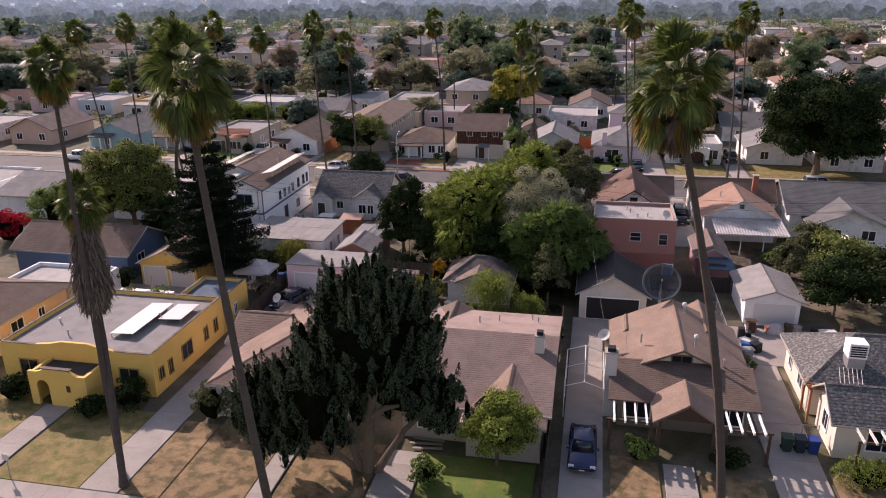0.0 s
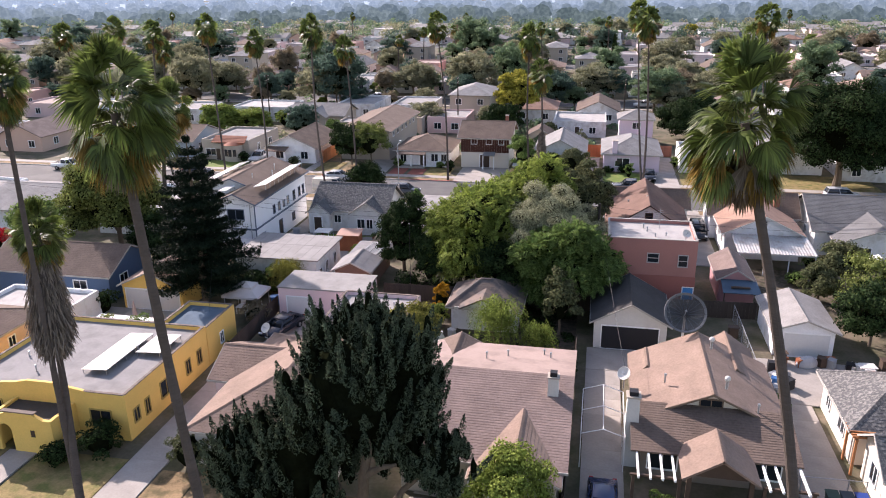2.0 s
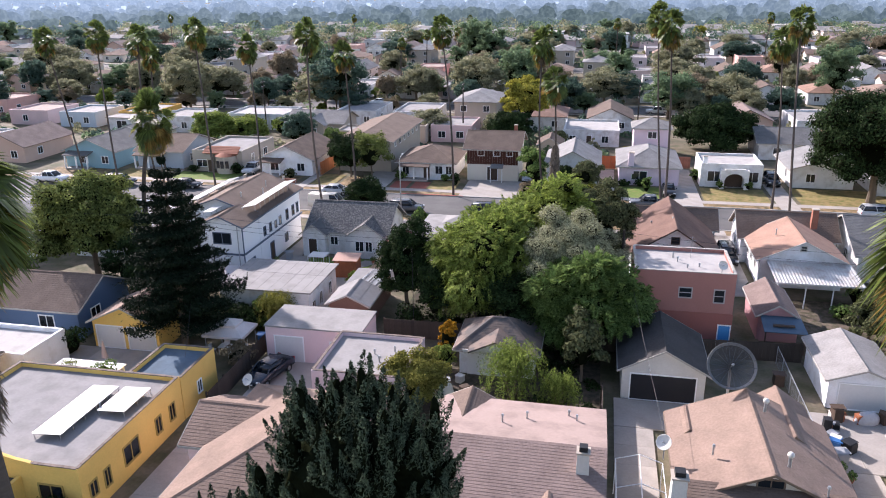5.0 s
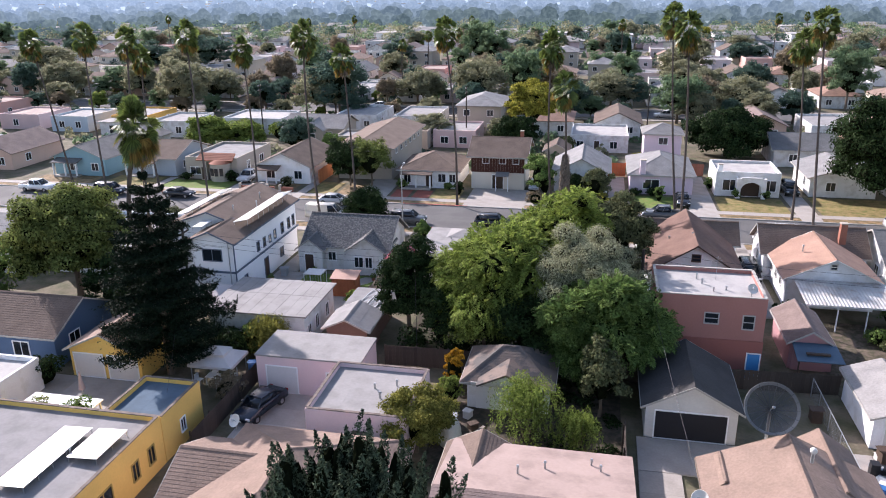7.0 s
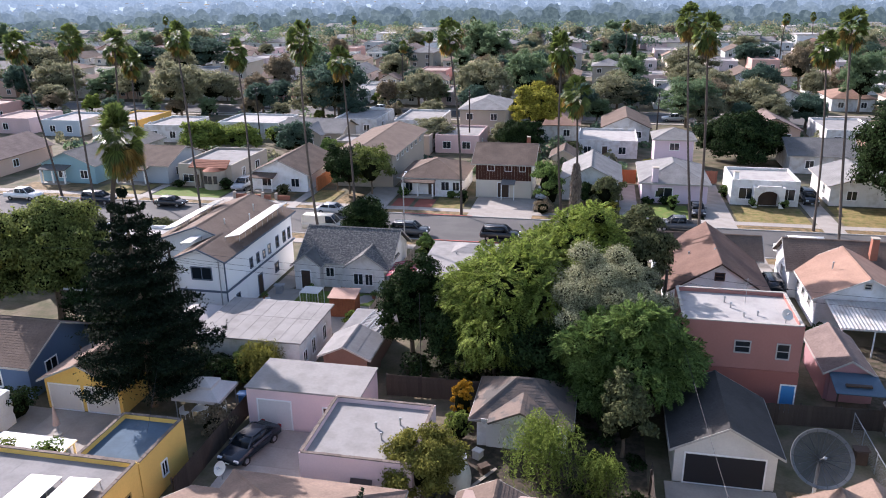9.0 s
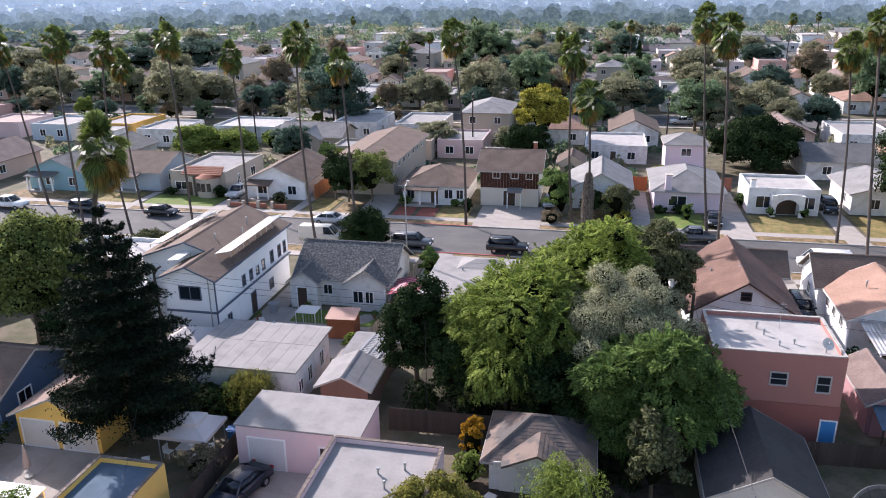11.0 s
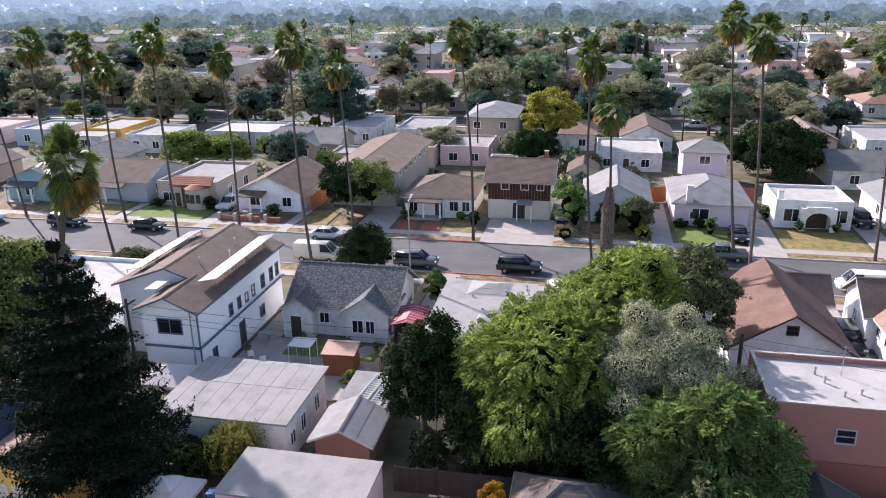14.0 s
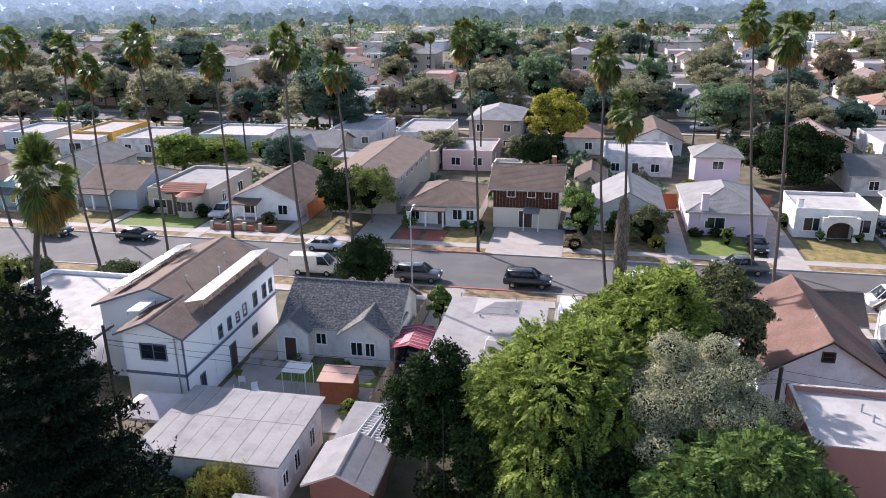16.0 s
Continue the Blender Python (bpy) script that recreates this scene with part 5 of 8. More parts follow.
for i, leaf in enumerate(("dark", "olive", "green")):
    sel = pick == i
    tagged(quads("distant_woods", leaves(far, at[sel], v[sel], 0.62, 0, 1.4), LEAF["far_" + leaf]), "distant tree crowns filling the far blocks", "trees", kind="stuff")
for wall, roofing, sd in ((WHITEW, ROLL["white"], 1), (PINKW, SHINGLE["weathered"], 2), (CREAM, SHINGLE["light"], 3)):
    fr = random.Random(sd)
    lower, upper = bmesh.new(), bmesh.new()
    for k in range(95):
        hy = 392 + 90 * fr.random()
        hx = fr.uniform(-0.97, 0.42) * hy
        tall = fr.choice((3.2, 3.4, 3.6, 6.0))
        box(lower, hx - 4.5, hx + 4.5, hy - 6, hy + 6, 0, tall)
        box(upper, hx - 5, hx + 5, hy - 6.5, hy + 6.5, tall, tall + 0.4)
        if sd > 1:
            slope(upper, (hx - 5, hy - 6.5, tall + 0.4), (hx + 5, hy - 6.5, tall + 0.4), (hx + 4, hy, tall + 2), (hx - 4, hy, tall + 2), 3)
    tagged(link("distant_houses", lower, wall), "distant pale house walls among trees", "houses", kind="stuff")
    tagged(link("distant_roofs", upper, roofing), "distant pale flat roofs among trees", "roofs", kind="stuff")

# hazy distance: glowing rows of treetops and pale roofs, haze put into the colour, paler and bluer the farther they
# stand


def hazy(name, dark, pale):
    """A glow that puts the haze of far air into the crowns, each of its own tone, mottled with painted lit and shaded
    clumps.
    """
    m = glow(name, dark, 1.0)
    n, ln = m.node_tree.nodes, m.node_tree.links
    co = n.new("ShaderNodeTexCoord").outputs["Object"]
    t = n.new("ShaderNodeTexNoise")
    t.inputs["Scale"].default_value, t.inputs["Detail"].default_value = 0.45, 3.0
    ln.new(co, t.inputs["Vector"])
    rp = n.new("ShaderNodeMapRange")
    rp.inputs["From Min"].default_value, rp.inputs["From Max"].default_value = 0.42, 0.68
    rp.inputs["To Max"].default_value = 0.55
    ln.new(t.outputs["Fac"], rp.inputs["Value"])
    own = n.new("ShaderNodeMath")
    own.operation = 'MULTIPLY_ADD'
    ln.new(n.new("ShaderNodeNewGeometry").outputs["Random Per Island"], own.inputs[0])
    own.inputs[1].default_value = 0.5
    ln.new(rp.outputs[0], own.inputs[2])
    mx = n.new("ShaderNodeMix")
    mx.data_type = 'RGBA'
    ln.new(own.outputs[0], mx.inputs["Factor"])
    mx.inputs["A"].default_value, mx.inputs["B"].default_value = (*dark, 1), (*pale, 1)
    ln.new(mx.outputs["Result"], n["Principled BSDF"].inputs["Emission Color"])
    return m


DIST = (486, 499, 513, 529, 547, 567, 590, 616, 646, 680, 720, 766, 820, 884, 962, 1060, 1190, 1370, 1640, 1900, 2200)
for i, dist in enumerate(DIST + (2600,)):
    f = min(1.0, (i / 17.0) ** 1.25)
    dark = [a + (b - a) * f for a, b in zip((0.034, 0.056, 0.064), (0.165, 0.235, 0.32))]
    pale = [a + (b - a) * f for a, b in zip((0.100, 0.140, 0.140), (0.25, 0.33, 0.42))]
    hz = random.Random(900 + i)
    span = dist * radians(92)
    skin = bmesh.new()

    def on_arc(s, z, near=0.0):
        a = radians(-58) + s / dist
        return (-8 + (dist - near) * math.sin(a), 30 + (dist - near) * math.cos(a), z)
    steps = 240
    low = 3.0 if dist < 1700 else 14 if dist < 2500 else 120
    for k in range(steps):
        s0, s1 = span * k / steps, span * (k + 1) / steps
        top0, top1 = [low + (9 * math.sin(q * 0.004) + 5 * math.sin(q * 0.013 + 1) if dist > 2500 else 0.0) for q in (s0, s1)]
        poly(skin, on_arc(s0, -1), on_arc(s1, -1), on_arc(s1, top1), on_arc(s0, top0))
    roofs = bmesh.new()
    if dist < 1700:
        for k in range(int(span / 6.0)):
            s0, rad = hz.uniform(0, span), hz.uniform(2.2, 6.0) * (1.0 + 0.35 * (hz.random() < 0.2))
            mid = hz.uniform(2.5, 5.5) + (hz.uniform(2, 6) if hz.random() < 0.22 else 0.0)
            near = hz.uniform(0.2, 8.0)
            tall = rad * hz.uniform(0.7, 1.15)
            poly(skin, *[on_arc(s0 + rad * math.cos(q) * w, mid + tall * math.sin(q) * w, near) for q, w in ((2 * math.pi * j / 18, hz.uniform(0.82, 1.1)) for j in range(18))])
        for k in range(int(span / 26)):
            s0, wide, near, z0 = hz.uniform(0, span), hz.uniform(3, 8), hz.uniform(0.0, 8.4), hz.uniform(3.4, 6.0)
            poly(roofs, on_arc(s0, 0, near), on_arc(s0 + wide, 0, near), on_arc(s0 + wide, z0, near), on_arc(s0, z0, near))
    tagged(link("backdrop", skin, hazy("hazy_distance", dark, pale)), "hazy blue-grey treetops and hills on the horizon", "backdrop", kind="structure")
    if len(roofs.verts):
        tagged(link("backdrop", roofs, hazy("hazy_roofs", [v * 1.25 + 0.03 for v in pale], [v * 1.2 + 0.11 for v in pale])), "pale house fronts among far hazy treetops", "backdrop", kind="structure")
    else:
        roofs.free()

# the row behind the far side of the street
OCHRE = paint("ochre_stucco", (0.66, 0.38, 0.10))
PINK2 = paint("dusty_pink_stucco", (0.60, 0.44, 0.43), var=0.12)
house("ochre flat-roofed house with pale parapet", -109.0, -100.6, 164.5, 177, 3.3, "flat", 0, OCHRE, ROLL["pale"], cap=OCHRE, wins=[("S", -106, 0.9, 1.2, 1.2), ("E", 168, 1, 1.1, 1.3), ("E", 173, 1, 1.1, 1.3)])
house("low pale porch before an ochre house", -108.4, -101.4, 159.4, 164.0, 2.7, "low", 0, FARWHITE, ROLL["pale"], 0.3, name="porch", category="porch", wins=[("S", -105, 0.2, 2.4, 1.9)])
house("pale flat-roofed house with a high parapet", -96.2, -87.8, 159.2, 170.5, 3.4, "flat", 0, FARWHITE, ROLL["pale"], cap=FARWHITE, wins=[("S", -94, 0.9, 1.2, 1.3), ("S", -90, 0.9, 1.2, 1.3), ("E", 163, 1, 1.0, 1.2)])
house("long pale flat-roofed house", -83.0, -69.8, 165.0, 176, 3.3, "flat", 0, FARWHITE, ROLL["white"], cap=FARWHITE, wins=[("S", -80, 0.9, 1.4, 1.2), ("S", -76.4, 0.9, 1.0, 1.2), ("S", -72, 0.9, 1.4, 1.2)])
house("pale blue-white flat-roofed house", -122.2, -113.2, 162.0, 173, 3.3, "flat", 0, paint("chalky_blue_stucco", (0.46, 0.52, 0.57)), ROLL["pale"], cap=FARWHITE, wins=[("S", -119.6, 0.9, 1.2, 1.3), ("S", -115.6, 0.9, 1.2, 1.3)])
house("rose stucco house with flat roof", -136, -126, 163.0, 174, 3.3, "flat", 0, PINK2, ROLL["pink"], cap=PINK2, wins=[("S", -132, 0.9, 1.2, 1.3)])
house("dull grey-roofed house behind a blue bungalow", -96.0, -86.4, 141.0, 150.0, 2.9, "gy", 1.7, GREYW, SHINGLE["slate"], 0.45, wins=[("S", -91, 0.9, 1.2, 1.2)])
house("taupe bungalow with a pale grey gabled roof", -66.2, -54.2, 158.6, 167.5, 3.0, "gx", 1.8, TAUPE, SHINGLE["light"], 0.5, wins=[("S", -57, 0.9, 1.2, 1.2), ("E", 162, 0.9, 1.0, 1.2)])
house("gabled front bay of a taupe bungalow", -62.4, -57.6, 156.6, 163.0, 2.9, "gy", 1.5, TAUPE, SHINGLE["light"], 0.4, name="house_bay", wins=[("S", -60.0, 0.9, 1.6, 1.2)])
house("low flat-roofed taupe garage", -53.4, -46.6, 152.0, 158.4, 2.7, "flat", 0, TAUPE, ROLL["grey"], cap=TAUPE, name="garage", category="garage", wins=[("S", -50, 0.05, 2.6, 2.1, "white_garage")])
house("brown flat-roofed house behind an apartment house", -46.0, -36.2, 155.0, 165.0, 3.4, "flat", 0, paint("drab_stucco", (0.42, 0.36, 0.31)), ROLL["pink"], cap=TAUPE, wins=[("S", -43, 0.9, 1.2, 1.2), ("E", 159, 0.9, 1.2, 1.2)])
house("pale pink flat-roofed house with parapet", -35.6, -27.4, 157.2, 167.6, 3.3, "flat", 0, PINK2, ROLL["pale"], cap=PINK2, wins=[("S", -33.4, 0.9, 1.4, 1.2), ("S", -29.8, 0.9, 1.4, 1.2), ("E", 161, 0.9, 1.0, 1.2)])
house("small cream garage behind a brown house", -26.6, -22.2, 150.0, 155.5, 2.5, "flat", 0, CREAM, ROLL["pale"], cap=CREAM, name="garage", category="garage", wins=[("S", -24.4, 0.05, 2.4, 2.0, "white_garage")])
house("long white flat-roofed house with many vents", -9.8, 0.6, 157.0, 169.0, 3.1, "flat", 0, FARWHITE, ROLL["white"], cap=FARWHITE, wins=[("S", -8.0, 0.8, 1.2, 1.2), ("S", -5.0, 0.1, 0.9, 2.0, "door"), ("S", -2.0, 0.8, 1.2, 1.2)])
house("brown gabled shed behind a grey house", -13.6, -9.6, 146.0, 151.5, 2.4, "gy", 1.1, TAUPE, SHINGLE["brown"], 0.35, name="shed", category="shed")
house("grey-roofed house behind a ficus", 24.0, 34.0, 150.0, 160.0, 3.0, "gx", 1.8, FARWHITE, SHINGLE["slate"], 0.5, wins=[("S", 27, 0.9, 1.2, 1.2), ("S", 31, 0.9, 1.2, 1.2)])
house("pale house with a red tiled roof", 36.0, 46.0, 152.0, 163.0, 3.0, "hip", 1.6, FARWHITE, SHINGLE["orange"], 0.5, wins=[("S", 39, 0.9, 1.2, 1.2)])

# ---- near street verge, walks, drives and lawns ----
paving("pavement", "pale concrete pavement in square slabs", -60, 30, 31.9, 33.5, 1.5, "x")
strip("verge", "dry grass verge beside the kerb", -60, 30, 29.7, 31.88, 0.07, DRY_LAWN, "verge", 0.1)


def lawn(label, x0, x1, y0, y1, material, z=0.05):
    """A lawn with a slightly uneven edge and swell."""
    bm = bmesh.new()
    nx, ny = max(2, int((x1 - x0) / 0.8)), max(2, int((y1 - y0) / 0.8))
    grid = [[bm.verts.new((x0 + (x1 - x0) * i / nx, y0 + (y1 - y0) * j / ny, z + 0.05 * noise.noise((x0 + i * 0.37, y0 + j * 0.37, 0)) * (0 < i < nx) * (0 < j < ny))) for i in range(nx + 1)] for j in range(ny + 1)]
    for j in range(ny):
        for i in range(nx):
            bm.faces.new((grid[j][i], grid[j][i + 1], grid[j + 1][i + 1], grid[j + 1][i]))
    return tagged(link("lawn", bm, material), label, "lawn", kind="structure")


lawn("half-dry front lawn of a yellow house", -36.2, -29.9, 33.6, 42.4, MIX_LAWN)
lawn("half-dry front lawn beside a curved walk", -46, -38.6, 33.6, 43.5, MIX_LAWN)
lawn("dry brown front lawn", -24.4, -19.4, 33.6, 42.5, DRY_LAWN)
lawn("dry brown front lawn under a juniper", -17.8, -12.4, 33.6, 41.5, DRY_LAWN)
lawn("green front lawn behind a white fence", -9.4, -2.4, 34, 41, GREEN_LAWN)
lawn("dry brown front lawn before a craftsman bungalow", 2.2, 5.2, 33.6, 43, DRY_LAWN)
lawn("dry brown front lawn beside a walk", 7.6, 11.4, 33.6, 42, DRY_LAWN)
lawn("dry brown front lawn with a hedge", 15.6, 26, 33.6, 43.5, DRY_LAWN)
paving("walkway", "pale concrete walk to a front door", -38.5, -36.4, 33.6, 42, 1.6, "y", "walkway")
paving("driveway", "long pale concrete driveway", -29.8, -27.2, 33.6, 56, 4.5, "y", "driveway")
lawn("dry brown lawn beside a driveway", -27.1, -24.5, 33.6, 41.8, DRY_LAWN)
paving("walkway", "narrow pale concrete walk", -19.3, -18.0, 33.6, 41, 1.6, "y", "walkway")
paving("walkway", "concrete steps and walk with scattered planks", -12.2, -9.6, 33.6, 41, 1.4, "y", "walkway")
paving("driveway", "pale concrete driveway to a garage", -0.9, 1.75, 33.6, 60.2, 2.2, "y", "driveway")
paving("yard", "pale concrete apron before a garage", -0.9, 5.6, 60.25, 64.1, 3.0, "x", "yard")
paving("walkway", "pale concrete walk to a porch", 5.5, 7.4, 33.6, 42.6, 1.6, "y", "walkway")
paving("driveway", "pale concrete driveway beside a white house", 12.1, 15.3, 33.6, 57.5, 2.2, "y", "driveway")
paving("yard", "bright concrete yard before a white garage", 12.1, 22.5, 57.55, 64.6, 2.6, "x", "yard")
paving("yard", "pale concrete parking yard", -28.4, -22.6, 56.6, 65.1, 2.4, "y", "yard")
paving("yard", "concrete yard between garages", -46.5, -36.0, 57.5, 64.6, 2.6, "x", "yard")
paving("yard", "concrete yard behind a bungalow", -38.0, -26.5, 80.4, 89.6, 2.6, "x", "yard")
paving("driveway", "concrete driveway beside a two-storey house", -38.0, -35.9, 89.7, 107.3, 2.4, "y", "driveway")
paving("driveway", "concrete driveway with a parked van", -14.0, -11.5, 91, 107.3, 2.4, "y", "driveway")
paving("driveway", "concrete driveway beside a red-roofed house", 10.1, 12.8, 86, 107.3, 2.4, "y", "driveway")
paving("driveway", "narrow concrete driveway with a parked van", -25.4, -23.0, 84, 107.3, 2.4, "y", "driveway")
lawn("strip of littered rear garden", 14, 24, 72, 86, mat("littered_garden_earth", (0.13, 0.10, 0.075), 0.95, 0.4, 0.9, 7, 0.8, col2=(0.065, 0.06, 0.035), cut=0.5, soft=0.1))
lawn("dry rear garden beside a satellite dish", 6.2, 12, 58.8, 64.4, DRY_LAWN)
lawn("shaded grass beside a white bungalow", -34.5, -26.5, 86.6, 89.6, GREEN_LAWN, 0.09)

# ---- main street frontages ----
paving("pavement", "pale concrete pavement in square slabs along the street", -110, 50, 119.6, 121.1, 1.6, "x")
paving("pavement", "pale concrete pavement along the near kerb", -80, 40, 103.9, 105.3, 1.6, "x")
strip("verge", "strip of dry grass between kerb and pavement", -110, 50, 117.9, 119.56, 0.07, DRY_LAWN, "verge", 0.1)
strip("verge", "strip of worn grass between kerb and pavement", -80, 40, 105.34, 107.2, 0.07, DRY_LAWN, "verge", 0.1)
for label, x0, x1, y0, y1, m in (
        ("yellow-green lawn before a mission-style house", 12.0, 21.0, 121.2, 128.5, MIX_LAWN), ("green lawn before a lilac house", 0.2, 6.2, 121.2, 127.6, GREEN_LAWN),
        ("yellow-green lawn beneath a ficus", 24.8, 40, 121.2, 130, MIX_LAWN), ("bright green lawn before a taupe house", -71.5, -60.5, 121.2, 126, GREEN_LAWN),
        ("half-dry lawn before a grey-blue house", -82, -73.5, 121.2, 127, MIX_LAWN), ("dry fenced front garden", -57.5, -49.8, 121.2, 125.8, DRY_LAWN), ("dry lawn beneath palms", -47, -43.2, 121.2, 128, MIX_LAWN),
        ("dry front lawn beneath dark trees", -42.5, -39.5, 121.2, 127, DRY_LAWN), ("dry garden bed before a grey house", -11, -3.2, 121.2, 127.5, DRY_LAWN), ("dry front lawn before a blue house", -95, -84, 121.2, 125.5, DRY_LAWN),
        ("rock garden with pale stones", -28.3, -24.0, 121.2, 126.6, MIX_LAWN)):
    lawn(label, x0, x1, y0, y1, m)
for x0, x1 in ((-34.2, -31.6), (-31.0, -28.5)):
    tagged(lawn("bed of red gravel before a white house", x0, x1, 121.2, 125.4, RED_GRAVEL), category="gravel bed")
for label, x0, x1, y0, y1 in (
        ("wide concrete driveway beside a white house", -39.2, -34.8, 117.8, 131), ("concrete forecourt before a brown house", -22.8, -14.2, 117.8, 127.8), ("pale concrete driveway to an orange gate", -2.8, -0.4, 117.8, 138),
        ("wide pale concrete driveway", 8.0, 11.6, 117.8, 140), ("pale concrete driveway beside a lawn", 21.6, 24.2, 117.8, 132), ("pale concrete driveway to an orange wall", -48.6, -47.2, 117.8, 136),
        ("pale concrete walk across a lawn", -72.9, -71.7, 117.8, 127), ("pale concrete driveway between houses", -60.0, -58.0, 117.8, 130)):
    paving("driveway", label, x0, x1, y0, y1, 2.2, "y", "driveway", 0.1)

# ---- cars ----
TYRE = mat("tyre_rubber", (0.02, 0.02, 0.02), 0.85, 0.1)
RIM = mat("alloy_rim", (0.45, 0.45, 0.46), 0.3, 0.1, metal=0.9)
LAMP = mat("headlight_lens", (0.65, 0.66, 0.68), 0.15, 0.05)
TAIL = mat("tail_light_lens", (0.35, 0.02, 0.02), 0.25, 0.05)
CAR_PAINT = {k: mat(k + "_car_paint", c, 0.25, 0.05, 1, 8, 0.0, spec=0.6) for k, c in dict(
    black=(0.018, 0.019, 0.022), blue=(0.02, 0.035, 0.09), navy=(0.012, 0.018, 0.03), silver=(0.42, 0.43, 0.44), white=(0.72, 0.72, 0.71), grey=(0.08, 0.085, 0.09), beige=(0.52, 0.49, 0.42)).items()}
SHAPES = dict(
    sedan=dict(l=4.6, w=1.8, hull=((-2.3, 0.45, 0.72), (-2.15, 0.3, 0.95), (-1.2, 0.28, 1.0), (0.9, 0.28, 0.98), (2.0, 0.3, 0.82), (2.3, 0.42, 0.62)), cab=((-1.75, 1.15), (-1.0, 0.45), 0.97, 1.43)),
    suv=dict(l=4.8, w=1.9, hull=((-2.4, 0.5, 0.95), (-2.3, 0.35, 1.1), (-1.2, 0.32, 1.12), (1.0, 0.32, 1.1), (2.1, 0.35, 1.0), (2.4, 0.5, 0.72)), cab=((-2.3, 1.3), (-2.0, 0.5), 1.08, 1.75)),
    van=dict(l=5.2, w=1.95, hull=((-2.6, 0.5, 1.0), (-2.55, 0.35, 1.25), (-1.2, 0.32, 1.25), (1.5, 0.32, 1.22), (2.3, 0.35, 1.1), (2.6, 0.5, 0.8)), cab=((-2.55, 2.05), (-2.5, 1.25), 1.2, 2.1)),
    pickup=dict(l=5.5, w=1.95, hull=((-2.75, 0.55, 1.0), (-2.7, 0.4, 1.12), (-0.9, 0.4, 1.12), (1.2, 0.4, 1.1), (2.5, 0.42, 1.02), (2.75, 0.55, 0.75)), cab=((-0.95, 1.4), (-0.8, 0.65), 1.1, 1.78)))


def hull_mesh(sh):
    bm = bmesh.new()
    rings = []
    hw = sh["w"] / 2
    n = len(sh["hull"])
    for i, (y, z0, z1) in enumerate(sh["hull"]):
        k = 0.9 if i in (0, n - 1) else 1.0
        zm = (z0 + z1) / 2
        rings.append([bm.verts.new((x * hw * k, y, z)) for x, z in ((-0.86, z0), (-1.0, z0 + 0.12), (-1.0, zm), (-0.94, z1 - 0.06), (-0.84, z1), (0.84, z1), (0.94, z1 - 0.06), (1.0, zm), (1.0, z0 + 0.12), (0.86, z0))])
    for a, b in zip(rings, rings[1:]):
        for i in range(10):
            j = (i + 1) % 10
            bm.faces.new((a[i], b[i], b[j], a[j]))
    bm.faces.new(rings[0])
    bm.faces.new(rings[-1][::-1])
    return bm


def frustum(lo, hi, hw0, hw1, z0, z1):
    bm = bmesh.new()
    a = [bm.verts.new(p) for p in ((-hw0, lo[0], z0), (hw0, lo[0], z0), (hw0, lo[1], z0), (-hw0, lo[1], z0))]
    b = [bm.verts.new(p) for p in ((-hw1, hi[0], z1), (hw1, hi[0], z1), (hw1, hi[1], z1), (-hw1, hi[1], z1))]
    for i in range(4):
        j = (i + 1) % 4
        bm.faces.new((a[i], a[j], b[j], b[i]))
    bm.faces.new(a[::-1])
    bm.faces.new(b)
    return bm


garage_stock = {}


def rounded(bm, r):
    bmesh.ops.bevel(bm, geom=list(bm.edges), offset=r, segments=3, affect="EDGES", clamp_overlap=True)
    for f in bm.faces:
        f.smooth = True
    return bm



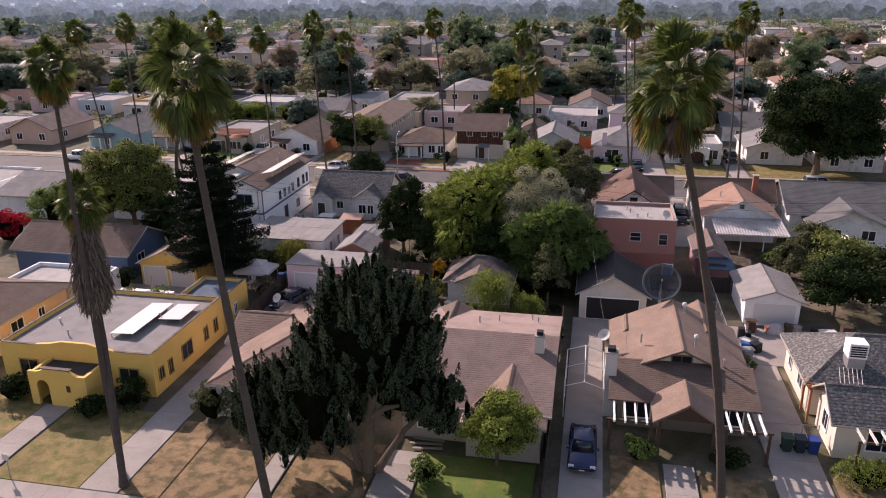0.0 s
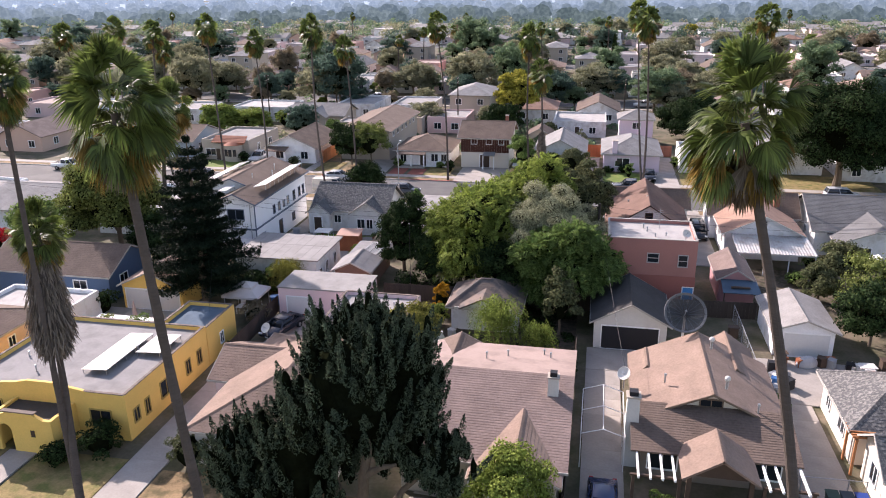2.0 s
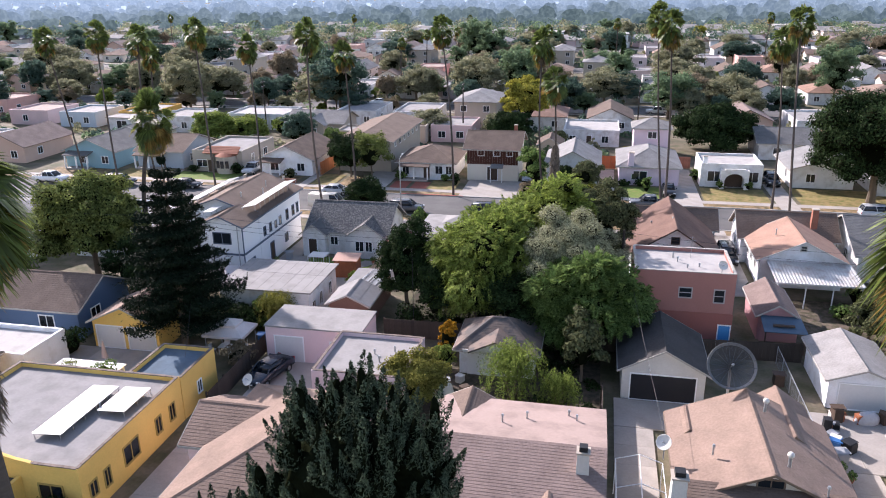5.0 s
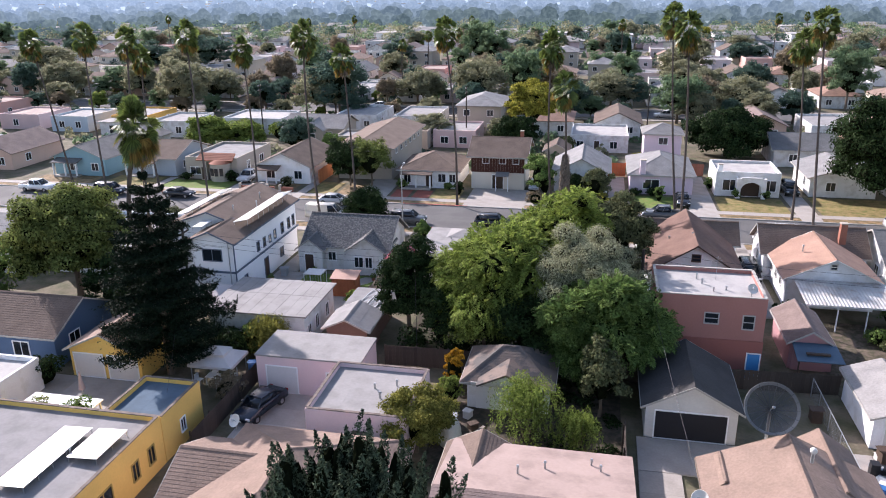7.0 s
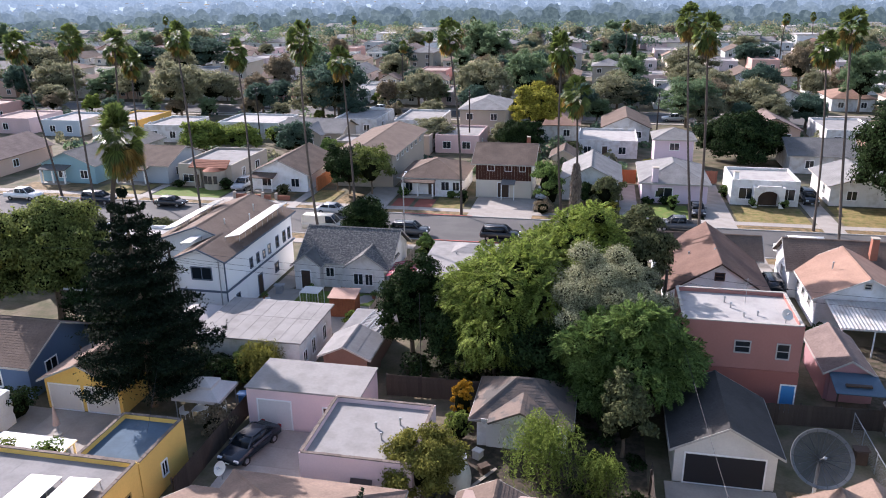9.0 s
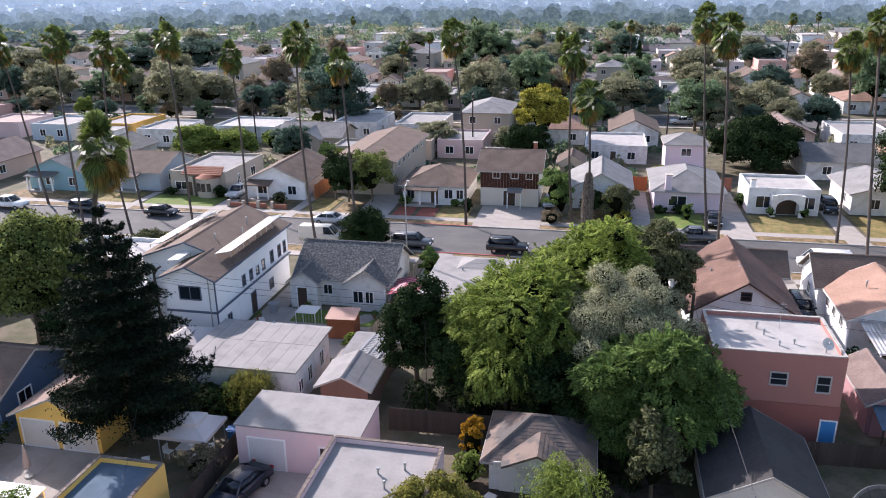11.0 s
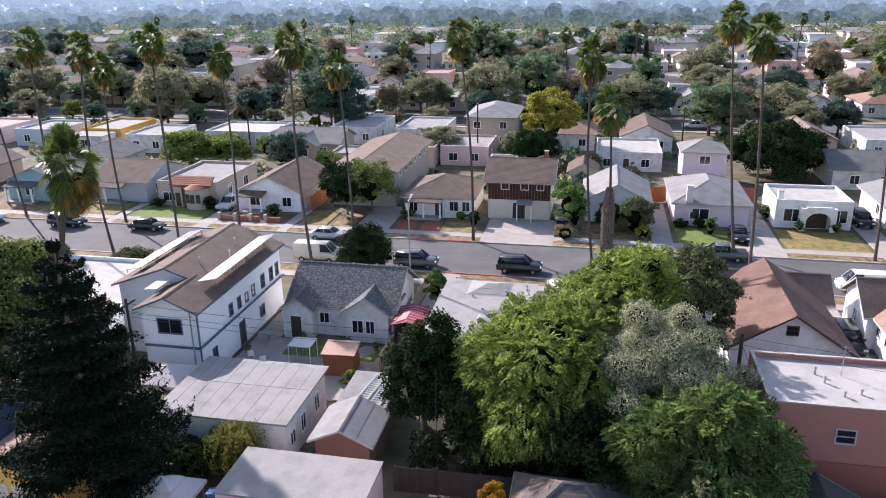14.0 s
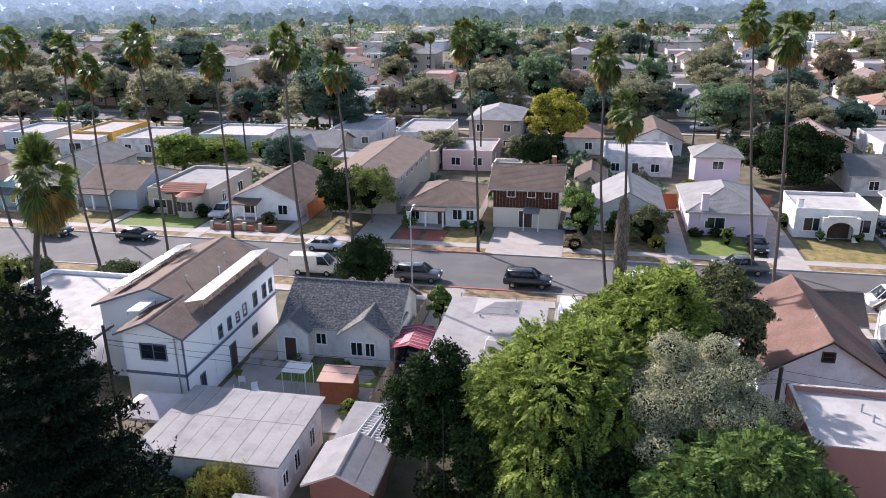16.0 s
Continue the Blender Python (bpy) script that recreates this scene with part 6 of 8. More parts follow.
def car(kind, colour, label, x, y, turn, glazed=True):
    """A parked car; it faces +y before it is turned."""
    key = (kind, colour)
    if key in garage_stock:
        return tagged(copy_thing(garage_stock[key], pose(x, y, 0.03, 0, 0, turn)), label)
    sh, body = SHAPES[kind], CAR_PAINT[colour]
    hw = sh["w"] / 2
    ob = base("car" if kind != "pickup" else "pickup_truck", label, "car", (x, y, 0.03), turn, "parked cars")
    shell = part("body", hull_mesh(sh), body, ob)
    bmesh_ed = bmesh.new()
    bmesh_ed.from_mesh(shell.data)
    bmesh.ops.bevel(bmesh_ed, geom=list(bmesh_ed.edges), offset=0.05, segments=2, affect="EDGES", clamp_overlap=True)
    bmesh.ops.recalc_face_normals(bmesh_ed, faces=bmesh_ed.faces)
    for f in bmesh_ed.faces:
        f.smooth = True
    bmesh_ed.to_mesh(shell.data)
    bmesh_ed.free()
    lo, hi, z0, z1 = sh["cab"]
    part("glasshouse", rounded(frustum(lo, hi, hw * 0.88, hw * 0.72, z0, z1), 0.09), GLASS, ob, "dark car windows")
    part("roof", rounded(frustum((hi[0] - 0.06, hi[1] + 0.08), (hi[0] + 0.12, hi[1] - 0.12), hw * 0.76, hw * 0.6, z1 - 0.03, z1 + 0.06), 0.04), body, ob)
    for sx in (-1, 1):
        for p, q in (((lo[0], hi[0])), ((lo[1], hi[1])), ((sum(lo) / 2, sum(hi) / 2))):
            part("pillar", tube(bmesh.new(), (sx * hw * 0.885, p, z0), (sx * hw * 0.725, q, z1), 0.045, 0.04, 6), body, ob)
    if kind == "pickup":
        part("cargo_bed", boxes((-hw * 0.8, hw * 0.8, -2.6, -1.05, 1.1, 1.135)), TYRE, ob, "black bed liner")
    if kind == "van":
        part("side_panel", frustum((lo[0] - 0.01, 0.6), (hi[0] - 0.01, 0.5), hw * 0.9, hw * 0.74, z0 + 0.02, z1 - 0.02), body, ob)
    half = sh["l"] / 2
    for sx in (-1, 1):
        for yy in (half * 0.63, -half * 0.6):
            wheel = part("wheel", tube(bmesh.new(), (sx * (hw - 0.2), yy, 0.33), (sx * (hw + 0.01), yy, 0.33), 0.34, 0.34, 14), TYRE, ob)
            part("rim", tube(bmesh.new(), (sx * (hw - 0.02), yy, 0.33), (sx * (hw + 0.025), yy, 0.33), 0.2, 0.18, 10), RIM, wheel)
        zf = sh["hull"][-2][2] - 0.16
        part("headlight", boxes((sx * hw * 0.74 - 0.17, sx * hw * 0.74 + 0.17, half * 0.93, half * 0.985, zf - 0.08, zf + 0.07)), LAMP, ob)
        part("tail_light", boxes((sx * hw * 0.78 - 0.12, sx * hw * 0.78 + 0.12, -half * 1.0, -half * 0.95, 0.72, 0.92)), TAIL, ob)
        part("mirror", boxes((sx * (hw + 0.06) - 0.08, sx * (hw + 0.06) + 0.08, lo[1] - 0.45, lo[1] - 0.3, z0, z0 + 0.14)), body, ob)
    part("grille", boxes((-0.45, 0.45, half * 0.97, half * 0.995, 0.5, 0.66)), TYRE, ob)
    part("number_plate", boxes((-0.16, 0.16, half * 0.99, half * 1.004, 0.40, 0.48)), WHITE, ob)
    garage_stock[key] = ob
    return ob


car("sedan", "blue", "dark blue sedan parked on a concrete driveway", 0.45, 42.7, 180)
car("sedan", "navy", "dark blue-grey hatchback parked in a rear yard", -27.6, 62.4, 166)
car("suv", "black", "black estate car parked along the kerb", -17.1, 109.1, 270)
car("suv", "grey", "dark grey off-roader parked along the kerb", -28.3, 108.9, 270)
car("van", "beige", "beige camper van parked along the kerb", -39.6, 109.0, 270)
car("sedan", "silver", "silver sedan parked by the far kerb", -41.0, 116.3, 270)
car("sedan", "black", "black sedan parked by the far kerb", -65.2, 116.2, 270)
car("suv", "navy", "dark blue off-roader parked by the far kerb", -76.5, 116.0, 270)
car("pickup", "white", "white pickup truck parked by the far kerb", -89.0, 116.0, 270)
car("pickup", "grey", "dark grey pickup truck parked by the far kerb", 4.2, 116.4, 90)
car("sedan", "black", "black sedan parked on a wide driveway", 7.3, 124.2, 180)
car("sedan", "silver", "silver sedan parked beside a brown house", -13.6, 129.2, 180)
car("pickup", "silver", "pale old pickup truck parked on a driveway", -59.2, 127.2, 180)
car("van", "white", "white van parked on a driveway", -12.7, 99.5, 180)
car("van", "white", "white van parked along the kerb", -5.6, 108.9, 270)
car("suv", "black", "black off-roader parked beside a red-roofed house", 11.5, 96.2, 180)
car("van", "white", "white van parked near an orange-roofed house", 16.6, 109.0, 90)
car("suv", "black", "black off-roader parked on a side driveway", 22.9, 132.2, 180)
car("suv", "silver", "silver car parked in the shade of a ficus", 33.0, 116.2, 270)
car("van", "navy", "dark blue van under a red canopy", -24.2, 91.4, 180)
for k, (cx, cyy, kind, colour) in enumerate(((-60, 204, "sedan", "white"), (-20, 197, "suv", "black"), (-90, 204, "sedan", "silver"), (-12, 204.5, "sedan", "grey"), (10, 197, "pickup", "white"), (-33.5, 245, "sedan", "silver"),
                                             (-29.5, 262, "suv", "black"), (-33.5, 280, "sedan", "white"), (-29.5, 300, "sedan", "black"), (-46, 197, "sedan", "black"))):
    car(kind, colour, "parked car on a far street", cx, cyy, 0 if abs(cx + 31.5) < 3 else 90)

# ---- fences and walls ----
FENCE_WOOD = mat("weathered_fence_wood", (0.065, 0.052, 0.043), 0.9, 0.25, 0.8, 6, 0.3, each=0.2)
PALE_WOOD = mat("grey_fence_wood", (0.30, 0.26, 0.22), 0.9, 0.22, 0.8, 6, 0.3, each=0.2)
WIRE = mat("fence_wire", (0.30, 0.31, 0.31), 0.5, 0.1, metal=0.6)


def fence(label, a, b, h, material, gap=0.0, board=0.3):
    """Upright boards on rails and posts between two ground points."""
    a, b = Vector((*a, 0)), Vector((*b, 0))
    d = b - a
    ob = base("fence", label, "fence", tuple(a), math.degrees(math.atan2(d.y, d.x)))
    n = max(1, int(d.length / board))
    me = None
    for k in range(n):
        if me is None:
            o = part("board", boxes((0, d.length / n - 0.012 - gap, -0.012, 0.012, 0.06, h)), material, ob)
            me = o.data
        else:
            o = new("board", me)
            o.parent = ob
        o.location = (k * d.length / n, 0, 0.03 * noise.noise((a.x + k * 0.7, a.y, 0)))
    for z in (0.35, h - 0.3):
        part("rail", boxes((0, d.length, 0.013, 0.06, z - 0.04, z + 0.04)), material, ob)
    for k in range(int(d.length / 2.6) + 1):
        part("post", boxes((k * 2.6 - 0.05, k * 2.6 + 0.05, 0.061, 0.15, 0, h + 0.05)), material, ob)
    return ob


def mesh_fence(label, a, b, h=1.5, step=0.22):
    """A wire fence: steel posts, top rail and a slanting net of wires."""
    a, b = Vector((*a, 0)), Vector((*b, 0))
    d = b - a
    ob = base("wire_fence", label, "fence", tuple(a), math.degrees(math.atan2(d.y, d.x)))
    n = int(d.length / 2.6) + 1
    for k in range(n + 1):
        x = min(d.length, k * 2.6)
        part("post", tube(bmesh.new(), (x, 0, 0), (x, 0, h + 0.05), 0.035, 0.035, 6), METAL, ob)
    part("top_rail", tube(bmesh.new(), (0, 0, h), (d.length, 0, h), 0.025, 0.025, 6), METAL, ob)
    net = bmesh.new()
    m = int((d.length + h) / step)
    for k in range(m):
        x = k * step - h
        for s in (1, -1):
            p, q = (x, 0.05), (x + h, h)
            lo, hi = max(0, -x), min(h, d.length - x)
            if hi - lo < 0.1:
                continue
            u, v = (x + lo, lo), (x + hi, hi)
            if s < 0:
                u, v = (d.length - u[0], u[1]), (d.length - v[0], v[1])
            tube(net, (u[0], 0, u[1]), (v[0], 0, v[1]), 0.004, 0.004, 3, False)
    tagged(part("net", net, WIRE, ob), kind="stuff")
    return ob


fence("dark wooden fence beside a driveway", (-1.75, 34.0), (-1.75, 63.5), 1.75, FENCE_WOOD)
fence("dark wooden fence behind a yellow house", (-29.7, 56.6), (-29.7, 66.5), 1.7, FENCE_WOOD)
fence("weathered fence along a rear boundary", (-20.6, 71.0), (0.2, 71.6), 1.8, FENCE_WOOD)
fence("grey wooden fence between bungalows", (-25.6, 80.8), (-25.6, 103.0), 1.6, PALE_WOOD)
fence("wooden fence behind garages", (-46.5, 71.0), (-29.5, 71.2), 1.7, FENCE_WOOD)
fence("orange-stained wooden fence beside a house", (-47.2, 127.0), (-47.2, 141.0), 2.2, mat("orange_fence_stain", (0.50, 0.20, 0.09), 0.8, 0.15, each=0.1))
fence("orange-stained wooden gate across a driveway", (-2.9, 139.0), (-0.2, 139.0), 2.2, mat("orange_gate_stain", (0.52, 0.15, 0.06), 0.8, 0.15, each=0.1))
fence("red-brown wooden gate across a driveway", (8.4, 141.0), (11.9, 141.0), 2.0, BRICK)
fence("grey wooden fence behind a satellite dish", (6.0, 72.0), (14.0, 72.4), 1.7, FENCE_WOOD)
mesh_fence("wire fence beside a craftsman bungalow", (12.0, 46.5), (12.0, 72.0))
mesh_fence("wire fence and gate across a driveway", (12.0, 46.5), (15.6, 46.6))
mesh_fence("low white wire fence before a green lawn", (-10.4, 33.9), (-1.9, 33.9), 1.0)
mesh_fence("wire fence along the street", (-22.8, 103.4), (-14.0, 103.4), 1.2)


def low_wall(label, x0, x1, y, h=0.7):
    ob = base("garden_wall", label, "wall", (x0, y, 0))
    part("wall", boxes((0, x1 - x0, -0.1, 0.1, 0, h)), BRICK, ob)
    for k in range(int((x1 - x0) / 2.2) + 1):
        part("pier", boxes((k * 2.2 - 0.2, k * 2.2 + 0.2, -0.2, 0.2, 0, h + 0.35)), TAUPE, ob)
    return ob


low_wall("low brick garden wall with piers", -58.0, -52.4, 121.6)
low_wall("low brick garden wall with piers", -51.5, -49.4, 121.6)

# ---- yellow house: stepped parapet, porch and roof panels ----
yp = base("porch", "yellow stucco entry porch with an arched doorway", "porch", (-37.2, 43.1, 0))
bm = bmesh.new()
W2, H2 = 2.35, 2.9
pts = [(-W2, 0), (-1.75, 0)] + [(-1.25 - 0.5 * math.cos(math.pi * k / 8), 1.55 + 0.55 * math.sin(math.pi * k / 8)) for k in range(9)] + [(-0.75, 0), (W2, 0), (W2, 2.6), (1.7, 2.6), (1.4, 2.75), (0.9, H2 + 0.1), (-0.4, H2 + 0.2), (-1.2, H2), (-1.6, 2.75), (-W2, 2.75)]
fr, bk = [bm.verts.new((x, -1.2, z)) for x, z in pts], [bm.verts.new((x, -0.95, z)) for x, z in pts]
bm.faces.new(fr)
bm.faces.new(bk[::-1])
for i in range(len(pts)):
    j = (i + 1) % len(pts)
    bm.faces.new((fr[i], bk[i], bk[j], fr[j]))
part("front_wall", bm, YELLOW, yp)
for x in (-W2, W2 - 0.25):
    part("side_wall", boxes((x, x + 0.25, -0.95, 1.28, 0, 2.6)), YELLOW, yp)
part("porch_roof", boxes((-W2 + 0.25, W2 - 0.25, -0.95, 1.28, 2.3, 2.4)), mat("dark_porch_roof", (0.06, 0.055, 0.05), 0.9, 0.2), yp, "dark sunken porch roof")
part("coping", boxes((-1.3, 1.2, -1.24, -0.9, 3.02, 3.1)), COPING, yp)
part("niche", boxes((0.7, 1.0, -1.23, -1.19, 1.3, 1.8)), DARKWOOD, yp)
bm = bmesh.new()
pts = [(-4.2, 3.4), (4.2, 3.4), (3.6, 3.5), (3.0, 3.62), (2.2, 3.72), (1.2, 3.95), (-1.0, 3.95), (-2.0, 3.72), (-3.0, 3.62), (-3.6, 3.5)]
fr, bk = [bm.verts.new((x, -5.51, z)) for x, z in pts], [bm.verts.new((x, -5.28, z)) for x, z in pts]
bm.faces.new(fr)
bm.faces.new(bk[::-1])
for i in range(len(pts)):
    j = (i + 1) % len(pts)
    bm.faces.new((fr[i], bk[i], bk[j], fr[j]))
part("curved_parapet", bm, YELLOW, yel)
vents(yel, ((-2.3, -3.0, 3.2, 0.4), (3.3, 1.0, 3.2, 0.5), (-4.5, -1.0, 3.2, 0.3)))


def panel_rack(label, x0, x1, y0, y1, z, tilt=0.25, mat_p=None, name="roof_panel"):
    """A pale panel tilted up on a frame."""
    ob = base(name, label, "panel", (x0, y0, z))
    bm = bmesh.new()
    slab(bm, [(0, 0, 0.32), (x1 - x0, 0, 0.32 + tilt), (x1 - x0, y1 - y0, 0.32 + tilt), (0, y1 - y0, 0.32)], 0.05)
    part("panel", bm, mat_p or PANEL, ob)
    n = max(2, int((y1 - y0) / 1.2))
    for k in range(n + 1):
        yy = 0.05 + (y1 - y0 - 0.1) * k / n
        part("strut", tube(bmesh.new(), (x1 - x0 - 0.08, yy, -0.02), (x1 - x0 - 0.08, yy, 0.28 + tilt), 0.025, 0.025, 6), METAL, ob)
        part("strut", tube(bmesh.new(), (0.08, yy, -0.02), (0.08, yy, 0.29), 0.025, 0.025, 6), METAL, ob)
    return ob


PANEL = mat("white_solar_heater_panel", (0.60, 0.595, 0.585), 0.3, 0.04)
panel_rack("long white solar panel on a flat roof", -36.2, -34.2, 47.2, 53.2, 3.22, 0.12)
panel_rack("short white solar panel on a flat roof", -33.9, -31.9, 50.3, 53.4, 3.22, 0.12)
panel_rack("long pale solar panel propped on a shingled roof", -39.9, -38.3, 84.3, 95.6, 6.85, 0.35)
panel_rack("pale solar panel lying on a shingled roof", -43.4, -42.3, 82.4, 84.6, 6.7, 0.12)
for k in range(4):
    panel_rack("pale solar panel lying on a shingled roof", -47.3, -45.9, 86.0 + 2.6 * k, 88.4 + 2.6 * k, 6.75, 0.3)

# grey-blue trim and downpipe on the two-storey house
TRIM_BLUE = mat("blue_grey_trim", (0.12, 0.15, 0.20), 0.7, 0.1)
tw = base("house_trim", "blue-grey trim band and downpipe on white walls", "trim")
tagged(tw, kind="structure")
part("band", boxes((-38.39, -38.33, 80.95, 96.85, 2.95, 3.15)), TRIM_BLUE, tw)
part("band", boxes((-43.05, -38.33, 80.93, 80.99, 2.95, 3.15)), TRIM_BLUE, tw)
part("corner_board", boxes((-38.42, -38.33, 80.93, 81.05, 0.2, 6.1)), TRIM_BLUE, tw)
part("downpipe", tube(bmesh.new(), (-38.9, 80.9, 0), (-38.9, 80.9, 6.1), 0.05, 0.05, 8), METAL, tw)

# ---- chimneys, coolers, dishes, masts ----


def chimney(label, x, y, z0, z1, w, material, hood=True):
    ob = base("chimney", label, "chimney", (x, y, z0))
    part("shaft", frustum((-w / 2, w / 2), (-w * 0.42, w * 0.42), w / 2, w * 0.42, -0.6, z1 - z0), material, ob)
    part("cap", boxes((-w * 0.5, w * 0.5, -w * 0.5, w * 0.5, z1 - z0, z1 - z0 + 0.1)), TAUPE, ob)
    if hood:
        part("hood", boxes((-w * 0.3, w * 0.3, -w * 0.3, w * 0.3, z1 - z0 + 0.1, z1 - z0 + 0.38)), BLACKMETAL, ob)
    return ob


chimney("white plastered chimney on a shingled roof", -2.9, 48.6, 3.9, 5.5, 0.75, OFFWHITE)
chimney("pale plastered chimney beside a craftsman roof", 2.1, 48.2, 0.6, 4.9, 0.9, OFFWHITE)
chimney("pale square chimney on a grey roof", 1.9, 128.9, 2.4, 5.0, 0.9, LILAC, False)
chimney("brick chimney on an orange-brown roof", 20.2, 97.5, 3.0, 6.0, 0.7, BRICK, False)
chimney("small chimney on a brown roof", -16.2, 133.5, 6.0, 7.9, 0.6, BRICK, False)
chimney("white chimney at the corner of a mission house", 12.8, 130.6, 3.2, 4.4, 0.7, WHITEW, False)


def turbine(x, y, z):
    ob = base("roof_turbine", "white round turbine vent on a shingled roof", "roof vent", (x, y, z))
    part("pipe", tube(bmesh.new(), (0, 0, -0.3), (0, 0, 0.3), 0.1, 0.1, 8), METAL, ob)
    bm = bmesh.new()
    bmesh.ops.create_uvsphere(bm, u_segments=12, v_segments=8, radius=0.19, matrix=Matrix.Translation((0, 0, 0.42)))
    part("head", bm, OFFWHITE, ob)
    return ob


turbine(7.9, 50.3, 5.1)
turbine(7.6, 55.6, 5.25)


def dish(label, at, r, face, material, mast_to, ribs=0, depth=0.16):
    """A satellite dish on a mast: bowl, ribs, feed arm."""
    ob = base("satellite_dish", label, "satellite dish", (at[0], at[1], mast_to))
    q = Vector(face).normalized().to_track_quat("Z", "Y").to_matrix().to_4x4()
    m = Matrix.Translation((0, 0, at[2] - mast_to)) @ q
    part("mast", tube(bmesh.new(), (0, 0, 0), (0, 0, at[2] - mast_to), r * 0.05 + 0.02, r * 0.05 + 0.02, 8), METAL, ob)
    bm = bmesh.new()
    rings, seg = 7, 36
    grid = [[bm.verts.new((r * i / rings * math.cos(2 * math.pi * j / seg), r * i / rings * math.sin(2 * math.pi * j / seg), depth * r * (i / rings) ** 2 * 2)) for j in range(seg)] for i in range(1, rings + 1)]
    hub = bm.verts.new((0, 0, 0))
    for j in range(seg):
        k = (j + 1) % seg
        bm.faces.new((hub, grid[0][j], grid[0][k]))
        for i in range(rings - 1):
            bm.faces.new((grid[i][j], grid[i + 1][j], grid[i + 1][k], grid[i][k]))
    bowl = part("bowl", bm, material, ob)
    bowl.matrix_basis = m
    for j in range(ribs):
        a = 2 * math.pi * j / ribs
        rib = part("rib", tube(bmesh.new(), (0, 0, 0.02), (r * math.cos(a), r * math.sin(a), depth * r * 2 + 0.02), 0.018, 0.014, 5), DISH_RIB, ob)
        rib.matrix_basis = m
    if ribs:
        band = bmesh.new()
        edge = [[band.verts.new((r * s * math.cos(2 * math.pi * j / seg), r * s * math.sin(2 * math.pi * j / seg), depth * r * s * s * 2 + 0.012)) for j in range(seg)] for s in (0.9, 1.0)]
        for j in range(seg):
            k = (j + 1) % seg
            band.faces.new((edge[0][j], edge[1][j], edge[1][k], edge[0][k]))
        part("rim_band", band, GREYBAND, ob, "dull solid band round the mesh").matrix_basis = m
    rim = bmesh.new()
    for j in range(seg):
        a, b = 2 * math.pi * j / seg, 2 * math.pi * (j + 1) / seg
        tube(rim, (r * math.cos(a), r * math.sin(a), depth * r * 2), (r * math.cos(b), r * math.sin(b), depth * r * 2), 0.015 + r * 0.01, 0.015 + r * 0.01, 6, False)
    bmesh.ops.remove_doubles(rim, verts=rim.verts, dist=0.004)
    part("rim", rim, GREYBAND if ribs else OFFWHITE, ob).matrix_basis = m
    feed = tube(bmesh.new(), (0, 0, 0.1), (0, 0, r * 0.75), 0.03, 0.03, 6)
    tube(feed, (0, 0, r * 0.7), (0, 0, r * 0.85), 0.09, 0.07, 8)
    part("feed", feed, METAL, ob).matrix_basis = m
    return ob


DISH_RIB = mat("dull_dish_rib", (0.05, 0.052, 0.055), 0.6, 0.1, metal=0.3)
GREYBAND = mat("dull_dish_band", (0.13, 0.135, 0.14), 0.6, 0.1)
MESH_DISH = mat("dark_mesh_dish", (0.075, 0.082, 0.09), 0.6, 0.15, metal=0.3, see=0.3)
dish("huge dark mesh satellite dish on a tall mast behind a bungalow", (6.1, 59.3, 5.8), 1.5, (-0.05, -0.8, 0.6), MESH_DISH, 0, 18, 0.2)
dish("small white satellite dish on a bungalow roof", (1.7, 52.6, 4.0), 0.45, (-0.4, -0.6, 0.6), OFFWHITE, 2.9)
dish("small white satellite dish on a flat roof", (7.6, 75.2, 7.0), 0.4, (0.3, -0.7, 0.6), OFFWHITE, 6.35)
dish("small white satellite dish on a pale roof", (-19.3, 84.9, 3.8), 0.4, (0.3, -0.7, 0.6), OFFWHITE, 3.05)
dish("small white satellite dish on an eave", (-25.6, 55.2, 3.9), 0.4, (-0.3, -0.7, 0.6), OFFWHITE, 3.2)

ac = base("roof_cooler", "white louvred evaporative cooler on a roof", "cooler", (18.7, 51.6, 4.2))
part("case", boxes((-0.6, 0.6, -0.6, 0.6, 0.2, 1.3)), WHITE, ac)
for k in range(5):
    part("louvre", boxes((-0.5, 0.5, -0.63, -0.6, 0.35 + 0.17 * k, 0.45 + 0.17 * k)), BLACKMETAL, ac)
part("stand", boxes((-0.55, 0.55, -0.55, 0.55, -0.6, 0.2)), METAL, ac)

for x, y, z, h in ((4.2, 77.3, 6.4, 0.35), (3.9, 78.3, 6.4, 0.4), (5.9, 76.2, 6.4, 0.25), (4.9, 75.8, 6.4, 0.25), (-19.5, 93.5, 3.1, 0.5), (-18.3, 91.0, 3.1, 0.4), (-16.8, 94.8, 3.1, 0.5), (-17.9, 60.6, 3.2, 0.4), (-18.6, 61.8, 3.2, 0.3),
                   (-17.2, 62.4, 3.2, 0.4), (-40.0, 90.0, 7.2, 0.5), (-41.5, 87.6, 7.2, 0.6), (-41.0, 93.0, 7.3, 0.5), (4.3, 52, 4.2, 0.3), (9.8, 49.6, 3.9, 0.3), (5.0, 92.0, 5.6, 0.35), (3.0, 94.0, 4.5, 0.3), (15.5, 93.0, 4.6, 0.3)):
    v = base("roof_vent", "small metal vent pipe on a roof", "roof vent", (x, y, z))
    part("pipe", tube(bmesh.new(), (0, 0, -0.25), (0, 0, h), 0.06, 0.06, 8), METAL, v)
    part("cowl", tube(bmesh.new(), (0, 0, h), (0, 0, h + 0.12), 0.11, 0.07, 8), METAL, v)

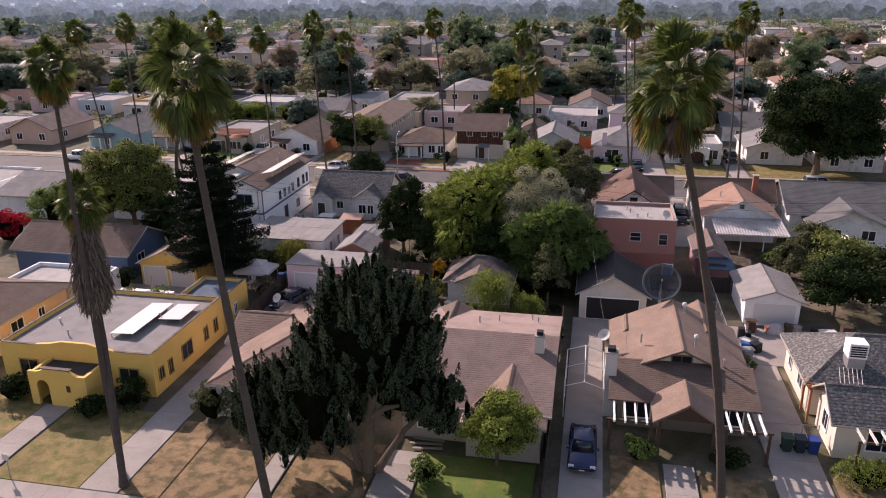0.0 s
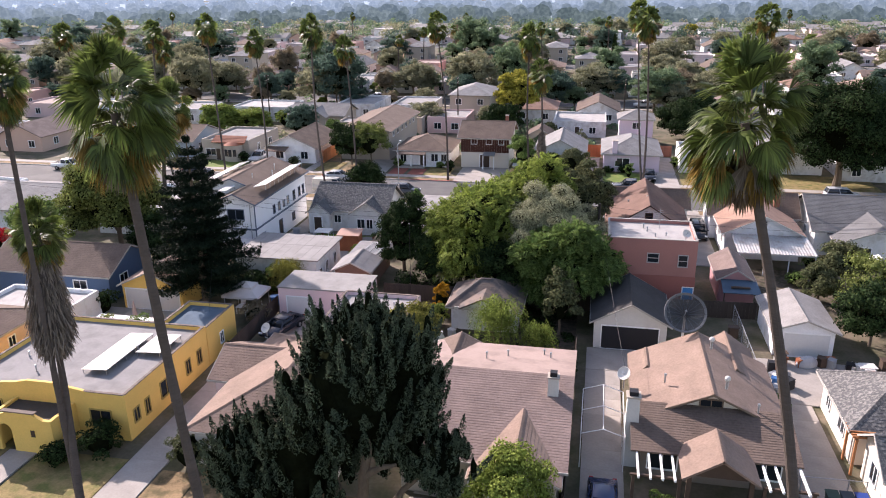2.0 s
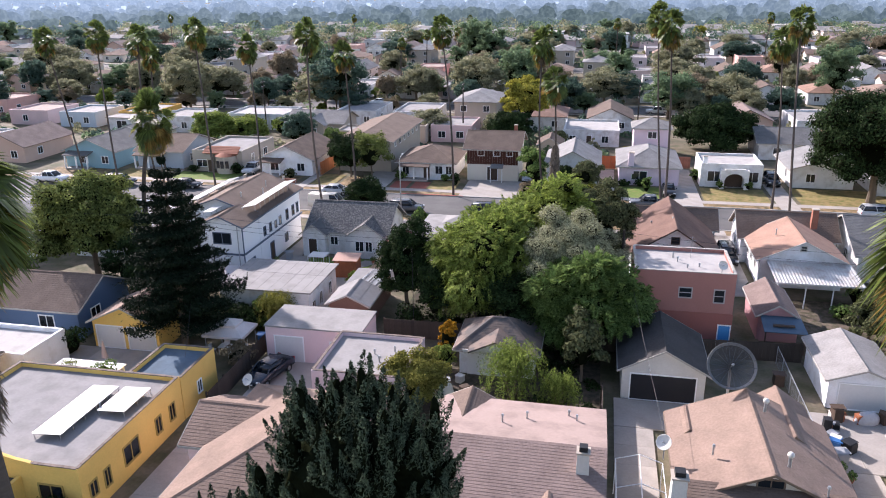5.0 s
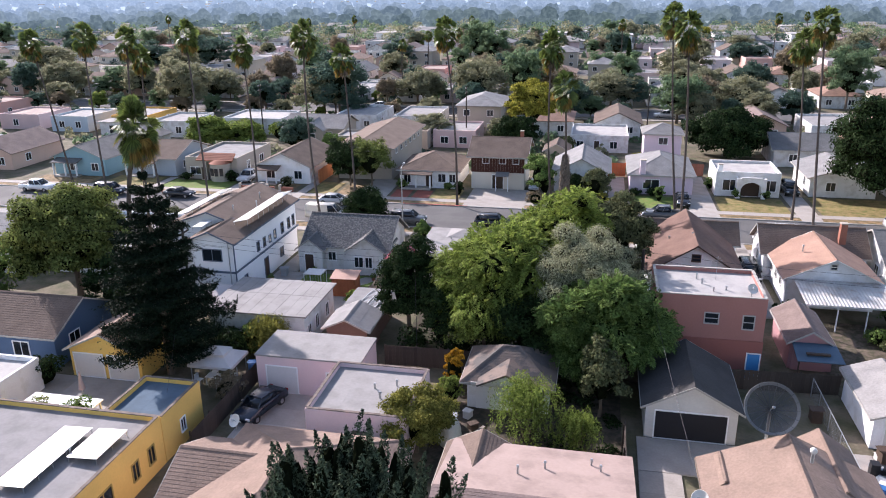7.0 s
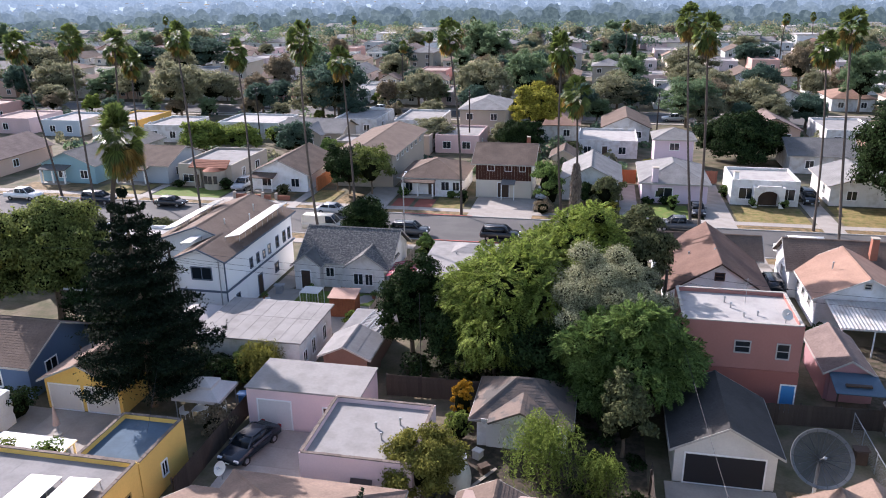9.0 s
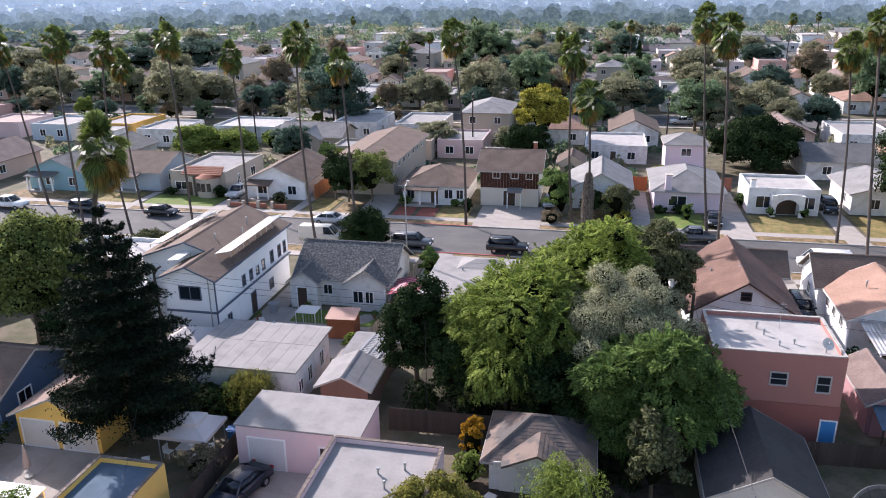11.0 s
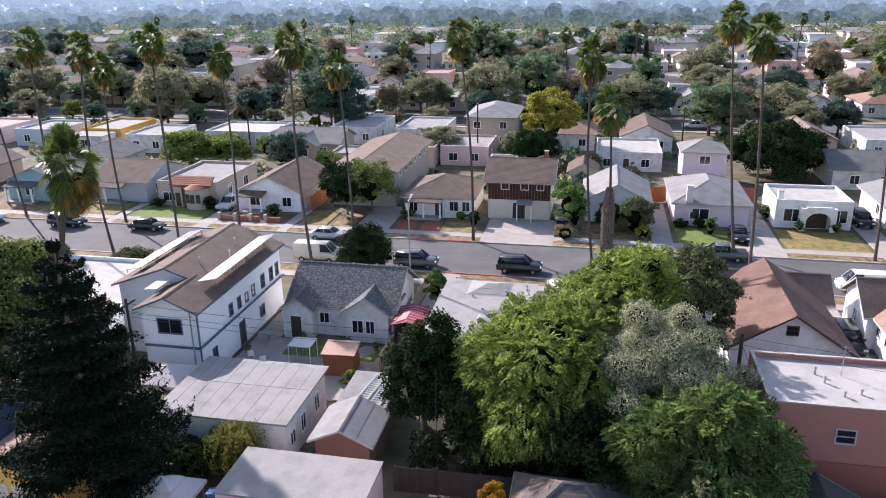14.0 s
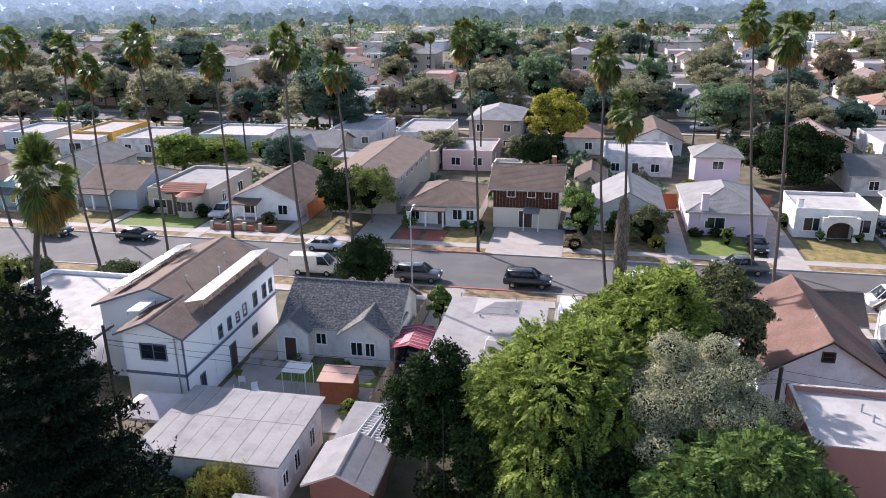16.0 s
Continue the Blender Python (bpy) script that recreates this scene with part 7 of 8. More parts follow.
an = base("antenna", "thin roof antenna with cross rods", "antenna", (5.4, 78.4, 6.4))
part("mast", tube(bmesh.new(), (0, 0, -0.1), (0, 0, 2.0), 0.025, 0.02, 6), METAL, an)
for k in range(4):
    part("rod", tube(bmesh.new(), (-0.5 + 0.08 * k, 0, 1.2 + 0.22 * k), (0.5 - 0.08 * k, 0, 1.2 + 0.22 * k), 0.012, 0.012, 5), METAL, an)

# ---- poles and wires ----
POLE_WOOD = mat("pole_wood", (0.045, 0.036, 0.03), 0.9, 0.25, 1, 8, 0.4)


def pole(label, x, y, h, r=0.15, arms=2):
    ob = base("utility_pole", label, "utility pole", (x, y, 0))
    part("shaft", tube(bmesh.new(), (0, 0, 0), (0, 0, h), r, r * 0.7, 10), POLE_WOOD, ob)
    for k in range(arms):
        arm = part("crossarm", boxes((-0.06, 0.06, -1.0, 1.0, h - 0.5 - 0.9 * k, h - 0.38 - 0.9 * k)), POLE_WOOD, ob)
        for yy in (-0.85, -0.3, 0.3, 0.85):
            part("insulator", tube(bmesh.new(), (0, yy, h - 0.38 - 0.9 * k), (0, yy, h - 0.22 - 0.9 * k), 0.04, 0.03, 6), OFFWHITE, arm)
    return ob


pole("dark wooden utility pole between back yards", -0.4, 78.6, 8.6, 0.16, 0)
pole("dark wooden utility pole beside a two-storey house", -40.6, 76.2, 9.0, 0.13, 1)
pole("dark wooden utility pole beyond the gardens", -74.0, 74.0, 10.5)
pole("dark wooden utility pole beyond the gardens", 33.0, 72.0, 11.0)
pole("wooden utility pole behind the far houses", 4.0, 163.0, 11.0)
pole("wooden utility pole behind the far houses", -30.0, 162.0, 11.0)
pole("wooden utility pole behind the far houses", -72.0, 161.0, 11.0)
ms = base("mast", "thin dark mast in a back yard", "mast", (-18.1, 71.8, 0))
part("tube", tube(bmesh.new(), (0, 0, 0), (0, 0, 8.2), 0.028, 0.02, 8), BLACKMETAL, ms)

CABLE = mat("cable_sheath", (0.04, 0.04, 0.045), 0.6, 0.1)
for (ax, ay, az), (bx, by, bz), sag in (
        ((-74, 74, 10.2), (-40.6, 76.2, 8.7), 0.8), ((-40.6, 76.2, 8.7), (-0.4, 78.6, 8.3), 0.9), ((-40.6, 76.0, 8.2), (-0.4, 78.5, 7.9), 1.0), ((-40.6, 76.4, 7.6), (-0.4, 78.7, 7.5), 1.1),
        ((-0.4, 78.6, 8.4), (33, 72, 10.6), 0.9), ((-0.4, 78.5, 7.9), (33, 71.4, 9.8), 1.0), ((-0.4, 78.6, 8.0), (1.7, 52.8, 4.4), 0.5), ((-40.6, 76.2, 8.0), (-32, 58, 3.6), 0.6),
        ((-40.6, 76.2, 8.0), (-38.6, 81.2, 5.6), 0.15), ((4, 163, 10.6), (-30, 162, 10.6), 0.9), ((-30, 162, 10.6), (-72, 161, 10.6), 0.9)):
    bm = bmesh.new()
    pts = []
    for k in range(15):
        f = k / 14
        pts.append((ax + (bx - ax) * f, ay + (by - ay) * f, az + (bz - az) * f - 4 * sag * f * (1 - f)))
    pipe(bm, pts, [0.012] * 15, 5)
    tagged(link("overhead_cable", bm, CABLE), "thin dark overhead cable hung between poles", "cable")

lp = base("street_lamp", "slender grey street lamp with a short arm", "street lamp", (-28.5, 107.0, 0))
part("post", tube(bmesh.new(), (0, 0, 0), (0, 0, 7.9), 0.09, 0.06, 10), METAL, lp)
part("arm", tube(bmesh.new(), (0, 0, 7.8), (0, 1.3, 8.1), 0.04, 0.035, 8), METAL, lp)
part("head", boxes((-0.12, 0.12, 1.1, 1.7, 8.05, 8.18)), METAL, lp)

# ---- yard things ----
gz = base("gazebo", "pale fabric gazebo over a cluttered patio", "gazebo", (-32.5, 65.8, 0))
CANVAS = mat("pale_canvas", (0.58, 0.52, 0.49), 0.8, 0.12, 1.0, 8, 0.1)
for sx in (-1, 1):
    for sy in (-1, 1):
        part("pole", tube(bmesh.new(), (sx * 1.6, sy * 1.3, 0), (sx * 1.6, sy * 1.3, 2.2), 0.04, 0.04, 8), METAL, gz)
for lo_r, hi_r, z0, z1, nm in ((1.0, 0.38, 2.2, 2.75, "lower_canopy"), (0.5, 0.04, 2.85, 3.2, "upper_canopy")):
    bm = bmesh.new()
    a = [bm.verts.new((sx * 1.8 * lo_r, sy * 1.5 * lo_r, z0)) for sx, sy in ((-1, -1), (1, -1), (1, 1), (-1, 1))]
    b = [bm.verts.new((sx * 1.8 * hi_r, sy * 1.5 * hi_r, z1)) for sx, sy in ((-1, -1), (1, -1), (1, 1), (-1, 1))]
    for i in range(4):
        j = (i + 1) % 4
        bm.faces.new((a[i], a[j], b[j], b[i]))
        c = [bm.verts.new((v.co.x, v.co.y, v.co.z - 0.22)) for v in (a[i], a[j])]
        bm.faces.new((c[0], c[1], a[j], a[i]))
    bm.faces.new(b)
    part(nm, bm, CANVAS, gz)


def table(x, y, label="small white plastic garden table"):
    ob = base("garden_table", label, "table", (x, y, 0))
    part("tabletop", boxes((-0.5, 0.5, -0.4, 0.4, 0.68, 0.72)), WHITE, ob)
    for sx in (-0.42, 0.42):
        for sy in (-0.32, 0.32):
            part("leg", tube(bmesh.new(), (sx, sy, 0), (sx, sy, 0.68), 0.025, 0.025, 6), WHITE, ob)
    return ob


def chair(x, y, turn, label="white plastic garden chair", m=None):
    m = m or WHITE
    ob = base("garden_chair", label, "chair", (x, y, 0.06), turn, "garden chairs")
    part("seat", boxes((-0.24, 0.24, -0.24, 0.24, 0.4, 0.44)), m, ob)
    part("backrest", boxes((-0.24, 0.24, 0.2, 0.25, 0.44, 0.9)), m, ob)
    for sx in (-0.2, 0.2):
        for sy in (-0.2, 0.2):
            part("leg", tube(bmesh.new(), (sx, sy, 0), (sx, sy, 0.4), 0.02, 0.02, 6), m, ob)
    return ob


table(-33.0, 65.6)
for x, y, t in ((-34.0, 65.2, 80), (-32.2, 65.0, 200), (-33.4, 66.6, 10), (-31.6, 66.4, -60), (-34.6, 63.6, 30), (-35.0, 84.3, 40), (-36.2, 83.8, 120), (-36.6, 85.4, 200)):
    chair(x, y, t)

um = base("umbrella", "folded pink garden umbrella in a base", "umbrella", (-41.6, 61.6, 0.08))
part("pole", tube(bmesh.new(), (0, 0, 0), (0, 0, 2.3), 0.025, 0.025, 6), METAL, um)
part("canopy", tube(bmesh.new(), (0, 0, 0.8), (0, 0, 2.25), 0.26, 0.05, 10), mat("faded_pink_cloth", (0.46, 0.37, 0.35), 0.9, 0.15), um)
part("foot", tube(bmesh.new(), (0, 0, 0), (0, 0, 0.1), 0.3, 0.26, 12), KERB, um)

ct = base("metal_shed", "rusty orange ribbed metal shed", "shed", (-28.6, 84.9, 0.06), 4)
part("body", boxes((-1.2, 1.2, -1.0, 1.0, 0, 1.9)), RUST, ct)
for k in range(9):
    part("rib", boxes((-1.15 + 0.28 * k, -1.07 + 0.28 * k, -1.04, -1.0, 0.05, 1.85)), RUST, ct)
bm = bmesh.new()
slab(bm, [(-1.35, -1.15, 1.95), (1.35, -1.15, 1.95), (1.35, 1.15, 2.1), (-1.35, 1.15, 2.1)], 0.05)
part("roof", bm, mat("pinkish_metal_roof", (0.42, 0.26, 0.2), 0.7, 0.2), ct)

cg = base("wire_cage", "pale wire cage with a flat top", "cage", (-32.2, 85.8, 0.06))
for sx in (-0.9, 0.9):
    for sy in (-0.8, 0.8):
        part("post", tube(bmesh.new(), (sx, sy, 0), (sx, sy, 1.7), 0.035, 0.035, 6), PVC, cg)
for sy in (-0.8, 0.8):
    for k in range(7):
        part("bar", tube(bmesh.new(), (-0.9 + 0.3 * k, sy, 0), (-0.9 + 0.3 * k, sy, 1.7), 0.01, 0.01, 4), METAL, cg)
part("top", boxes((-0.95, 0.95, -0.85, 0.85, 1.7, 1.74)), OFFWHITE, cg)

cn = base("canopy", "faded red patterned cloth canopy on posts over a car", "canopy", (-24.3, 90.6, 0.06))
for sx in (-1.2, 1.2):
    for sy in (-1.6, 1.6):
        part("post", tube(bmesh.new(), (sx, sy, 0), (sx, sy, 2.5), 0.035, 0.035, 6), METAL, cn)
REDCLOTH = mat("faded_red_cloth", (0.30, 0.055, 0.075), 0.85, 0.3, 2.0, 8)
PALECLOTH = mat("washed_out_cloth", (0.42, 0.24, 0.25), 0.85, 0.25, 2.0, 8)
for k in range(15):
    bm = bmesh.new()
    y0 = -1.9 + 0.5 * (k // 2) + (0.36 if k % 2 else 0.0)
    y1 = y0 + (0.14 if k % 2 else 0.36)
    sag = 0.05 * math.sin(k * 1.3)
    slab(bm, [(-1.4, y0, 2.45 - sag), (0, y0, 2.8), (0, y1, 2.8), (-1.4, y1, 2.45 - sag)], 0.02)
    slab(bm, [(0, y0, 2.8), (1.4, y0, 2.45 - sag), (1.4, y1, 2.45 - sag), (0, y1, 2.8)], 0.02)
    part("stripe", bm, PALECLOTH if k % 2 else REDCLOTH, cn)
star = bmesh.new()
slab(star, [(-0.9, -1.7, 2.66), (-0.1, -1.3, 2.83), (-0.1, 0.5, 2.83), (-0.7, 0.1, 2.72)], 0.02)
part("pattern", star, PALECLOTH, cn)

# ladders on the shed roof
for lx, ly, turn in ((-24.1, 78.0, -7), (-23.1, 78.2, -4)):
    lr = base("ladder", "pale metal ladder lying on a shed roof", "ladder", (lx, ly, 2.66), turn)
    for x in (-0.36, 0.36):
        part("rail", boxes((x - 0.03, x + 0.03, -2.1, 2.1, 0, 0.09)), METAL, lr)
    for k in range(15):
        part("rung", boxes((-0.34, 0.34, -1.98 + 0.28 * k, -1.91 + 0.28 * k, 0.03, 0.07)), METAL, lr)

# white pipe frame over the driveway
pf = base("carport", "bare white pipe carport frame over a driveway", "carport", (0, 0, 0.08))
for y in (47.0, 49.8, 52.6):
    for x in (-1.0, 1.7):
        part("leg", tube(bmesh.new(), (x, y, 0), (x, y, 2.5), 0.03, 0.03, 6), PVC, pf)
    part("rafter", tube(bmesh.new(), (-1.0, y, 2.5), (0.35, y, 2.95), 0.03, 0.03, 6), PVC, pf)
    part("rafter", tube(bmesh.new(), (0.35, y, 2.95), (1.7, y, 2.5), 0.03, 0.03, 6), PVC, pf)
for x, z in ((-1.0, 2.5), (0.35, 2.95), (1.7, 2.5)):
    part("purlin", tube(bmesh.new(), (x, 47.0, z), (x, 52.6, z), 0.03, 0.03, 6), PVC, pf)

for x, c, nm in ((13.5, (0.02, 0.05, 0.035), "green"), (14.3, (0.02, 0.035, 0.05), "dark"), (15.1, (0.02, 0.05, 0.22), "blue")):
    bn = base("wheelie_bin", nm + " plastic wheelie bin beside a driveway", "bin", (x, 45.6, 0.08), 0, "bins by the driveway")
    pl = mat(nm + "_bin_plastic", c, 0.5, 0.08)
    part("body", frustum((-0.27, 0.27), (-0.36, 0.36), 0.25, 0.32, 0.05, 1.0), pl, bn)
    part("lid", boxes((-0.35, 0.35, -0.4, 0.4, 1.0, 1.08)), pl, bn)
    for sx in (-0.28, 0.28):
        part("wheel", tube(bmesh.new(), (sx - 0.03, 0.3, 0.11), (sx + 0.03, 0.3, 0.11), 0.11, 0.11, 10), TYRE, bn)

pr = base("patio_roof", "white corrugated patio roof on posts", "patio roof", (17.9, 86.4, 0))
n = 26
bm = bmesh.new()
prof = [(-3.9 + 7.8 * k / (2 * n), 0.05 * (k % 2)) for k in range(2 * n + 1)]
top_f, top_b = [bm.verts.new((x, -2.6, 2.55 + z)) for x, z in prof], [bm.verts.new((x, 2.5, 2.95 + z)) for x, z in prof]
low_f, low_b = [bm.verts.new((x, -2.6, 2.53 + z)) for x, z in prof], [bm.verts.new((x, 2.5, 2.93 + z)) for x, z in prof]
for i in range(2 * n):
    bm.faces.new((top_f[i], top_f[i + 1], top_b[i + 1], top_b[i]))
    bm.faces.new((low_f[i], low_b[i], low_b[i + 1], low_f[i + 1]))
    bm.faces.new((low_f[i], low_f[i + 1], top_f[i + 1], top_f[i]))
part("sheet", bm, CORRUGATED, pr)
for x in (-3.7, -1.2, 1.2, 3.7):
    part("post", boxes((x - 0.05, x + 0.05, -2.5, -2.4, 0, 2.55)), WHITE, pr)
part("beam", boxes((-3.8, 3.8, -2.52, -2.38, 2.4, 2.52)), WHITE, pr)

# dark awning on the pink rear house
aw = base("awning", "dark window awning on a pink wall", "awning", (-18.4, 57.95, 1.3))
bm = bmesh.new()
slab(bm, [(-0.75, -0.55, 0), (0.75, -0.55, 0), (0.65, -0.02, 0.95), (-0.65, -0.02, 0.95)], 0.03)
part("cloth", bm, mat("dark_awning_cloth", (0.10, 0.07, 0.065), 0.8, 0.1), aw)

# brown boards on the upper storey, porch roof and mission porch
bb = base("cladding", "brown boarded upper storey of a house", "cladding", (-19.2, 127.95, 2.6))
for k in range(20):
    part("board", boxes((-4.0 + 0.4 * k, -3.62 + 0.4 * k, 0.0, 0.04, 0, 2.55)), BROWNW, bb)
pc = base("porch", "pale porch canopy on two white posts", "porch", (-18.4, 127.2, 0))
bm = bmesh.new()
slab(bm, [(-1.0, -0.8, 2.4), (1.0, -0.8, 2.4), (1.0, 0.7, 2.75), (-1.0, 0.7, 2.75)], 0.08)
part("roof", bm, SHINGLE["light"], pc)
for x in (-0.9, 0.9):
    part("post", boxes((x - 0.06, x + 0.06, -0.75, -0.63, 0, 2.42)), WHITE, pc)

mp = base("porch", "white stucco porch with a wide arch", "porch", (16.9, 128.6, 0))
bm = bmesh.new()
pts = [(-2.0, 0), (-1.4, 0), (-1.4, 1.3)] + [(-1.4 * math.cos(math.pi * k / 10), 1.3 + 1.1 * math.sin(math.pi * k / 10)) for k in range(1, 10)] + [(1.4, 1.3), (1.4, 0), (2.0, 0), (2.0, 2.9), (1.5, 2.9), (1.4, 3.1), (-1.4, 3.1), (-1.5, 2.9), (-2.0, 2.9)]
fr, bk = [bm.verts.new((x, -0.4, z)) for x, z in pts], [bm.verts.new((x, -0.15, z)) for x, z in pts]
bm.faces.new(fr)
bm.faces.new(bk[::-1])
for i in range(len(pts)):
    j = (i + 1) % len(pts)
    bm.faces.new((fr[i], bk[i], bk[j], fr[j]))
part("arch_wall", bm, GREYW, mp)
# dark panel puts the shade behind the arch into colour
part("doorway", boxes((-1.3, 1.3, 0.93, 0.97, 0.1, 2.3)), DARKWOOD, mp, "dark panel standing for the shaded doorway")
for x in (-2.0, 1.75):
    part("side_wall", boxes((x, x + 0.25, -0.15, 0.98, 0, 2.9)), GREYW, mp)
part("roof", boxes((-1.75, 1.75, -0.15, 0.98, 2.55, 2.65)), ROLL["white"], mp)

# ---- shrubs and small trees ----
tree("small green tree before a mauve bungalow", -4.9, 40.6, 4.6, 2.1, "bright", 21, 9000, 0.1, 40, 0.12, 0.15)
tree("dark shrubby tree in deep shade", -16.6, 74.2, 5.6, 2.1, "dark", 22, 7000, 0.14, 40, 0.15, 0.02)
tree("bright leafy tree low over a fence", -13.0, 74.2, 6.6, 2.6, "bright", 23, 7000, 0.14, 40, 0.15, 0.02)
tree("dark shrubby tree in deep shade", -9.2, 72.8, 6.4, 2.6, "dark", 24, 7000, 0.14, 40, 0.15, 0.02)
tree("dense green shrubby tree behind a garage", -5.4, 71.6, 6.6, 2.4, "green", 25, 7000, 0.18, 40, 0.15, 0.02)
tree("olive shrubby tree beside a driveway", -3.4, 66.2, 5.4, 1.5, "olive", 26, 5000, 0.16, 36, 0.12, 0.05)
weeping("weeping lime-green shrub in a yard", -8.3, 62.4, 4.4, 2.6, "lime", 27)
weeping("weeping lime-green shrub over a fence", -4.8, 61.4, 3.2, 1.5, "lime", 28, 150)
tree("yellow-green rounded shrub beside a pink house", -15.2, 59.6, 4.5, 2.2, "mustard", 28, 16000, 0.1, 80, 0.12, 0.02, clump_r=0.5)
bush("amber-leaved climbing shrub on a fence", -14.4, 68.6, 3.0, 0.8, "amber", 1, 1500, 0.16)
bush("lime-green leafy shrub beside a garage", -14.2, 66.2, 2.0, 1.0, "lime", 2, 1500, 0.15)
bush("clipped rounded olive shrub behind an outbuilding", -36.2, 70.6, 2.4, 1.6, "olive", 3, 3000, 0.13)
weeping("sprawling olive-green creeper on a roof edge", -30.4, 70.6, 3.5, 1.9, "mustard", 34, 260)
bush("green leafy shrub behind an outbuilding", -31.9, 70.9, 2.6, 1.3, "green", 4, 3000, 0.12)
bush("dark green spreading shrub behind an outbuilding", -33.4, 70.6, 2.2, 1.7, "dark", 5, 2500, 0.15)
bush("dark shrub before a yellow wall", -32.2, 42.8, 2.0, 1.3, "dark", 6, 2500, 0.13)
bush("dark shrub beside an arched porch", -34.2, 41.2, 1.4, 1.1, "dark", 7, 1800, 0.13)
bush("dark shrub before a yellow wall", -41.4, 42.4, 1.6, 1.4, "dark", 8, 2000, 0.13)
bush("dry olive shrub beside a pale wall", -25.6, 42.6, 2.4, 1.3, "olive", 9, 2600, 0.13)
bush("clipped yellow-green hedge beside a lawn", 17.8, 42.6, 1.3, 2.0, "lime", 10, 4000, 0.1, "hedge", 0.55)
bush("leafy shrub before a porch", 4.0, 43.0, 1.3, 1.0, "green", 11, 1500, 0.13)
bush("leafy shrub before a porch", 9.6, 43.0, 1.2, 0.9, "dark", 12, 1300, 0.13)
bush("dark shrub beneath a juniper", -9.0, 38.2, 1.4, 1.0, "green", 13, 1500, 0.13)
bush("red bougainvillea in flower", -69.0, 75.0, 3.6, 2.4, "flower", 14, 2500, 0.2)
bush("dark shrub beside a yellow garage", -46.2, 63.0, 2.2, 1.5, "dark", 15, 2200, 0.16)
bush("purple-brown shrub beside a fence", -30.6, 63.4, 2.0, 1.2, "russet", 16, 1800, 0.14)
for i, (x, y, h, r, lf) in enumerate(((22.4, 68.6, 5.4, 2.8, "dark"), (24.6, 73.5, 6.0, 3.2, "sage"), (27.5, 69, 6.4, 3.4, "dark"), (20.6, 78, 3.2, 1.8, "olive"), (24.0, 82, 4.2, 2.2, "olive"), (-48, 75.8, 5.5, 2.6, "dark"),
                                      (-63, 77, 6.5, 3.4, "green"), (-62, 62, 5.0, 2.4, "dark"), (-43.5, 73.5, 5.0, 2.4, "dark"), (-23.9, 98.5, 3.6, 0.9, "green"), (-3.6, 101.5, 5.0, 2.2, "green"), (-66.5, 100.5, 3.0, 1.8, "olive"), (-58, 101, 2.6, 1.6, "olive"),
                                      (-52.5, 101.5, 2.4, 1.5, "lime"), (-42, 126.6, 6.4, 2.8, "dark"), (-38.6, 126.8, 7.2, 2.7, "sage"), (-44.3, 127.6, 7.0, 1.6, "dark"), (-12.6, 124.0, 6.0, 2.0, "green"), (-5.0, 124.4, 4.2, 2.0, "olive"), (-7.6, 125.4, 3.2, 1.5, "dark"))):
    tree("leafy dark garden shrub tree" if lf == "dark" else "leafy garden shrub tree in sun", x, y, h, r, lf, 60 + i, 4600, 0.15, 36, 0.12, 0.03)
for i, (x, y, h, r, lf) in enumerate(((-33.6, 126.2, 1.4, 0.8, "green"), (-26.5, 126.5, 1.0, 0.7, "green"), (-24.4, 124, 1.9, 0.7, "dark"), (-12.9, 120.8, 1.6, 1.2, "russet"), (-3.8, 122.4, 1.5, 0.9, "yellow"), (1.0, 127.9, 0.9, 0.8, "dark"), (3.5, 127.9, 0.9, 0.9, "dark"),
                                      (4.2, 125.0, 2.4, 0.7, "green"), (15.0, 128.4, 1.4, 0.5, "green"), (18.9, 128.4, 1.3, 0.6, "green"), (12.0, 133, 1.8, 0.8, "green"), (-61.5, 125.8, 1.7, 0.9, "dark"), (-51.5, 124.5, 1.5, 1.0, "olive"), (-69.5, 126, 1.1, 0.8, "dark"), (-58.6, 104.5, 1.8, 1.5, "olive"),
                                      (-55.5, 104.2, 1.5, 1.3, "lime"), (-48.0, 80.4, 1.8, 1.1, "dark"), (-27, 82.6, 1.3, 0.8, "lime"), (-2.3, 59, 1.2, 0.7, "dark"), (13.2, 86.2, 1.6, 1.0, "dark"), (22, 86.0, 1.8, 1.2, "green"), (19.6, 82.0, 1.2, 1.0, "green"))):
    bush("small leafy garden shrub beside a house" if lf != "yellow" else "small yellow-flowered garden shrub", x, y, h, r, lf, 30 + i, 900, 0.16)

# mid-distance palm behind the blue house
palm("shorter fan palm with a full green crown", (-50.0, 83.5, 0), (-47.2, 81.2, 16.6), 0.26, True, 0.7, 21, 1.5)

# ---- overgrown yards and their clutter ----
# ground colour darkened for the deep shade beneath the trees
SHADE_EARTH = mat("shade_dark_earth", (0.045, 0.036, 0.024), 0.95, 0.4, 0.8, 8, 0.8, col2=(0.045, 0.05, 0.025), cut=0.5, soft=0.1)
lawn("dark garden earth with the tree shade in its colour", -20.3, 0.0, 71.8, 84.0, SHADE_EARTH)
lawn("bare littered earth of a back yard", -14.6, -1.9, 56.4, 71.0, mat("littered_earth", (0.085, 0.066, 0.05), 0.95, 0.4, 0.9, 7, 0.8, col2=(0.045, 0.042, 0.028), cut=0.5, soft=0.1))
ug = np.random.default_rng(5)
spots = np.concatenate([np.stack([ug.uniform(-20, 0, 70), ug.uniform(72, 76.5, 70), ug.uniform(0.5, 2.2, 70)], 1), np.stack([ug.uniform(-6.6, -2.2, 26), ug.uniform(60, 71, 26), ug.uniform(0.2, 1.1, 26)], 1)])
k = 130
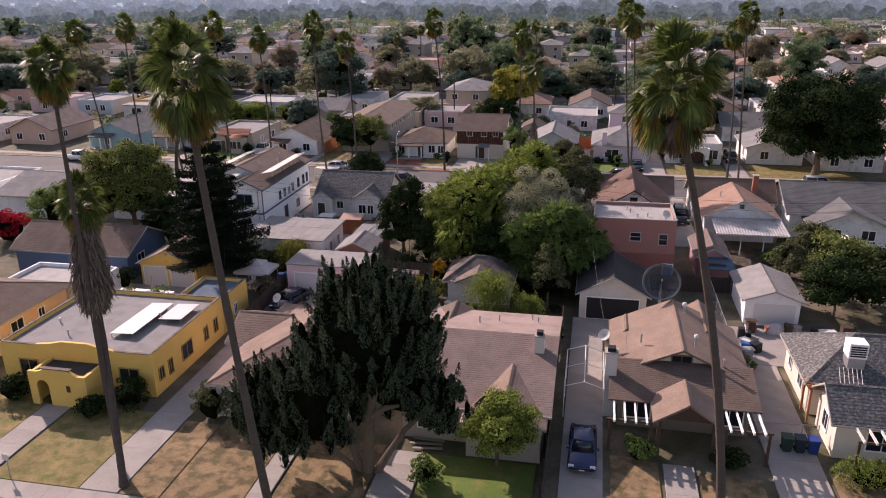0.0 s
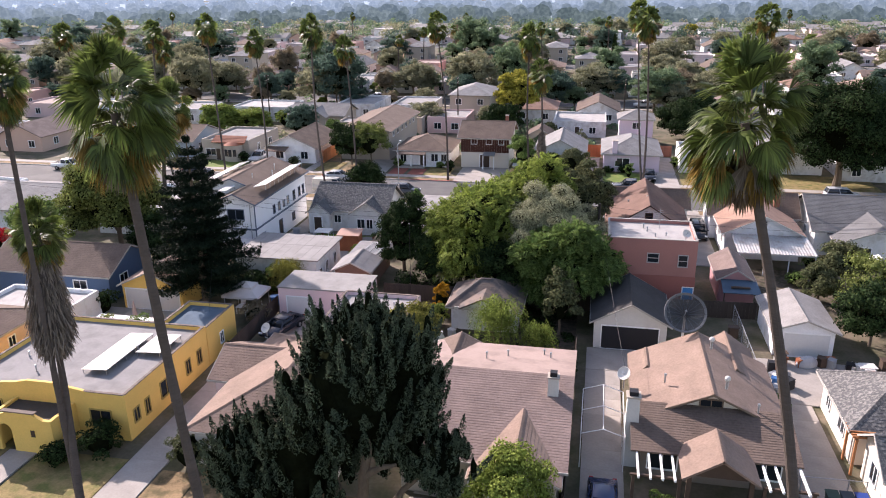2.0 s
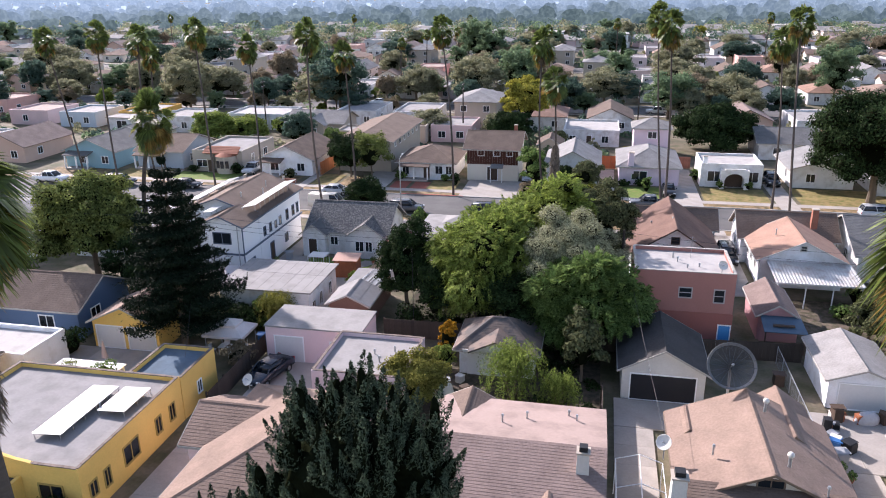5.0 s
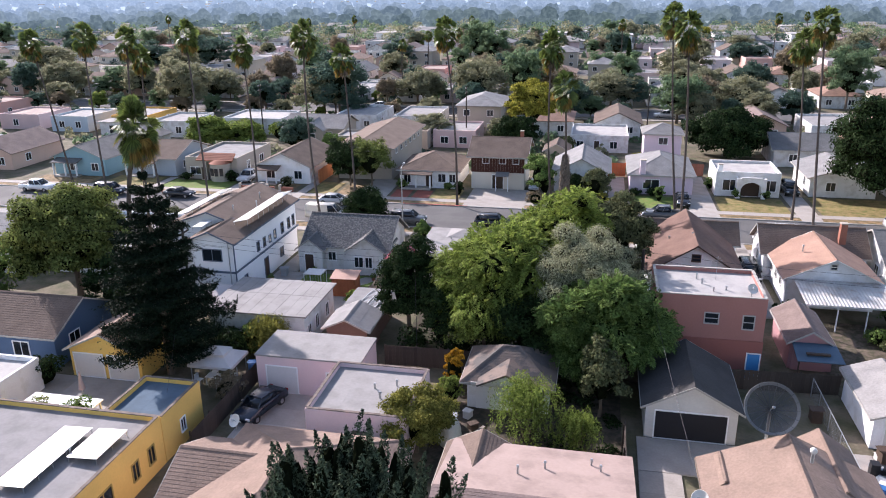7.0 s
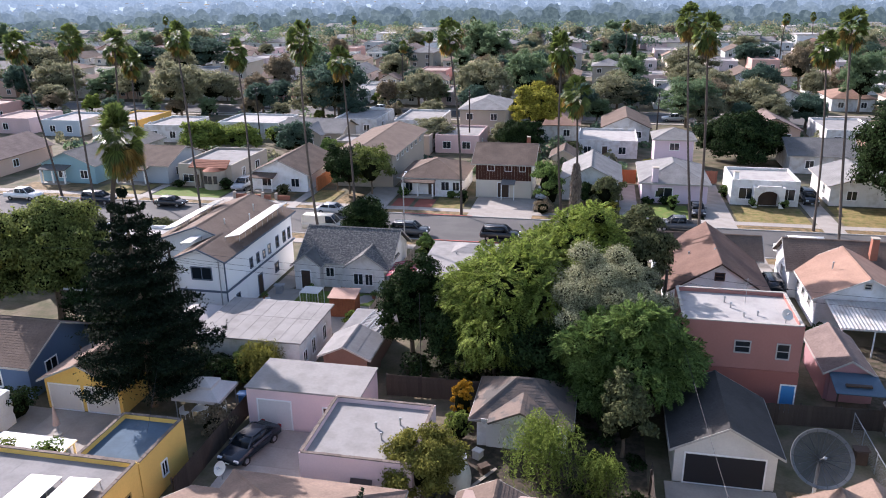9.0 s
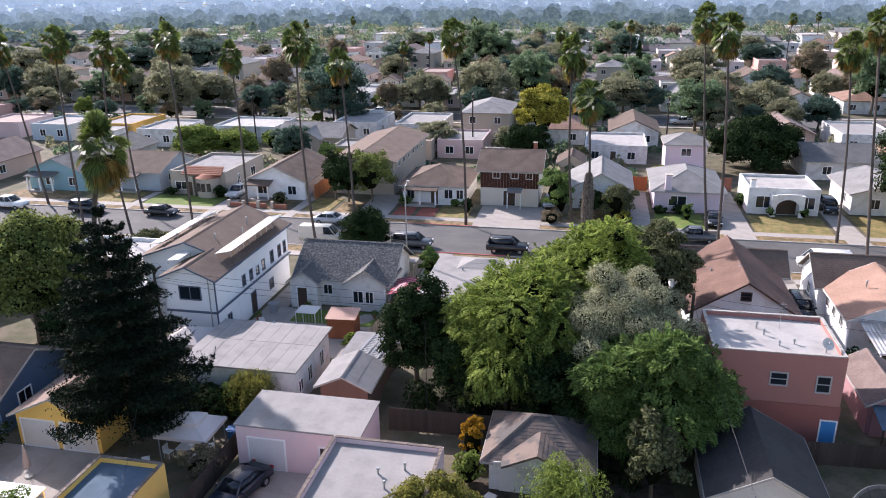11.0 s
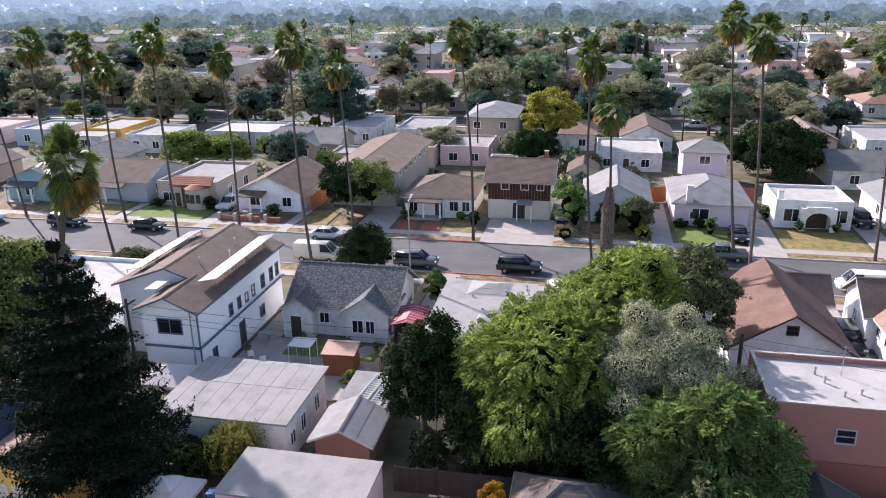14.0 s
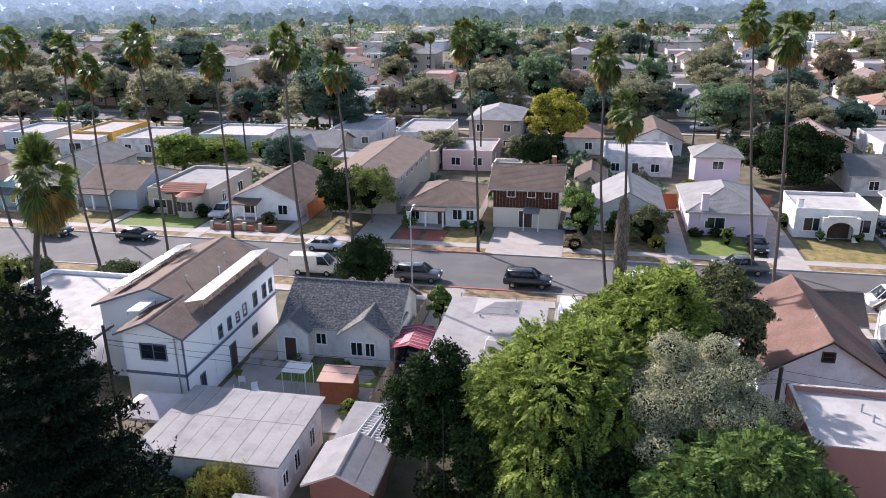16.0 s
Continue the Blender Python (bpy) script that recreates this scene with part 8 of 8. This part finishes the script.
mid = np.repeat(spots, k, 0)
way = unit(ug.normal(0, 1, (len(mid), 3)))
way[:, 2] = np.abs(way[:, 2])
at = mid * np.array([1, 1, 0]) + way * np.stack([0.55 + mid[:, 2] * 0.25, 0.55 + mid[:, 2] * 0.25, mid[:, 2]], 1) * ug.uniform(0.7, 1, (len(mid), 1))
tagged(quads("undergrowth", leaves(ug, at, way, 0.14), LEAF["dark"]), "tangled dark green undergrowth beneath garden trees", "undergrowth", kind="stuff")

# pale front gablet and door of the patched garage
gab = base("garage_gablet", "pale gablet and white door of a patched garage", "gable", (-9.95, 65.6, 0))
bm, caps = gable_roof(-2.1, 2.1, -1.0, 1.6, 2.55, 1.0, "y", 0.3)
part("roof", bm, SHINGLE["mended"], gab)
bm = bmesh.new()
slab(bm, [(-1.75, -0.9, 2.6), (1.75, -0.9, 2.6), (0, -0.9, 3.55)], 0.05)
part("gable_panel", bm, OFFWHITE, gab)
part("bracket_board", boxes((-2.6, 2.6, -0.34, -0.28, 2.2, 2.42)), OFFWHITE, gab)
for u in range(9):
    part("scallop", tube(bmesh.new(), (-2.4 + 0.6 * u, -0.36, 2.2), (-2.4 + 0.6 * u, -0.26, 2.2), 0.13, 0.13, 10), OFFWHITE, gab)
part("door", boxes((-2.3, 2.3, 0.12, 0.18, 0.05, 2.1)), WHITE, gab, "white panelled garage door")


def crate(x, y, w, d, h, m, label, turn=0, name="crate"):
    ob = base(name, label, "box", (x, y, 0.08), turn)
    part("body", frustum((-w / 2, w / 2), (-w / 2 * 0.96, w / 2 * 0.96), d / 2, d / 2 * 0.96, -0.12, h), m, ob)
    part("lid", boxes((-w / 2 - 0.02, w / 2 + 0.02, -d / 2 - 0.02, d / 2 + 0.02, h, h + 0.05)), m, ob)
    return ob


def plank(x, y, ln, turn, m, label="loose weathered plank on the ground"):
    ob = base("plank", label, "plank", (x, y, 0.1), turn)
    part("board", boxes((-ln / 2, ln / 2, -0.1, 0.1, 0, 0.05)), m, ob)
    return ob


def pot(x, y, r, label, leaf="green"):
    ob = base("plant_pot", label, "plant pot", (x, y, 0.1))
    part("pot", tube(bmesh.new(), (0, 0, 0), (0, 0, r * 1.6), r * 0.7, r, 10), TERRACOTTA, ob)
    pr_ = np.random.default_rng(int(abs(x * 31 + y * 17)))
    w = unit(pr_.normal(0, 1, (160, 3)))
    w[:, 2] = np.abs(w[:, 2])
    quads("plant", leaves(pr_, w * np.array([r * 1.6, r * 1.6, r * 2.2]) * pr_.uniform(0.6, 1, (160, 1)) + np.array([0, 0, r * 1.6]), w, 0.09), LEAF[leaf], ob)
    return ob


BLUE_PLASTIC = mat("blue_plastic", (0.04, 0.14, 0.34), 0.5, 0.1)
GREY_PLASTIC = mat("grey_plastic", (0.30, 0.31, 0.32), 0.6, 0.1)
RED_PLASTIC = mat("red_plastic", (0.40, 0.05, 0.04), 0.5, 0.1)
for x, y, w, d, h, m, lb, t in (
        (13.2, 58.6, 1.0, 0.7, 0.8, GREY_PLASTIC, "grey storage box in a cluttered yard", 12), (13.4, 60.2, 0.8, 0.6, 0.6, BLUE_PLASTIC, "blue plastic crate in a cluttered yard", -20), (14.4, 63.9, 0.9, 0.6, 1.0, DARKWOOD, "dark wooden crate beside a garage", 5),
        (20.4, 62.8, 1.3, 0.8, 0.9, OFFWHITE, "old white appliance beside a garage", 8), (21.0, 60.6, 0.8, 0.8, 0.7, RED_PLASTIC, "red plastic crate in a cluttered yard", 30), (19.6, 58.3, 1.1, 0.6, 0.7, GREY_PLASTIC, "grey storage box in a cluttered yard", -10),
        (22.0, 63.5, 0.8, 0.8, 1.2, DARKWOOD, "dark wooden crate beside a garage", 0), (-13.6, 63.4, 0.8, 0.6, 0.6, GREY_PLASTIC, "grey storage box beside a shed", 15), (-12.6, 64.4, 0.6, 0.5, 0.5, OFFWHITE, "old white crate beside a shed", -25), (-12.0, 63.0, 0.7, 0.5, 0.4, DARKWOOD, "dark wooden crate beside a shed", 40),
        (-35.6, 61.2, 0.9, 0.7, 0.7, GREY_PLASTIC, "grey storage box in a paved yard", 20), (-34.2, 62.4, 0.7, 0.6, 0.6, DARKWOOD, "dark wooden crate in a paved yard", -15), (-30.6, 67.8, 0.9, 0.6, 0.9, BLUE_PLASTIC, "blue plastic crate by a fence", 5), (11.5, 68.6, 0.9, 0.7, 0.8, DARKWOOD, "dark wooden crate by a wire fence", 0),
        (-36.8, 88.6, 1.0, 0.6, 0.8, GREY_PLASTIC, "grey storage box in a paved yard", 10), (-31.0, 81.4, 0.8, 0.6, 0.5, BLUE_PLASTIC, "blue plastic crate in a paved yard", -30)):
    crate(x, y, w, d, h, m, lb, t)
for x, y, ln, t in ((13.6, 61.5, 2.4, 80), (13.9, 61.7, 2.2, 74), (18.6, 62.2, 2.0, 15), (-9.8, 42.0, 2.2, 4), (-9.7, 42.5, 2.1, -3), (-9.9, 43.0, 2.2, 2), (-9.6, 41.5, 2.0, 7), (-11.9, 62.2, 2.6, 60), (-11.5, 61.4, 2.2, 48), (-24.6, 82.0, 2.5, 10), (4.9, 60.8, 2.4, 90), (9.0, 60.4, 2.2, 30)):
    plank(x, y, ln, t, PALE_WOOD)
for x, y, r in ((12.9, 57.2, 0.25), (13.3, 56.4, 0.22), (21.6, 58.4, 0.28), (-22.9, 57.4, 0.25), (-23.1, 63.6, 0.25), (-37.4, 86.4, 0.26), (-30.2, 88.9, 0.24), (-29.4, 89.0, 0.22), (-26.9, 88.6, 0.22), (-33.6, 89.2, 0.25), (4.2, 43.6, 0.25), (8.9, 43.6, 0.25), (-35.2, 57.0, 0.0)):
    if r:
        pot(x, y, r, "terracotta pot with a leafy plant")
cv_ = base("covered_boat", "pale tarpaulin over a bulky thing beside a shed", "tarpaulin", (-13.4, 61.6, 0.1), 10)
bm = bmesh.new()
bmesh.ops.create_icosphere(bm, subdivisions=3, radius=1.0)
for v in bm.verts:
    v.co = Vector((v.co.x * 0.85, v.co.y * 1.5, max(0.0, v.co.z * 1.25 + 0.25) + 0.05 * noise.noise(v.co * 3)))
part("tarpaulin", bm, mat("pale_tarpaulin", (0.62, 0.58, 0.47), 0.6, 0.12, 0.8, 5, 0.3), cv_)
sg = base("street_sign", "small street sign on a thin post", "sign", (-35.0, 34.0, 0))
part("post", tube(bmesh.new(), (0, 0, 0), (0, 0, 1.6), 0.03, 0.03, 6), METAL, sg)
part("plate", boxes((-0.22, 0.22, -0.05, -0.03, 1.15, 1.6)), OFFWHITE, sg)

# grey jacket of old leaf bases on a street palm
jk = np.random.default_rng(61)
m = 3600
f = jk.uniform(0, 1, m)
a = jk.uniform(0, 2 * np.pi, m)
girth = np.interp(f, [0, 0.1, 0.8, 1.0], [0.5, 0.48, 0.55, 0.3]) * jk.uniform(0.8, 1.1, m)
out = np.stack([np.cos(a), np.sin(a), 0 * a], 1)
at = np.stack([np.cos(a) * girth, np.sin(a) * girth, f * 10.3 + 0.1], 1)
v = unit(np.array([0, 0, -1.0]) + out * 0.3 + jk.normal(0, 0.15, (m, 3)))
w = unit(np.cross(v, out)) * jk.uniform(0.03, 0.07, (m, 1))
ln = v * jk.uniform(0.25, 0.6, (m, 1))
jacket = base("palm_jacket", "thick grey jacket of old leaf bases round a palm", "palm bark", (-8.3, 106.3, 0))
quads("leaf_base", np.stack([at - w * 0.5, at + ln * 0.5 - w, at + ln, at + ln * 0.5 + w], 1), LEAF["palm_dead"], jacket)
part("core", pipe(bmesh.new(), [(0, 0, 0), (0, 0, 5), (0, 0, 9.0), (0, 0, 10.3)], [0.42, 0.42, 0.45, 0.25], 10), PALM_BARK, jacket)

# white pyramid canopy behind the two-storey house
pc2 = base("canopy_tent", "white pyramid canopy on four thin legs", "canopy", (-39.6, 78.4, 0))
bm = bmesh.new()
peak = bm.verts.new((0, 0, 3.0))
ring = [bm.verts.new((sx * 1.7, sy * 1.7, 2.15)) for sx, sy in ((-1, -1), (1, -1), (1, 1), (-1, 1))]
hem = [bm.verts.new((v.co.x, v.co.y, 1.9)) for v in ring]
for i in range(4):
    bm.faces.new((ring[i], ring[(i + 1) % 4], peak))
    bm.faces.new((hem[i], hem[(i + 1) % 4], ring[(i + 1) % 4], ring[i]))
part("cloth", bm, CANVAS, pc2)
for sx in (-1.65, 1.65):
    for sy in (-1.65, 1.65):
        part("leg", tube(bmesh.new(), (sx, sy, 0), (sx, sy, 2.1), 0.025, 0.025, 6), METAL, pc2)

# low gablets on the pale flat-roofed bungalow
for x0, x1, y0, y1, rise in ((-20.4, -16.2, 93.6, 97.4, 0.6), (-18.0, -14.4, 86.6, 90.4, 0.5)):
    ob, _ = house("low pale gablet on a flat roof", x0, x1, y0, y1, 3.3, "gx" if x0 > -19 else "hip", rise, CREAM, ROLL["pale"], 0.25, name="roof_gablet", category="roof", ridges=False, trim=CREAM, course=0.9)

# taupe house: red tiled front roof and rounded bay
fb = base("house_bay", "rounded stucco bay under a red tile roof", "bay", (-65.5, 126.6, 0))
part("wall", tube(bmesh.new(), (1.8, 0.2, 0), (1.8, 0.2, 2.9), 1.7, 1.7, 18), TAUPE, fb)
part("roof", tube(bmesh.new(), (1.8, 0.2, 2.9), (1.8, 0.2, 3.4), 1.9, 0.9, 18), TERRACOTTA, fb)
part("arch_panel", boxes((-1.6, -0.5, -0.25, 0.2, 0, 2.9)), TAUPE, fb)
part("arch_opening", boxes((-1.4, -0.7, -0.29, -0.25, 0.1, 2.1)), DARKWOOD, fb)
bm = bmesh.new()
slope(bm, (-2.2, -0.5, 3.3), (4.2, -0.5, 3.3), (4.0, 1.2, 4.2), (-2.0, 1.2, 4.2), 0.4, 0.03)
part("tile_roof", bm, TERRACOTTA, fb)
for u in range(3):
    part("window", boxes((0.75 + 0.75 * u, 1.3 + 0.75 * u, -1.62 if u == 1 else -1.42, -1.2, 1.0, 2.2)), GLASS, fb)

# porches of bungalows across the street
for x0, x1, y, h, rf in ((-80.5, -75.5, 126.3, 2.5, "brown"), (-56.8, -53.6, 125.0, 2.4, "brown"), (-92.6, -88.4, 124.4, 2.5, "slate"), (-33.6, -29.2, 125.9, 2.4, "brown")):
    ob = base("porch", "shallow front porch with square white posts", "porch", ((x0 + x1) / 2, y, 0), 0, "porches across the street")
    hw = (x1 - x0) / 2
    bm = bmesh.new()
    slope(bm, (-hw - 0.3, -0.3, h), (hw + 0.3, -0.3, h), (hw + 0.3, 1.8, h + 0.5), (-hw - 0.3, 1.8, h + 0.5), 0.4)
    part("roof", bm, SHINGLE[rf], ob)
    part("step", boxes((-hw, hw, -0.2, 1.2, 0, 0.3)), CONCRETE, ob)
    for x in (-hw, 0, hw):
        part("post", boxes((x - 0.1, x + 0.1, -0.1, 0.1, 0.3, h)), WHITE, ob)

# tarred lean-to against the pink shed
lt = base("lean_to", "lean-to roof of blue-grey sheets with junk on it", "shed", (12.9, 75.0, 0))
bm = bmesh.new()
slab(bm, [(-1.7, -1.3, 2.0), (1.7, -1.3, 2.0), (1.6, 1.3, 2.35), (-1.6, 1.3, 2.35)], 0.06)
part("roof", bm, ROLL["blue"], lt)
for sx in (-1.55, 1.55):
    part("post", boxes((sx - 0.05, sx + 0.05, -1.2, -1.1, 0, 2.0)), DARKWOOD, lt)
part("junk_board", boxes((-0.9, 0.8, -0.6, -0.3, 2.2, 2.32)), DARKWOOD, lt)
part("rear_wall", boxes((-1.5, 1.5, 1.15, 1.3, 0, 2.2)), PAINT["faded_pink_boards"], lt)

# pergola and loose junk of the cluttered white bungalow
pgl = base("pergola", "row of white pergola beams on a dark rail", "pergola", (18.6, 44.6, 0))
for k in range(5):
    part("beam", boxes((-1.4 + 0.7 * k - 0.06, -1.4 + 0.7 * k + 0.06, -1.3, 0.75, 2.5, 2.64)), OFFWHITE, pgl)
part("rail", boxes((-1.7, 1.7, -1.1, -0.98, 2.36, 2.5)), DARKWOOD, pgl)
for sx in (-1.6, 1.6):
    part("post", boxes((sx - 0.08, sx + 0.08, -1.12, -0.96, 0, 2.36)), DARKWOOD, pgl)
for k in range(6):
    rk = base("rack", "fallen metal rack lying on a roof", "rack", (18.0 + 0.2 * k, 49.9 + 0.05 * k, 3.55)) if k == 0 else rk
    part("rod", tube(bmesh.new(), (-0.7 + 0.28 * k, -0.7, -0.25), (-0.5 + 0.28 * k, 0.7, 0.35), 0.02, 0.02, 5), OFFWHITE, rk)

# low shrubs filling the gardens of the far blocks
gs = np.random.default_rng(31)
n = 1100
sy = 142 + 210 * gs.uniform(0, 1, n) ** 1.2
sx = gs.uniform(-0.9, 0.38, n) * sy
off = (sy - S0) % BLOCK
ok = (off > 9) & (off < BLOCK - 9) & ~((np.abs(sx + 31.5) < 8) & (sy > 205))
for a, b, c, d in TAKEN[2:] + [(-46, -36, 130, 157)]:
    ok &= ~((sx > a - 1) & (sx < b + 1) & (sy > c - 1) & (sy < d + 1))
sx, sy = sx[ok], sy[ok]
sh, sr = gs.uniform(0.8, 2.8, len(sx)), gs.uniform(0.9, 2.2, len(sx))
k = 46
w = unit(gs.normal(0, 1, (len(sx) * k, 3)))
w[:, 2] = np.abs(w[:, 2])
at = np.stack([np.repeat(sx, k), np.repeat(sy, k), 0 * w[:, 0]], 1) + w * np.stack([np.repeat(sr, k), np.repeat(sr, k), np.repeat(sh, k)], 1) * gs.uniform(0.75, 1.0, (len(w), 1))
which = np.repeat(gs.integers(0, 3, len(sx)), k)
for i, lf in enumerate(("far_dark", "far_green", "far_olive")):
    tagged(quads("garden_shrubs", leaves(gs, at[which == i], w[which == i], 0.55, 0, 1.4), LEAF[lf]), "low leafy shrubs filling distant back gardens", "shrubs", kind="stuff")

# red paint along the kerb and a hedge across the street
strip("kerb", "red-painted stretch of kerb", -26.0, -16.6, 107.22, 107.42, 0.165, RED_KERB, "kerb", 0.03)
strip("kerb", "red-painted stretch of kerb", -31.5, -22.0, 117.68, 117.88, 0.165, RED_KERB, "kerb", 0.03)
for x, y, h, r, lf, lb in ((-4.9, 124.6, 3.4, 1.3, "sage", "tall rounded hedge before a grey house"), (-4.2, 127.2, 2.8, 1.1, "dark", "dark hedge beside a grey house"), (-12.0, 126.0, 4.6, 1.1, "dark", "narrow dark conifer beside a drive"),
                           (-79.7, 160.2, 3.0, 2.6, "lime", "pale feathery bamboo clump"), (-76.0, 161.5, 3.4, 2.4, "sage", "pale feathery bamboo clump"), (-68.0, 160.5, 3.0, 2.2, "lime", "leafy light green garden shrub"), (-63.4, 155.2, 2.2, 1.5, "dark", "rounded dark garden shrub"),
                           (-53.0, 148.5, 3.4, 1.8, "green", "broad-leaved green garden shrub"), (-50.0, 147.0, 3.0, 1.6, "sage", "broad-leaved green garden shrub"), (-10.6, 154.0, 3.2, 1.8, "olive", "olive garden shrub behind a house"), (2.0, 145.0, 2.6, 1.3, "mustard", "yellow-green garden shrub behind a house")):
    bush(lb, x, y, h, r, lf, int(abs(x * 7 + y)), 2600, 0.2)

# shade sail over a side yard
sail = base("shade_sail", "white shade sail slung between poles", "sail", (25.8, 85.2, 0))
bm = bmesh.new()
rows = [[bm.verts.new((2.0 * u, -1.3 * v, 2.7 - 0.75 * (1 - u * u) * (0.4 + 0.6 * v))) for u in (k / 5 for k in range(-5, 6))] for v in (0, 0.33, 0.67, 1.0)]
for a, b in zip(rows, rows[1:]):
    for i in range(10):
        bm.faces.new((a[i], a[i + 1], b[i + 1], b[i]))
part("cloth", bm, mat("white_sail_cloth", (0.74, 0.73, 0.72), 0.8, 0.06), sail)
for x in (-2.05, 2.05):
    part("pole", tube(bmesh.new(), (x, -0.6, 0), (x, -0.6, 2.8), 0.04, 0.04, 8), METAL, sail)

# bare rafters between the two parts of the cluttered bungalow
ORANGE_WOOD = mat("raw_orange_timber", (0.36, 0.16, 0.07), 0.8, 0.2, 1.0, 7, 0.2)
rf = base("rafter_frame", "row of raw orange rafters on a low wall plate", "rafters", (16.0, 50.0, 0))
for k in range(6):
    part("rafter", boxes((-0.6, 0.9, -0.55 + 0.3 * k, -0.45 + 0.3 * k, 2.62, 2.76)), ORANGE_WOOD, rf)
part("wall_plate", boxes((-0.45, -0.3, -0.7, 1.2, 2.48, 2.62)), ORANGE_WOOD, rf)
for y in (-0.6, 1.05):
    part("post", boxes((-0.45, -0.31, y - 0.07, y + 0.07, 0, 2.48)), ORANGE_WOOD, rf)

# patio roof and creeper behind the yellow house
py = base("patio_roof", "flat white patio roof behind a yellow house", "patio roof", (-39.6, 57.1, 0))
part("sheet", boxes((-2.7, 2.6, -0.9, 0.9, 2.5, 2.58)), WHITE, py)
for x in (-2.5, 0.0, 2.4):
    part("post", boxes((x - 0.05, x + 0.05, 0.7, 0.8, 0, 2.5)), WHITE, py)
bush("green creeper along a roof edge", -37.4, 56.1, 3.7, 1.3, "green", 81, 1800, 0.13, "creeper", 0.35)
bush("green creeper along a roof edge", -40.2, 55.9, 3.5, 0.9, "sage", 82, 1200, 0.13, "creeper", 0.35)

# heaped clutter before the white garage
heap = random.Random(12)
KINDS = ((DARKWOOD, "dark wooden crate in a heap of clutter"), (OFFWHITE, "white plastic tub in a heap of clutter"), (GREY_PLASTIC, "grey storage box in a heap of clutter"), (BLACKMETAL, "black metal bin in a heap of clutter"), (RUST, "rusty metal drum in a heap of clutter"))
for k in range(18):
    m, lb = KINDS[heap.randrange(5)]
    x, y = (heap.uniform(13.0, 14.4), heap.uniform(59.5, 64.8)) if k < 9 else (heap.uniform(14.6, 20.2), heap.uniform(63.6, 65.1))
    crate(x, y, heap.uniform(0.35, 0.9), heap.uniform(0.35, 0.7), heap.uniform(0.3, 0.9), m, lb, heap.uniform(0, 180), "box")
cvr = base("covered_mower", "small thing under a crumpled grey sheet", "cover", (16.4, 63.9, 0.08), 20)
bm = bmesh.new()
bmesh.ops.create_icosphere(bm, subdivisions=3, radius=1.0)
for v in bm.verts:
    v.co = Vector((v.co.x * 0.9, v.co.y * 0.55, max(0.0, v.co.z * 0.7 + 0.15) + 0.08 * noise.noise(v.co * 3)))
part("sheet", bm, mat("crumpled_grey_sheet", (0.42, 0.42, 0.43), 0.7, 0.15, 1.0, 6, 0.3), cvr)
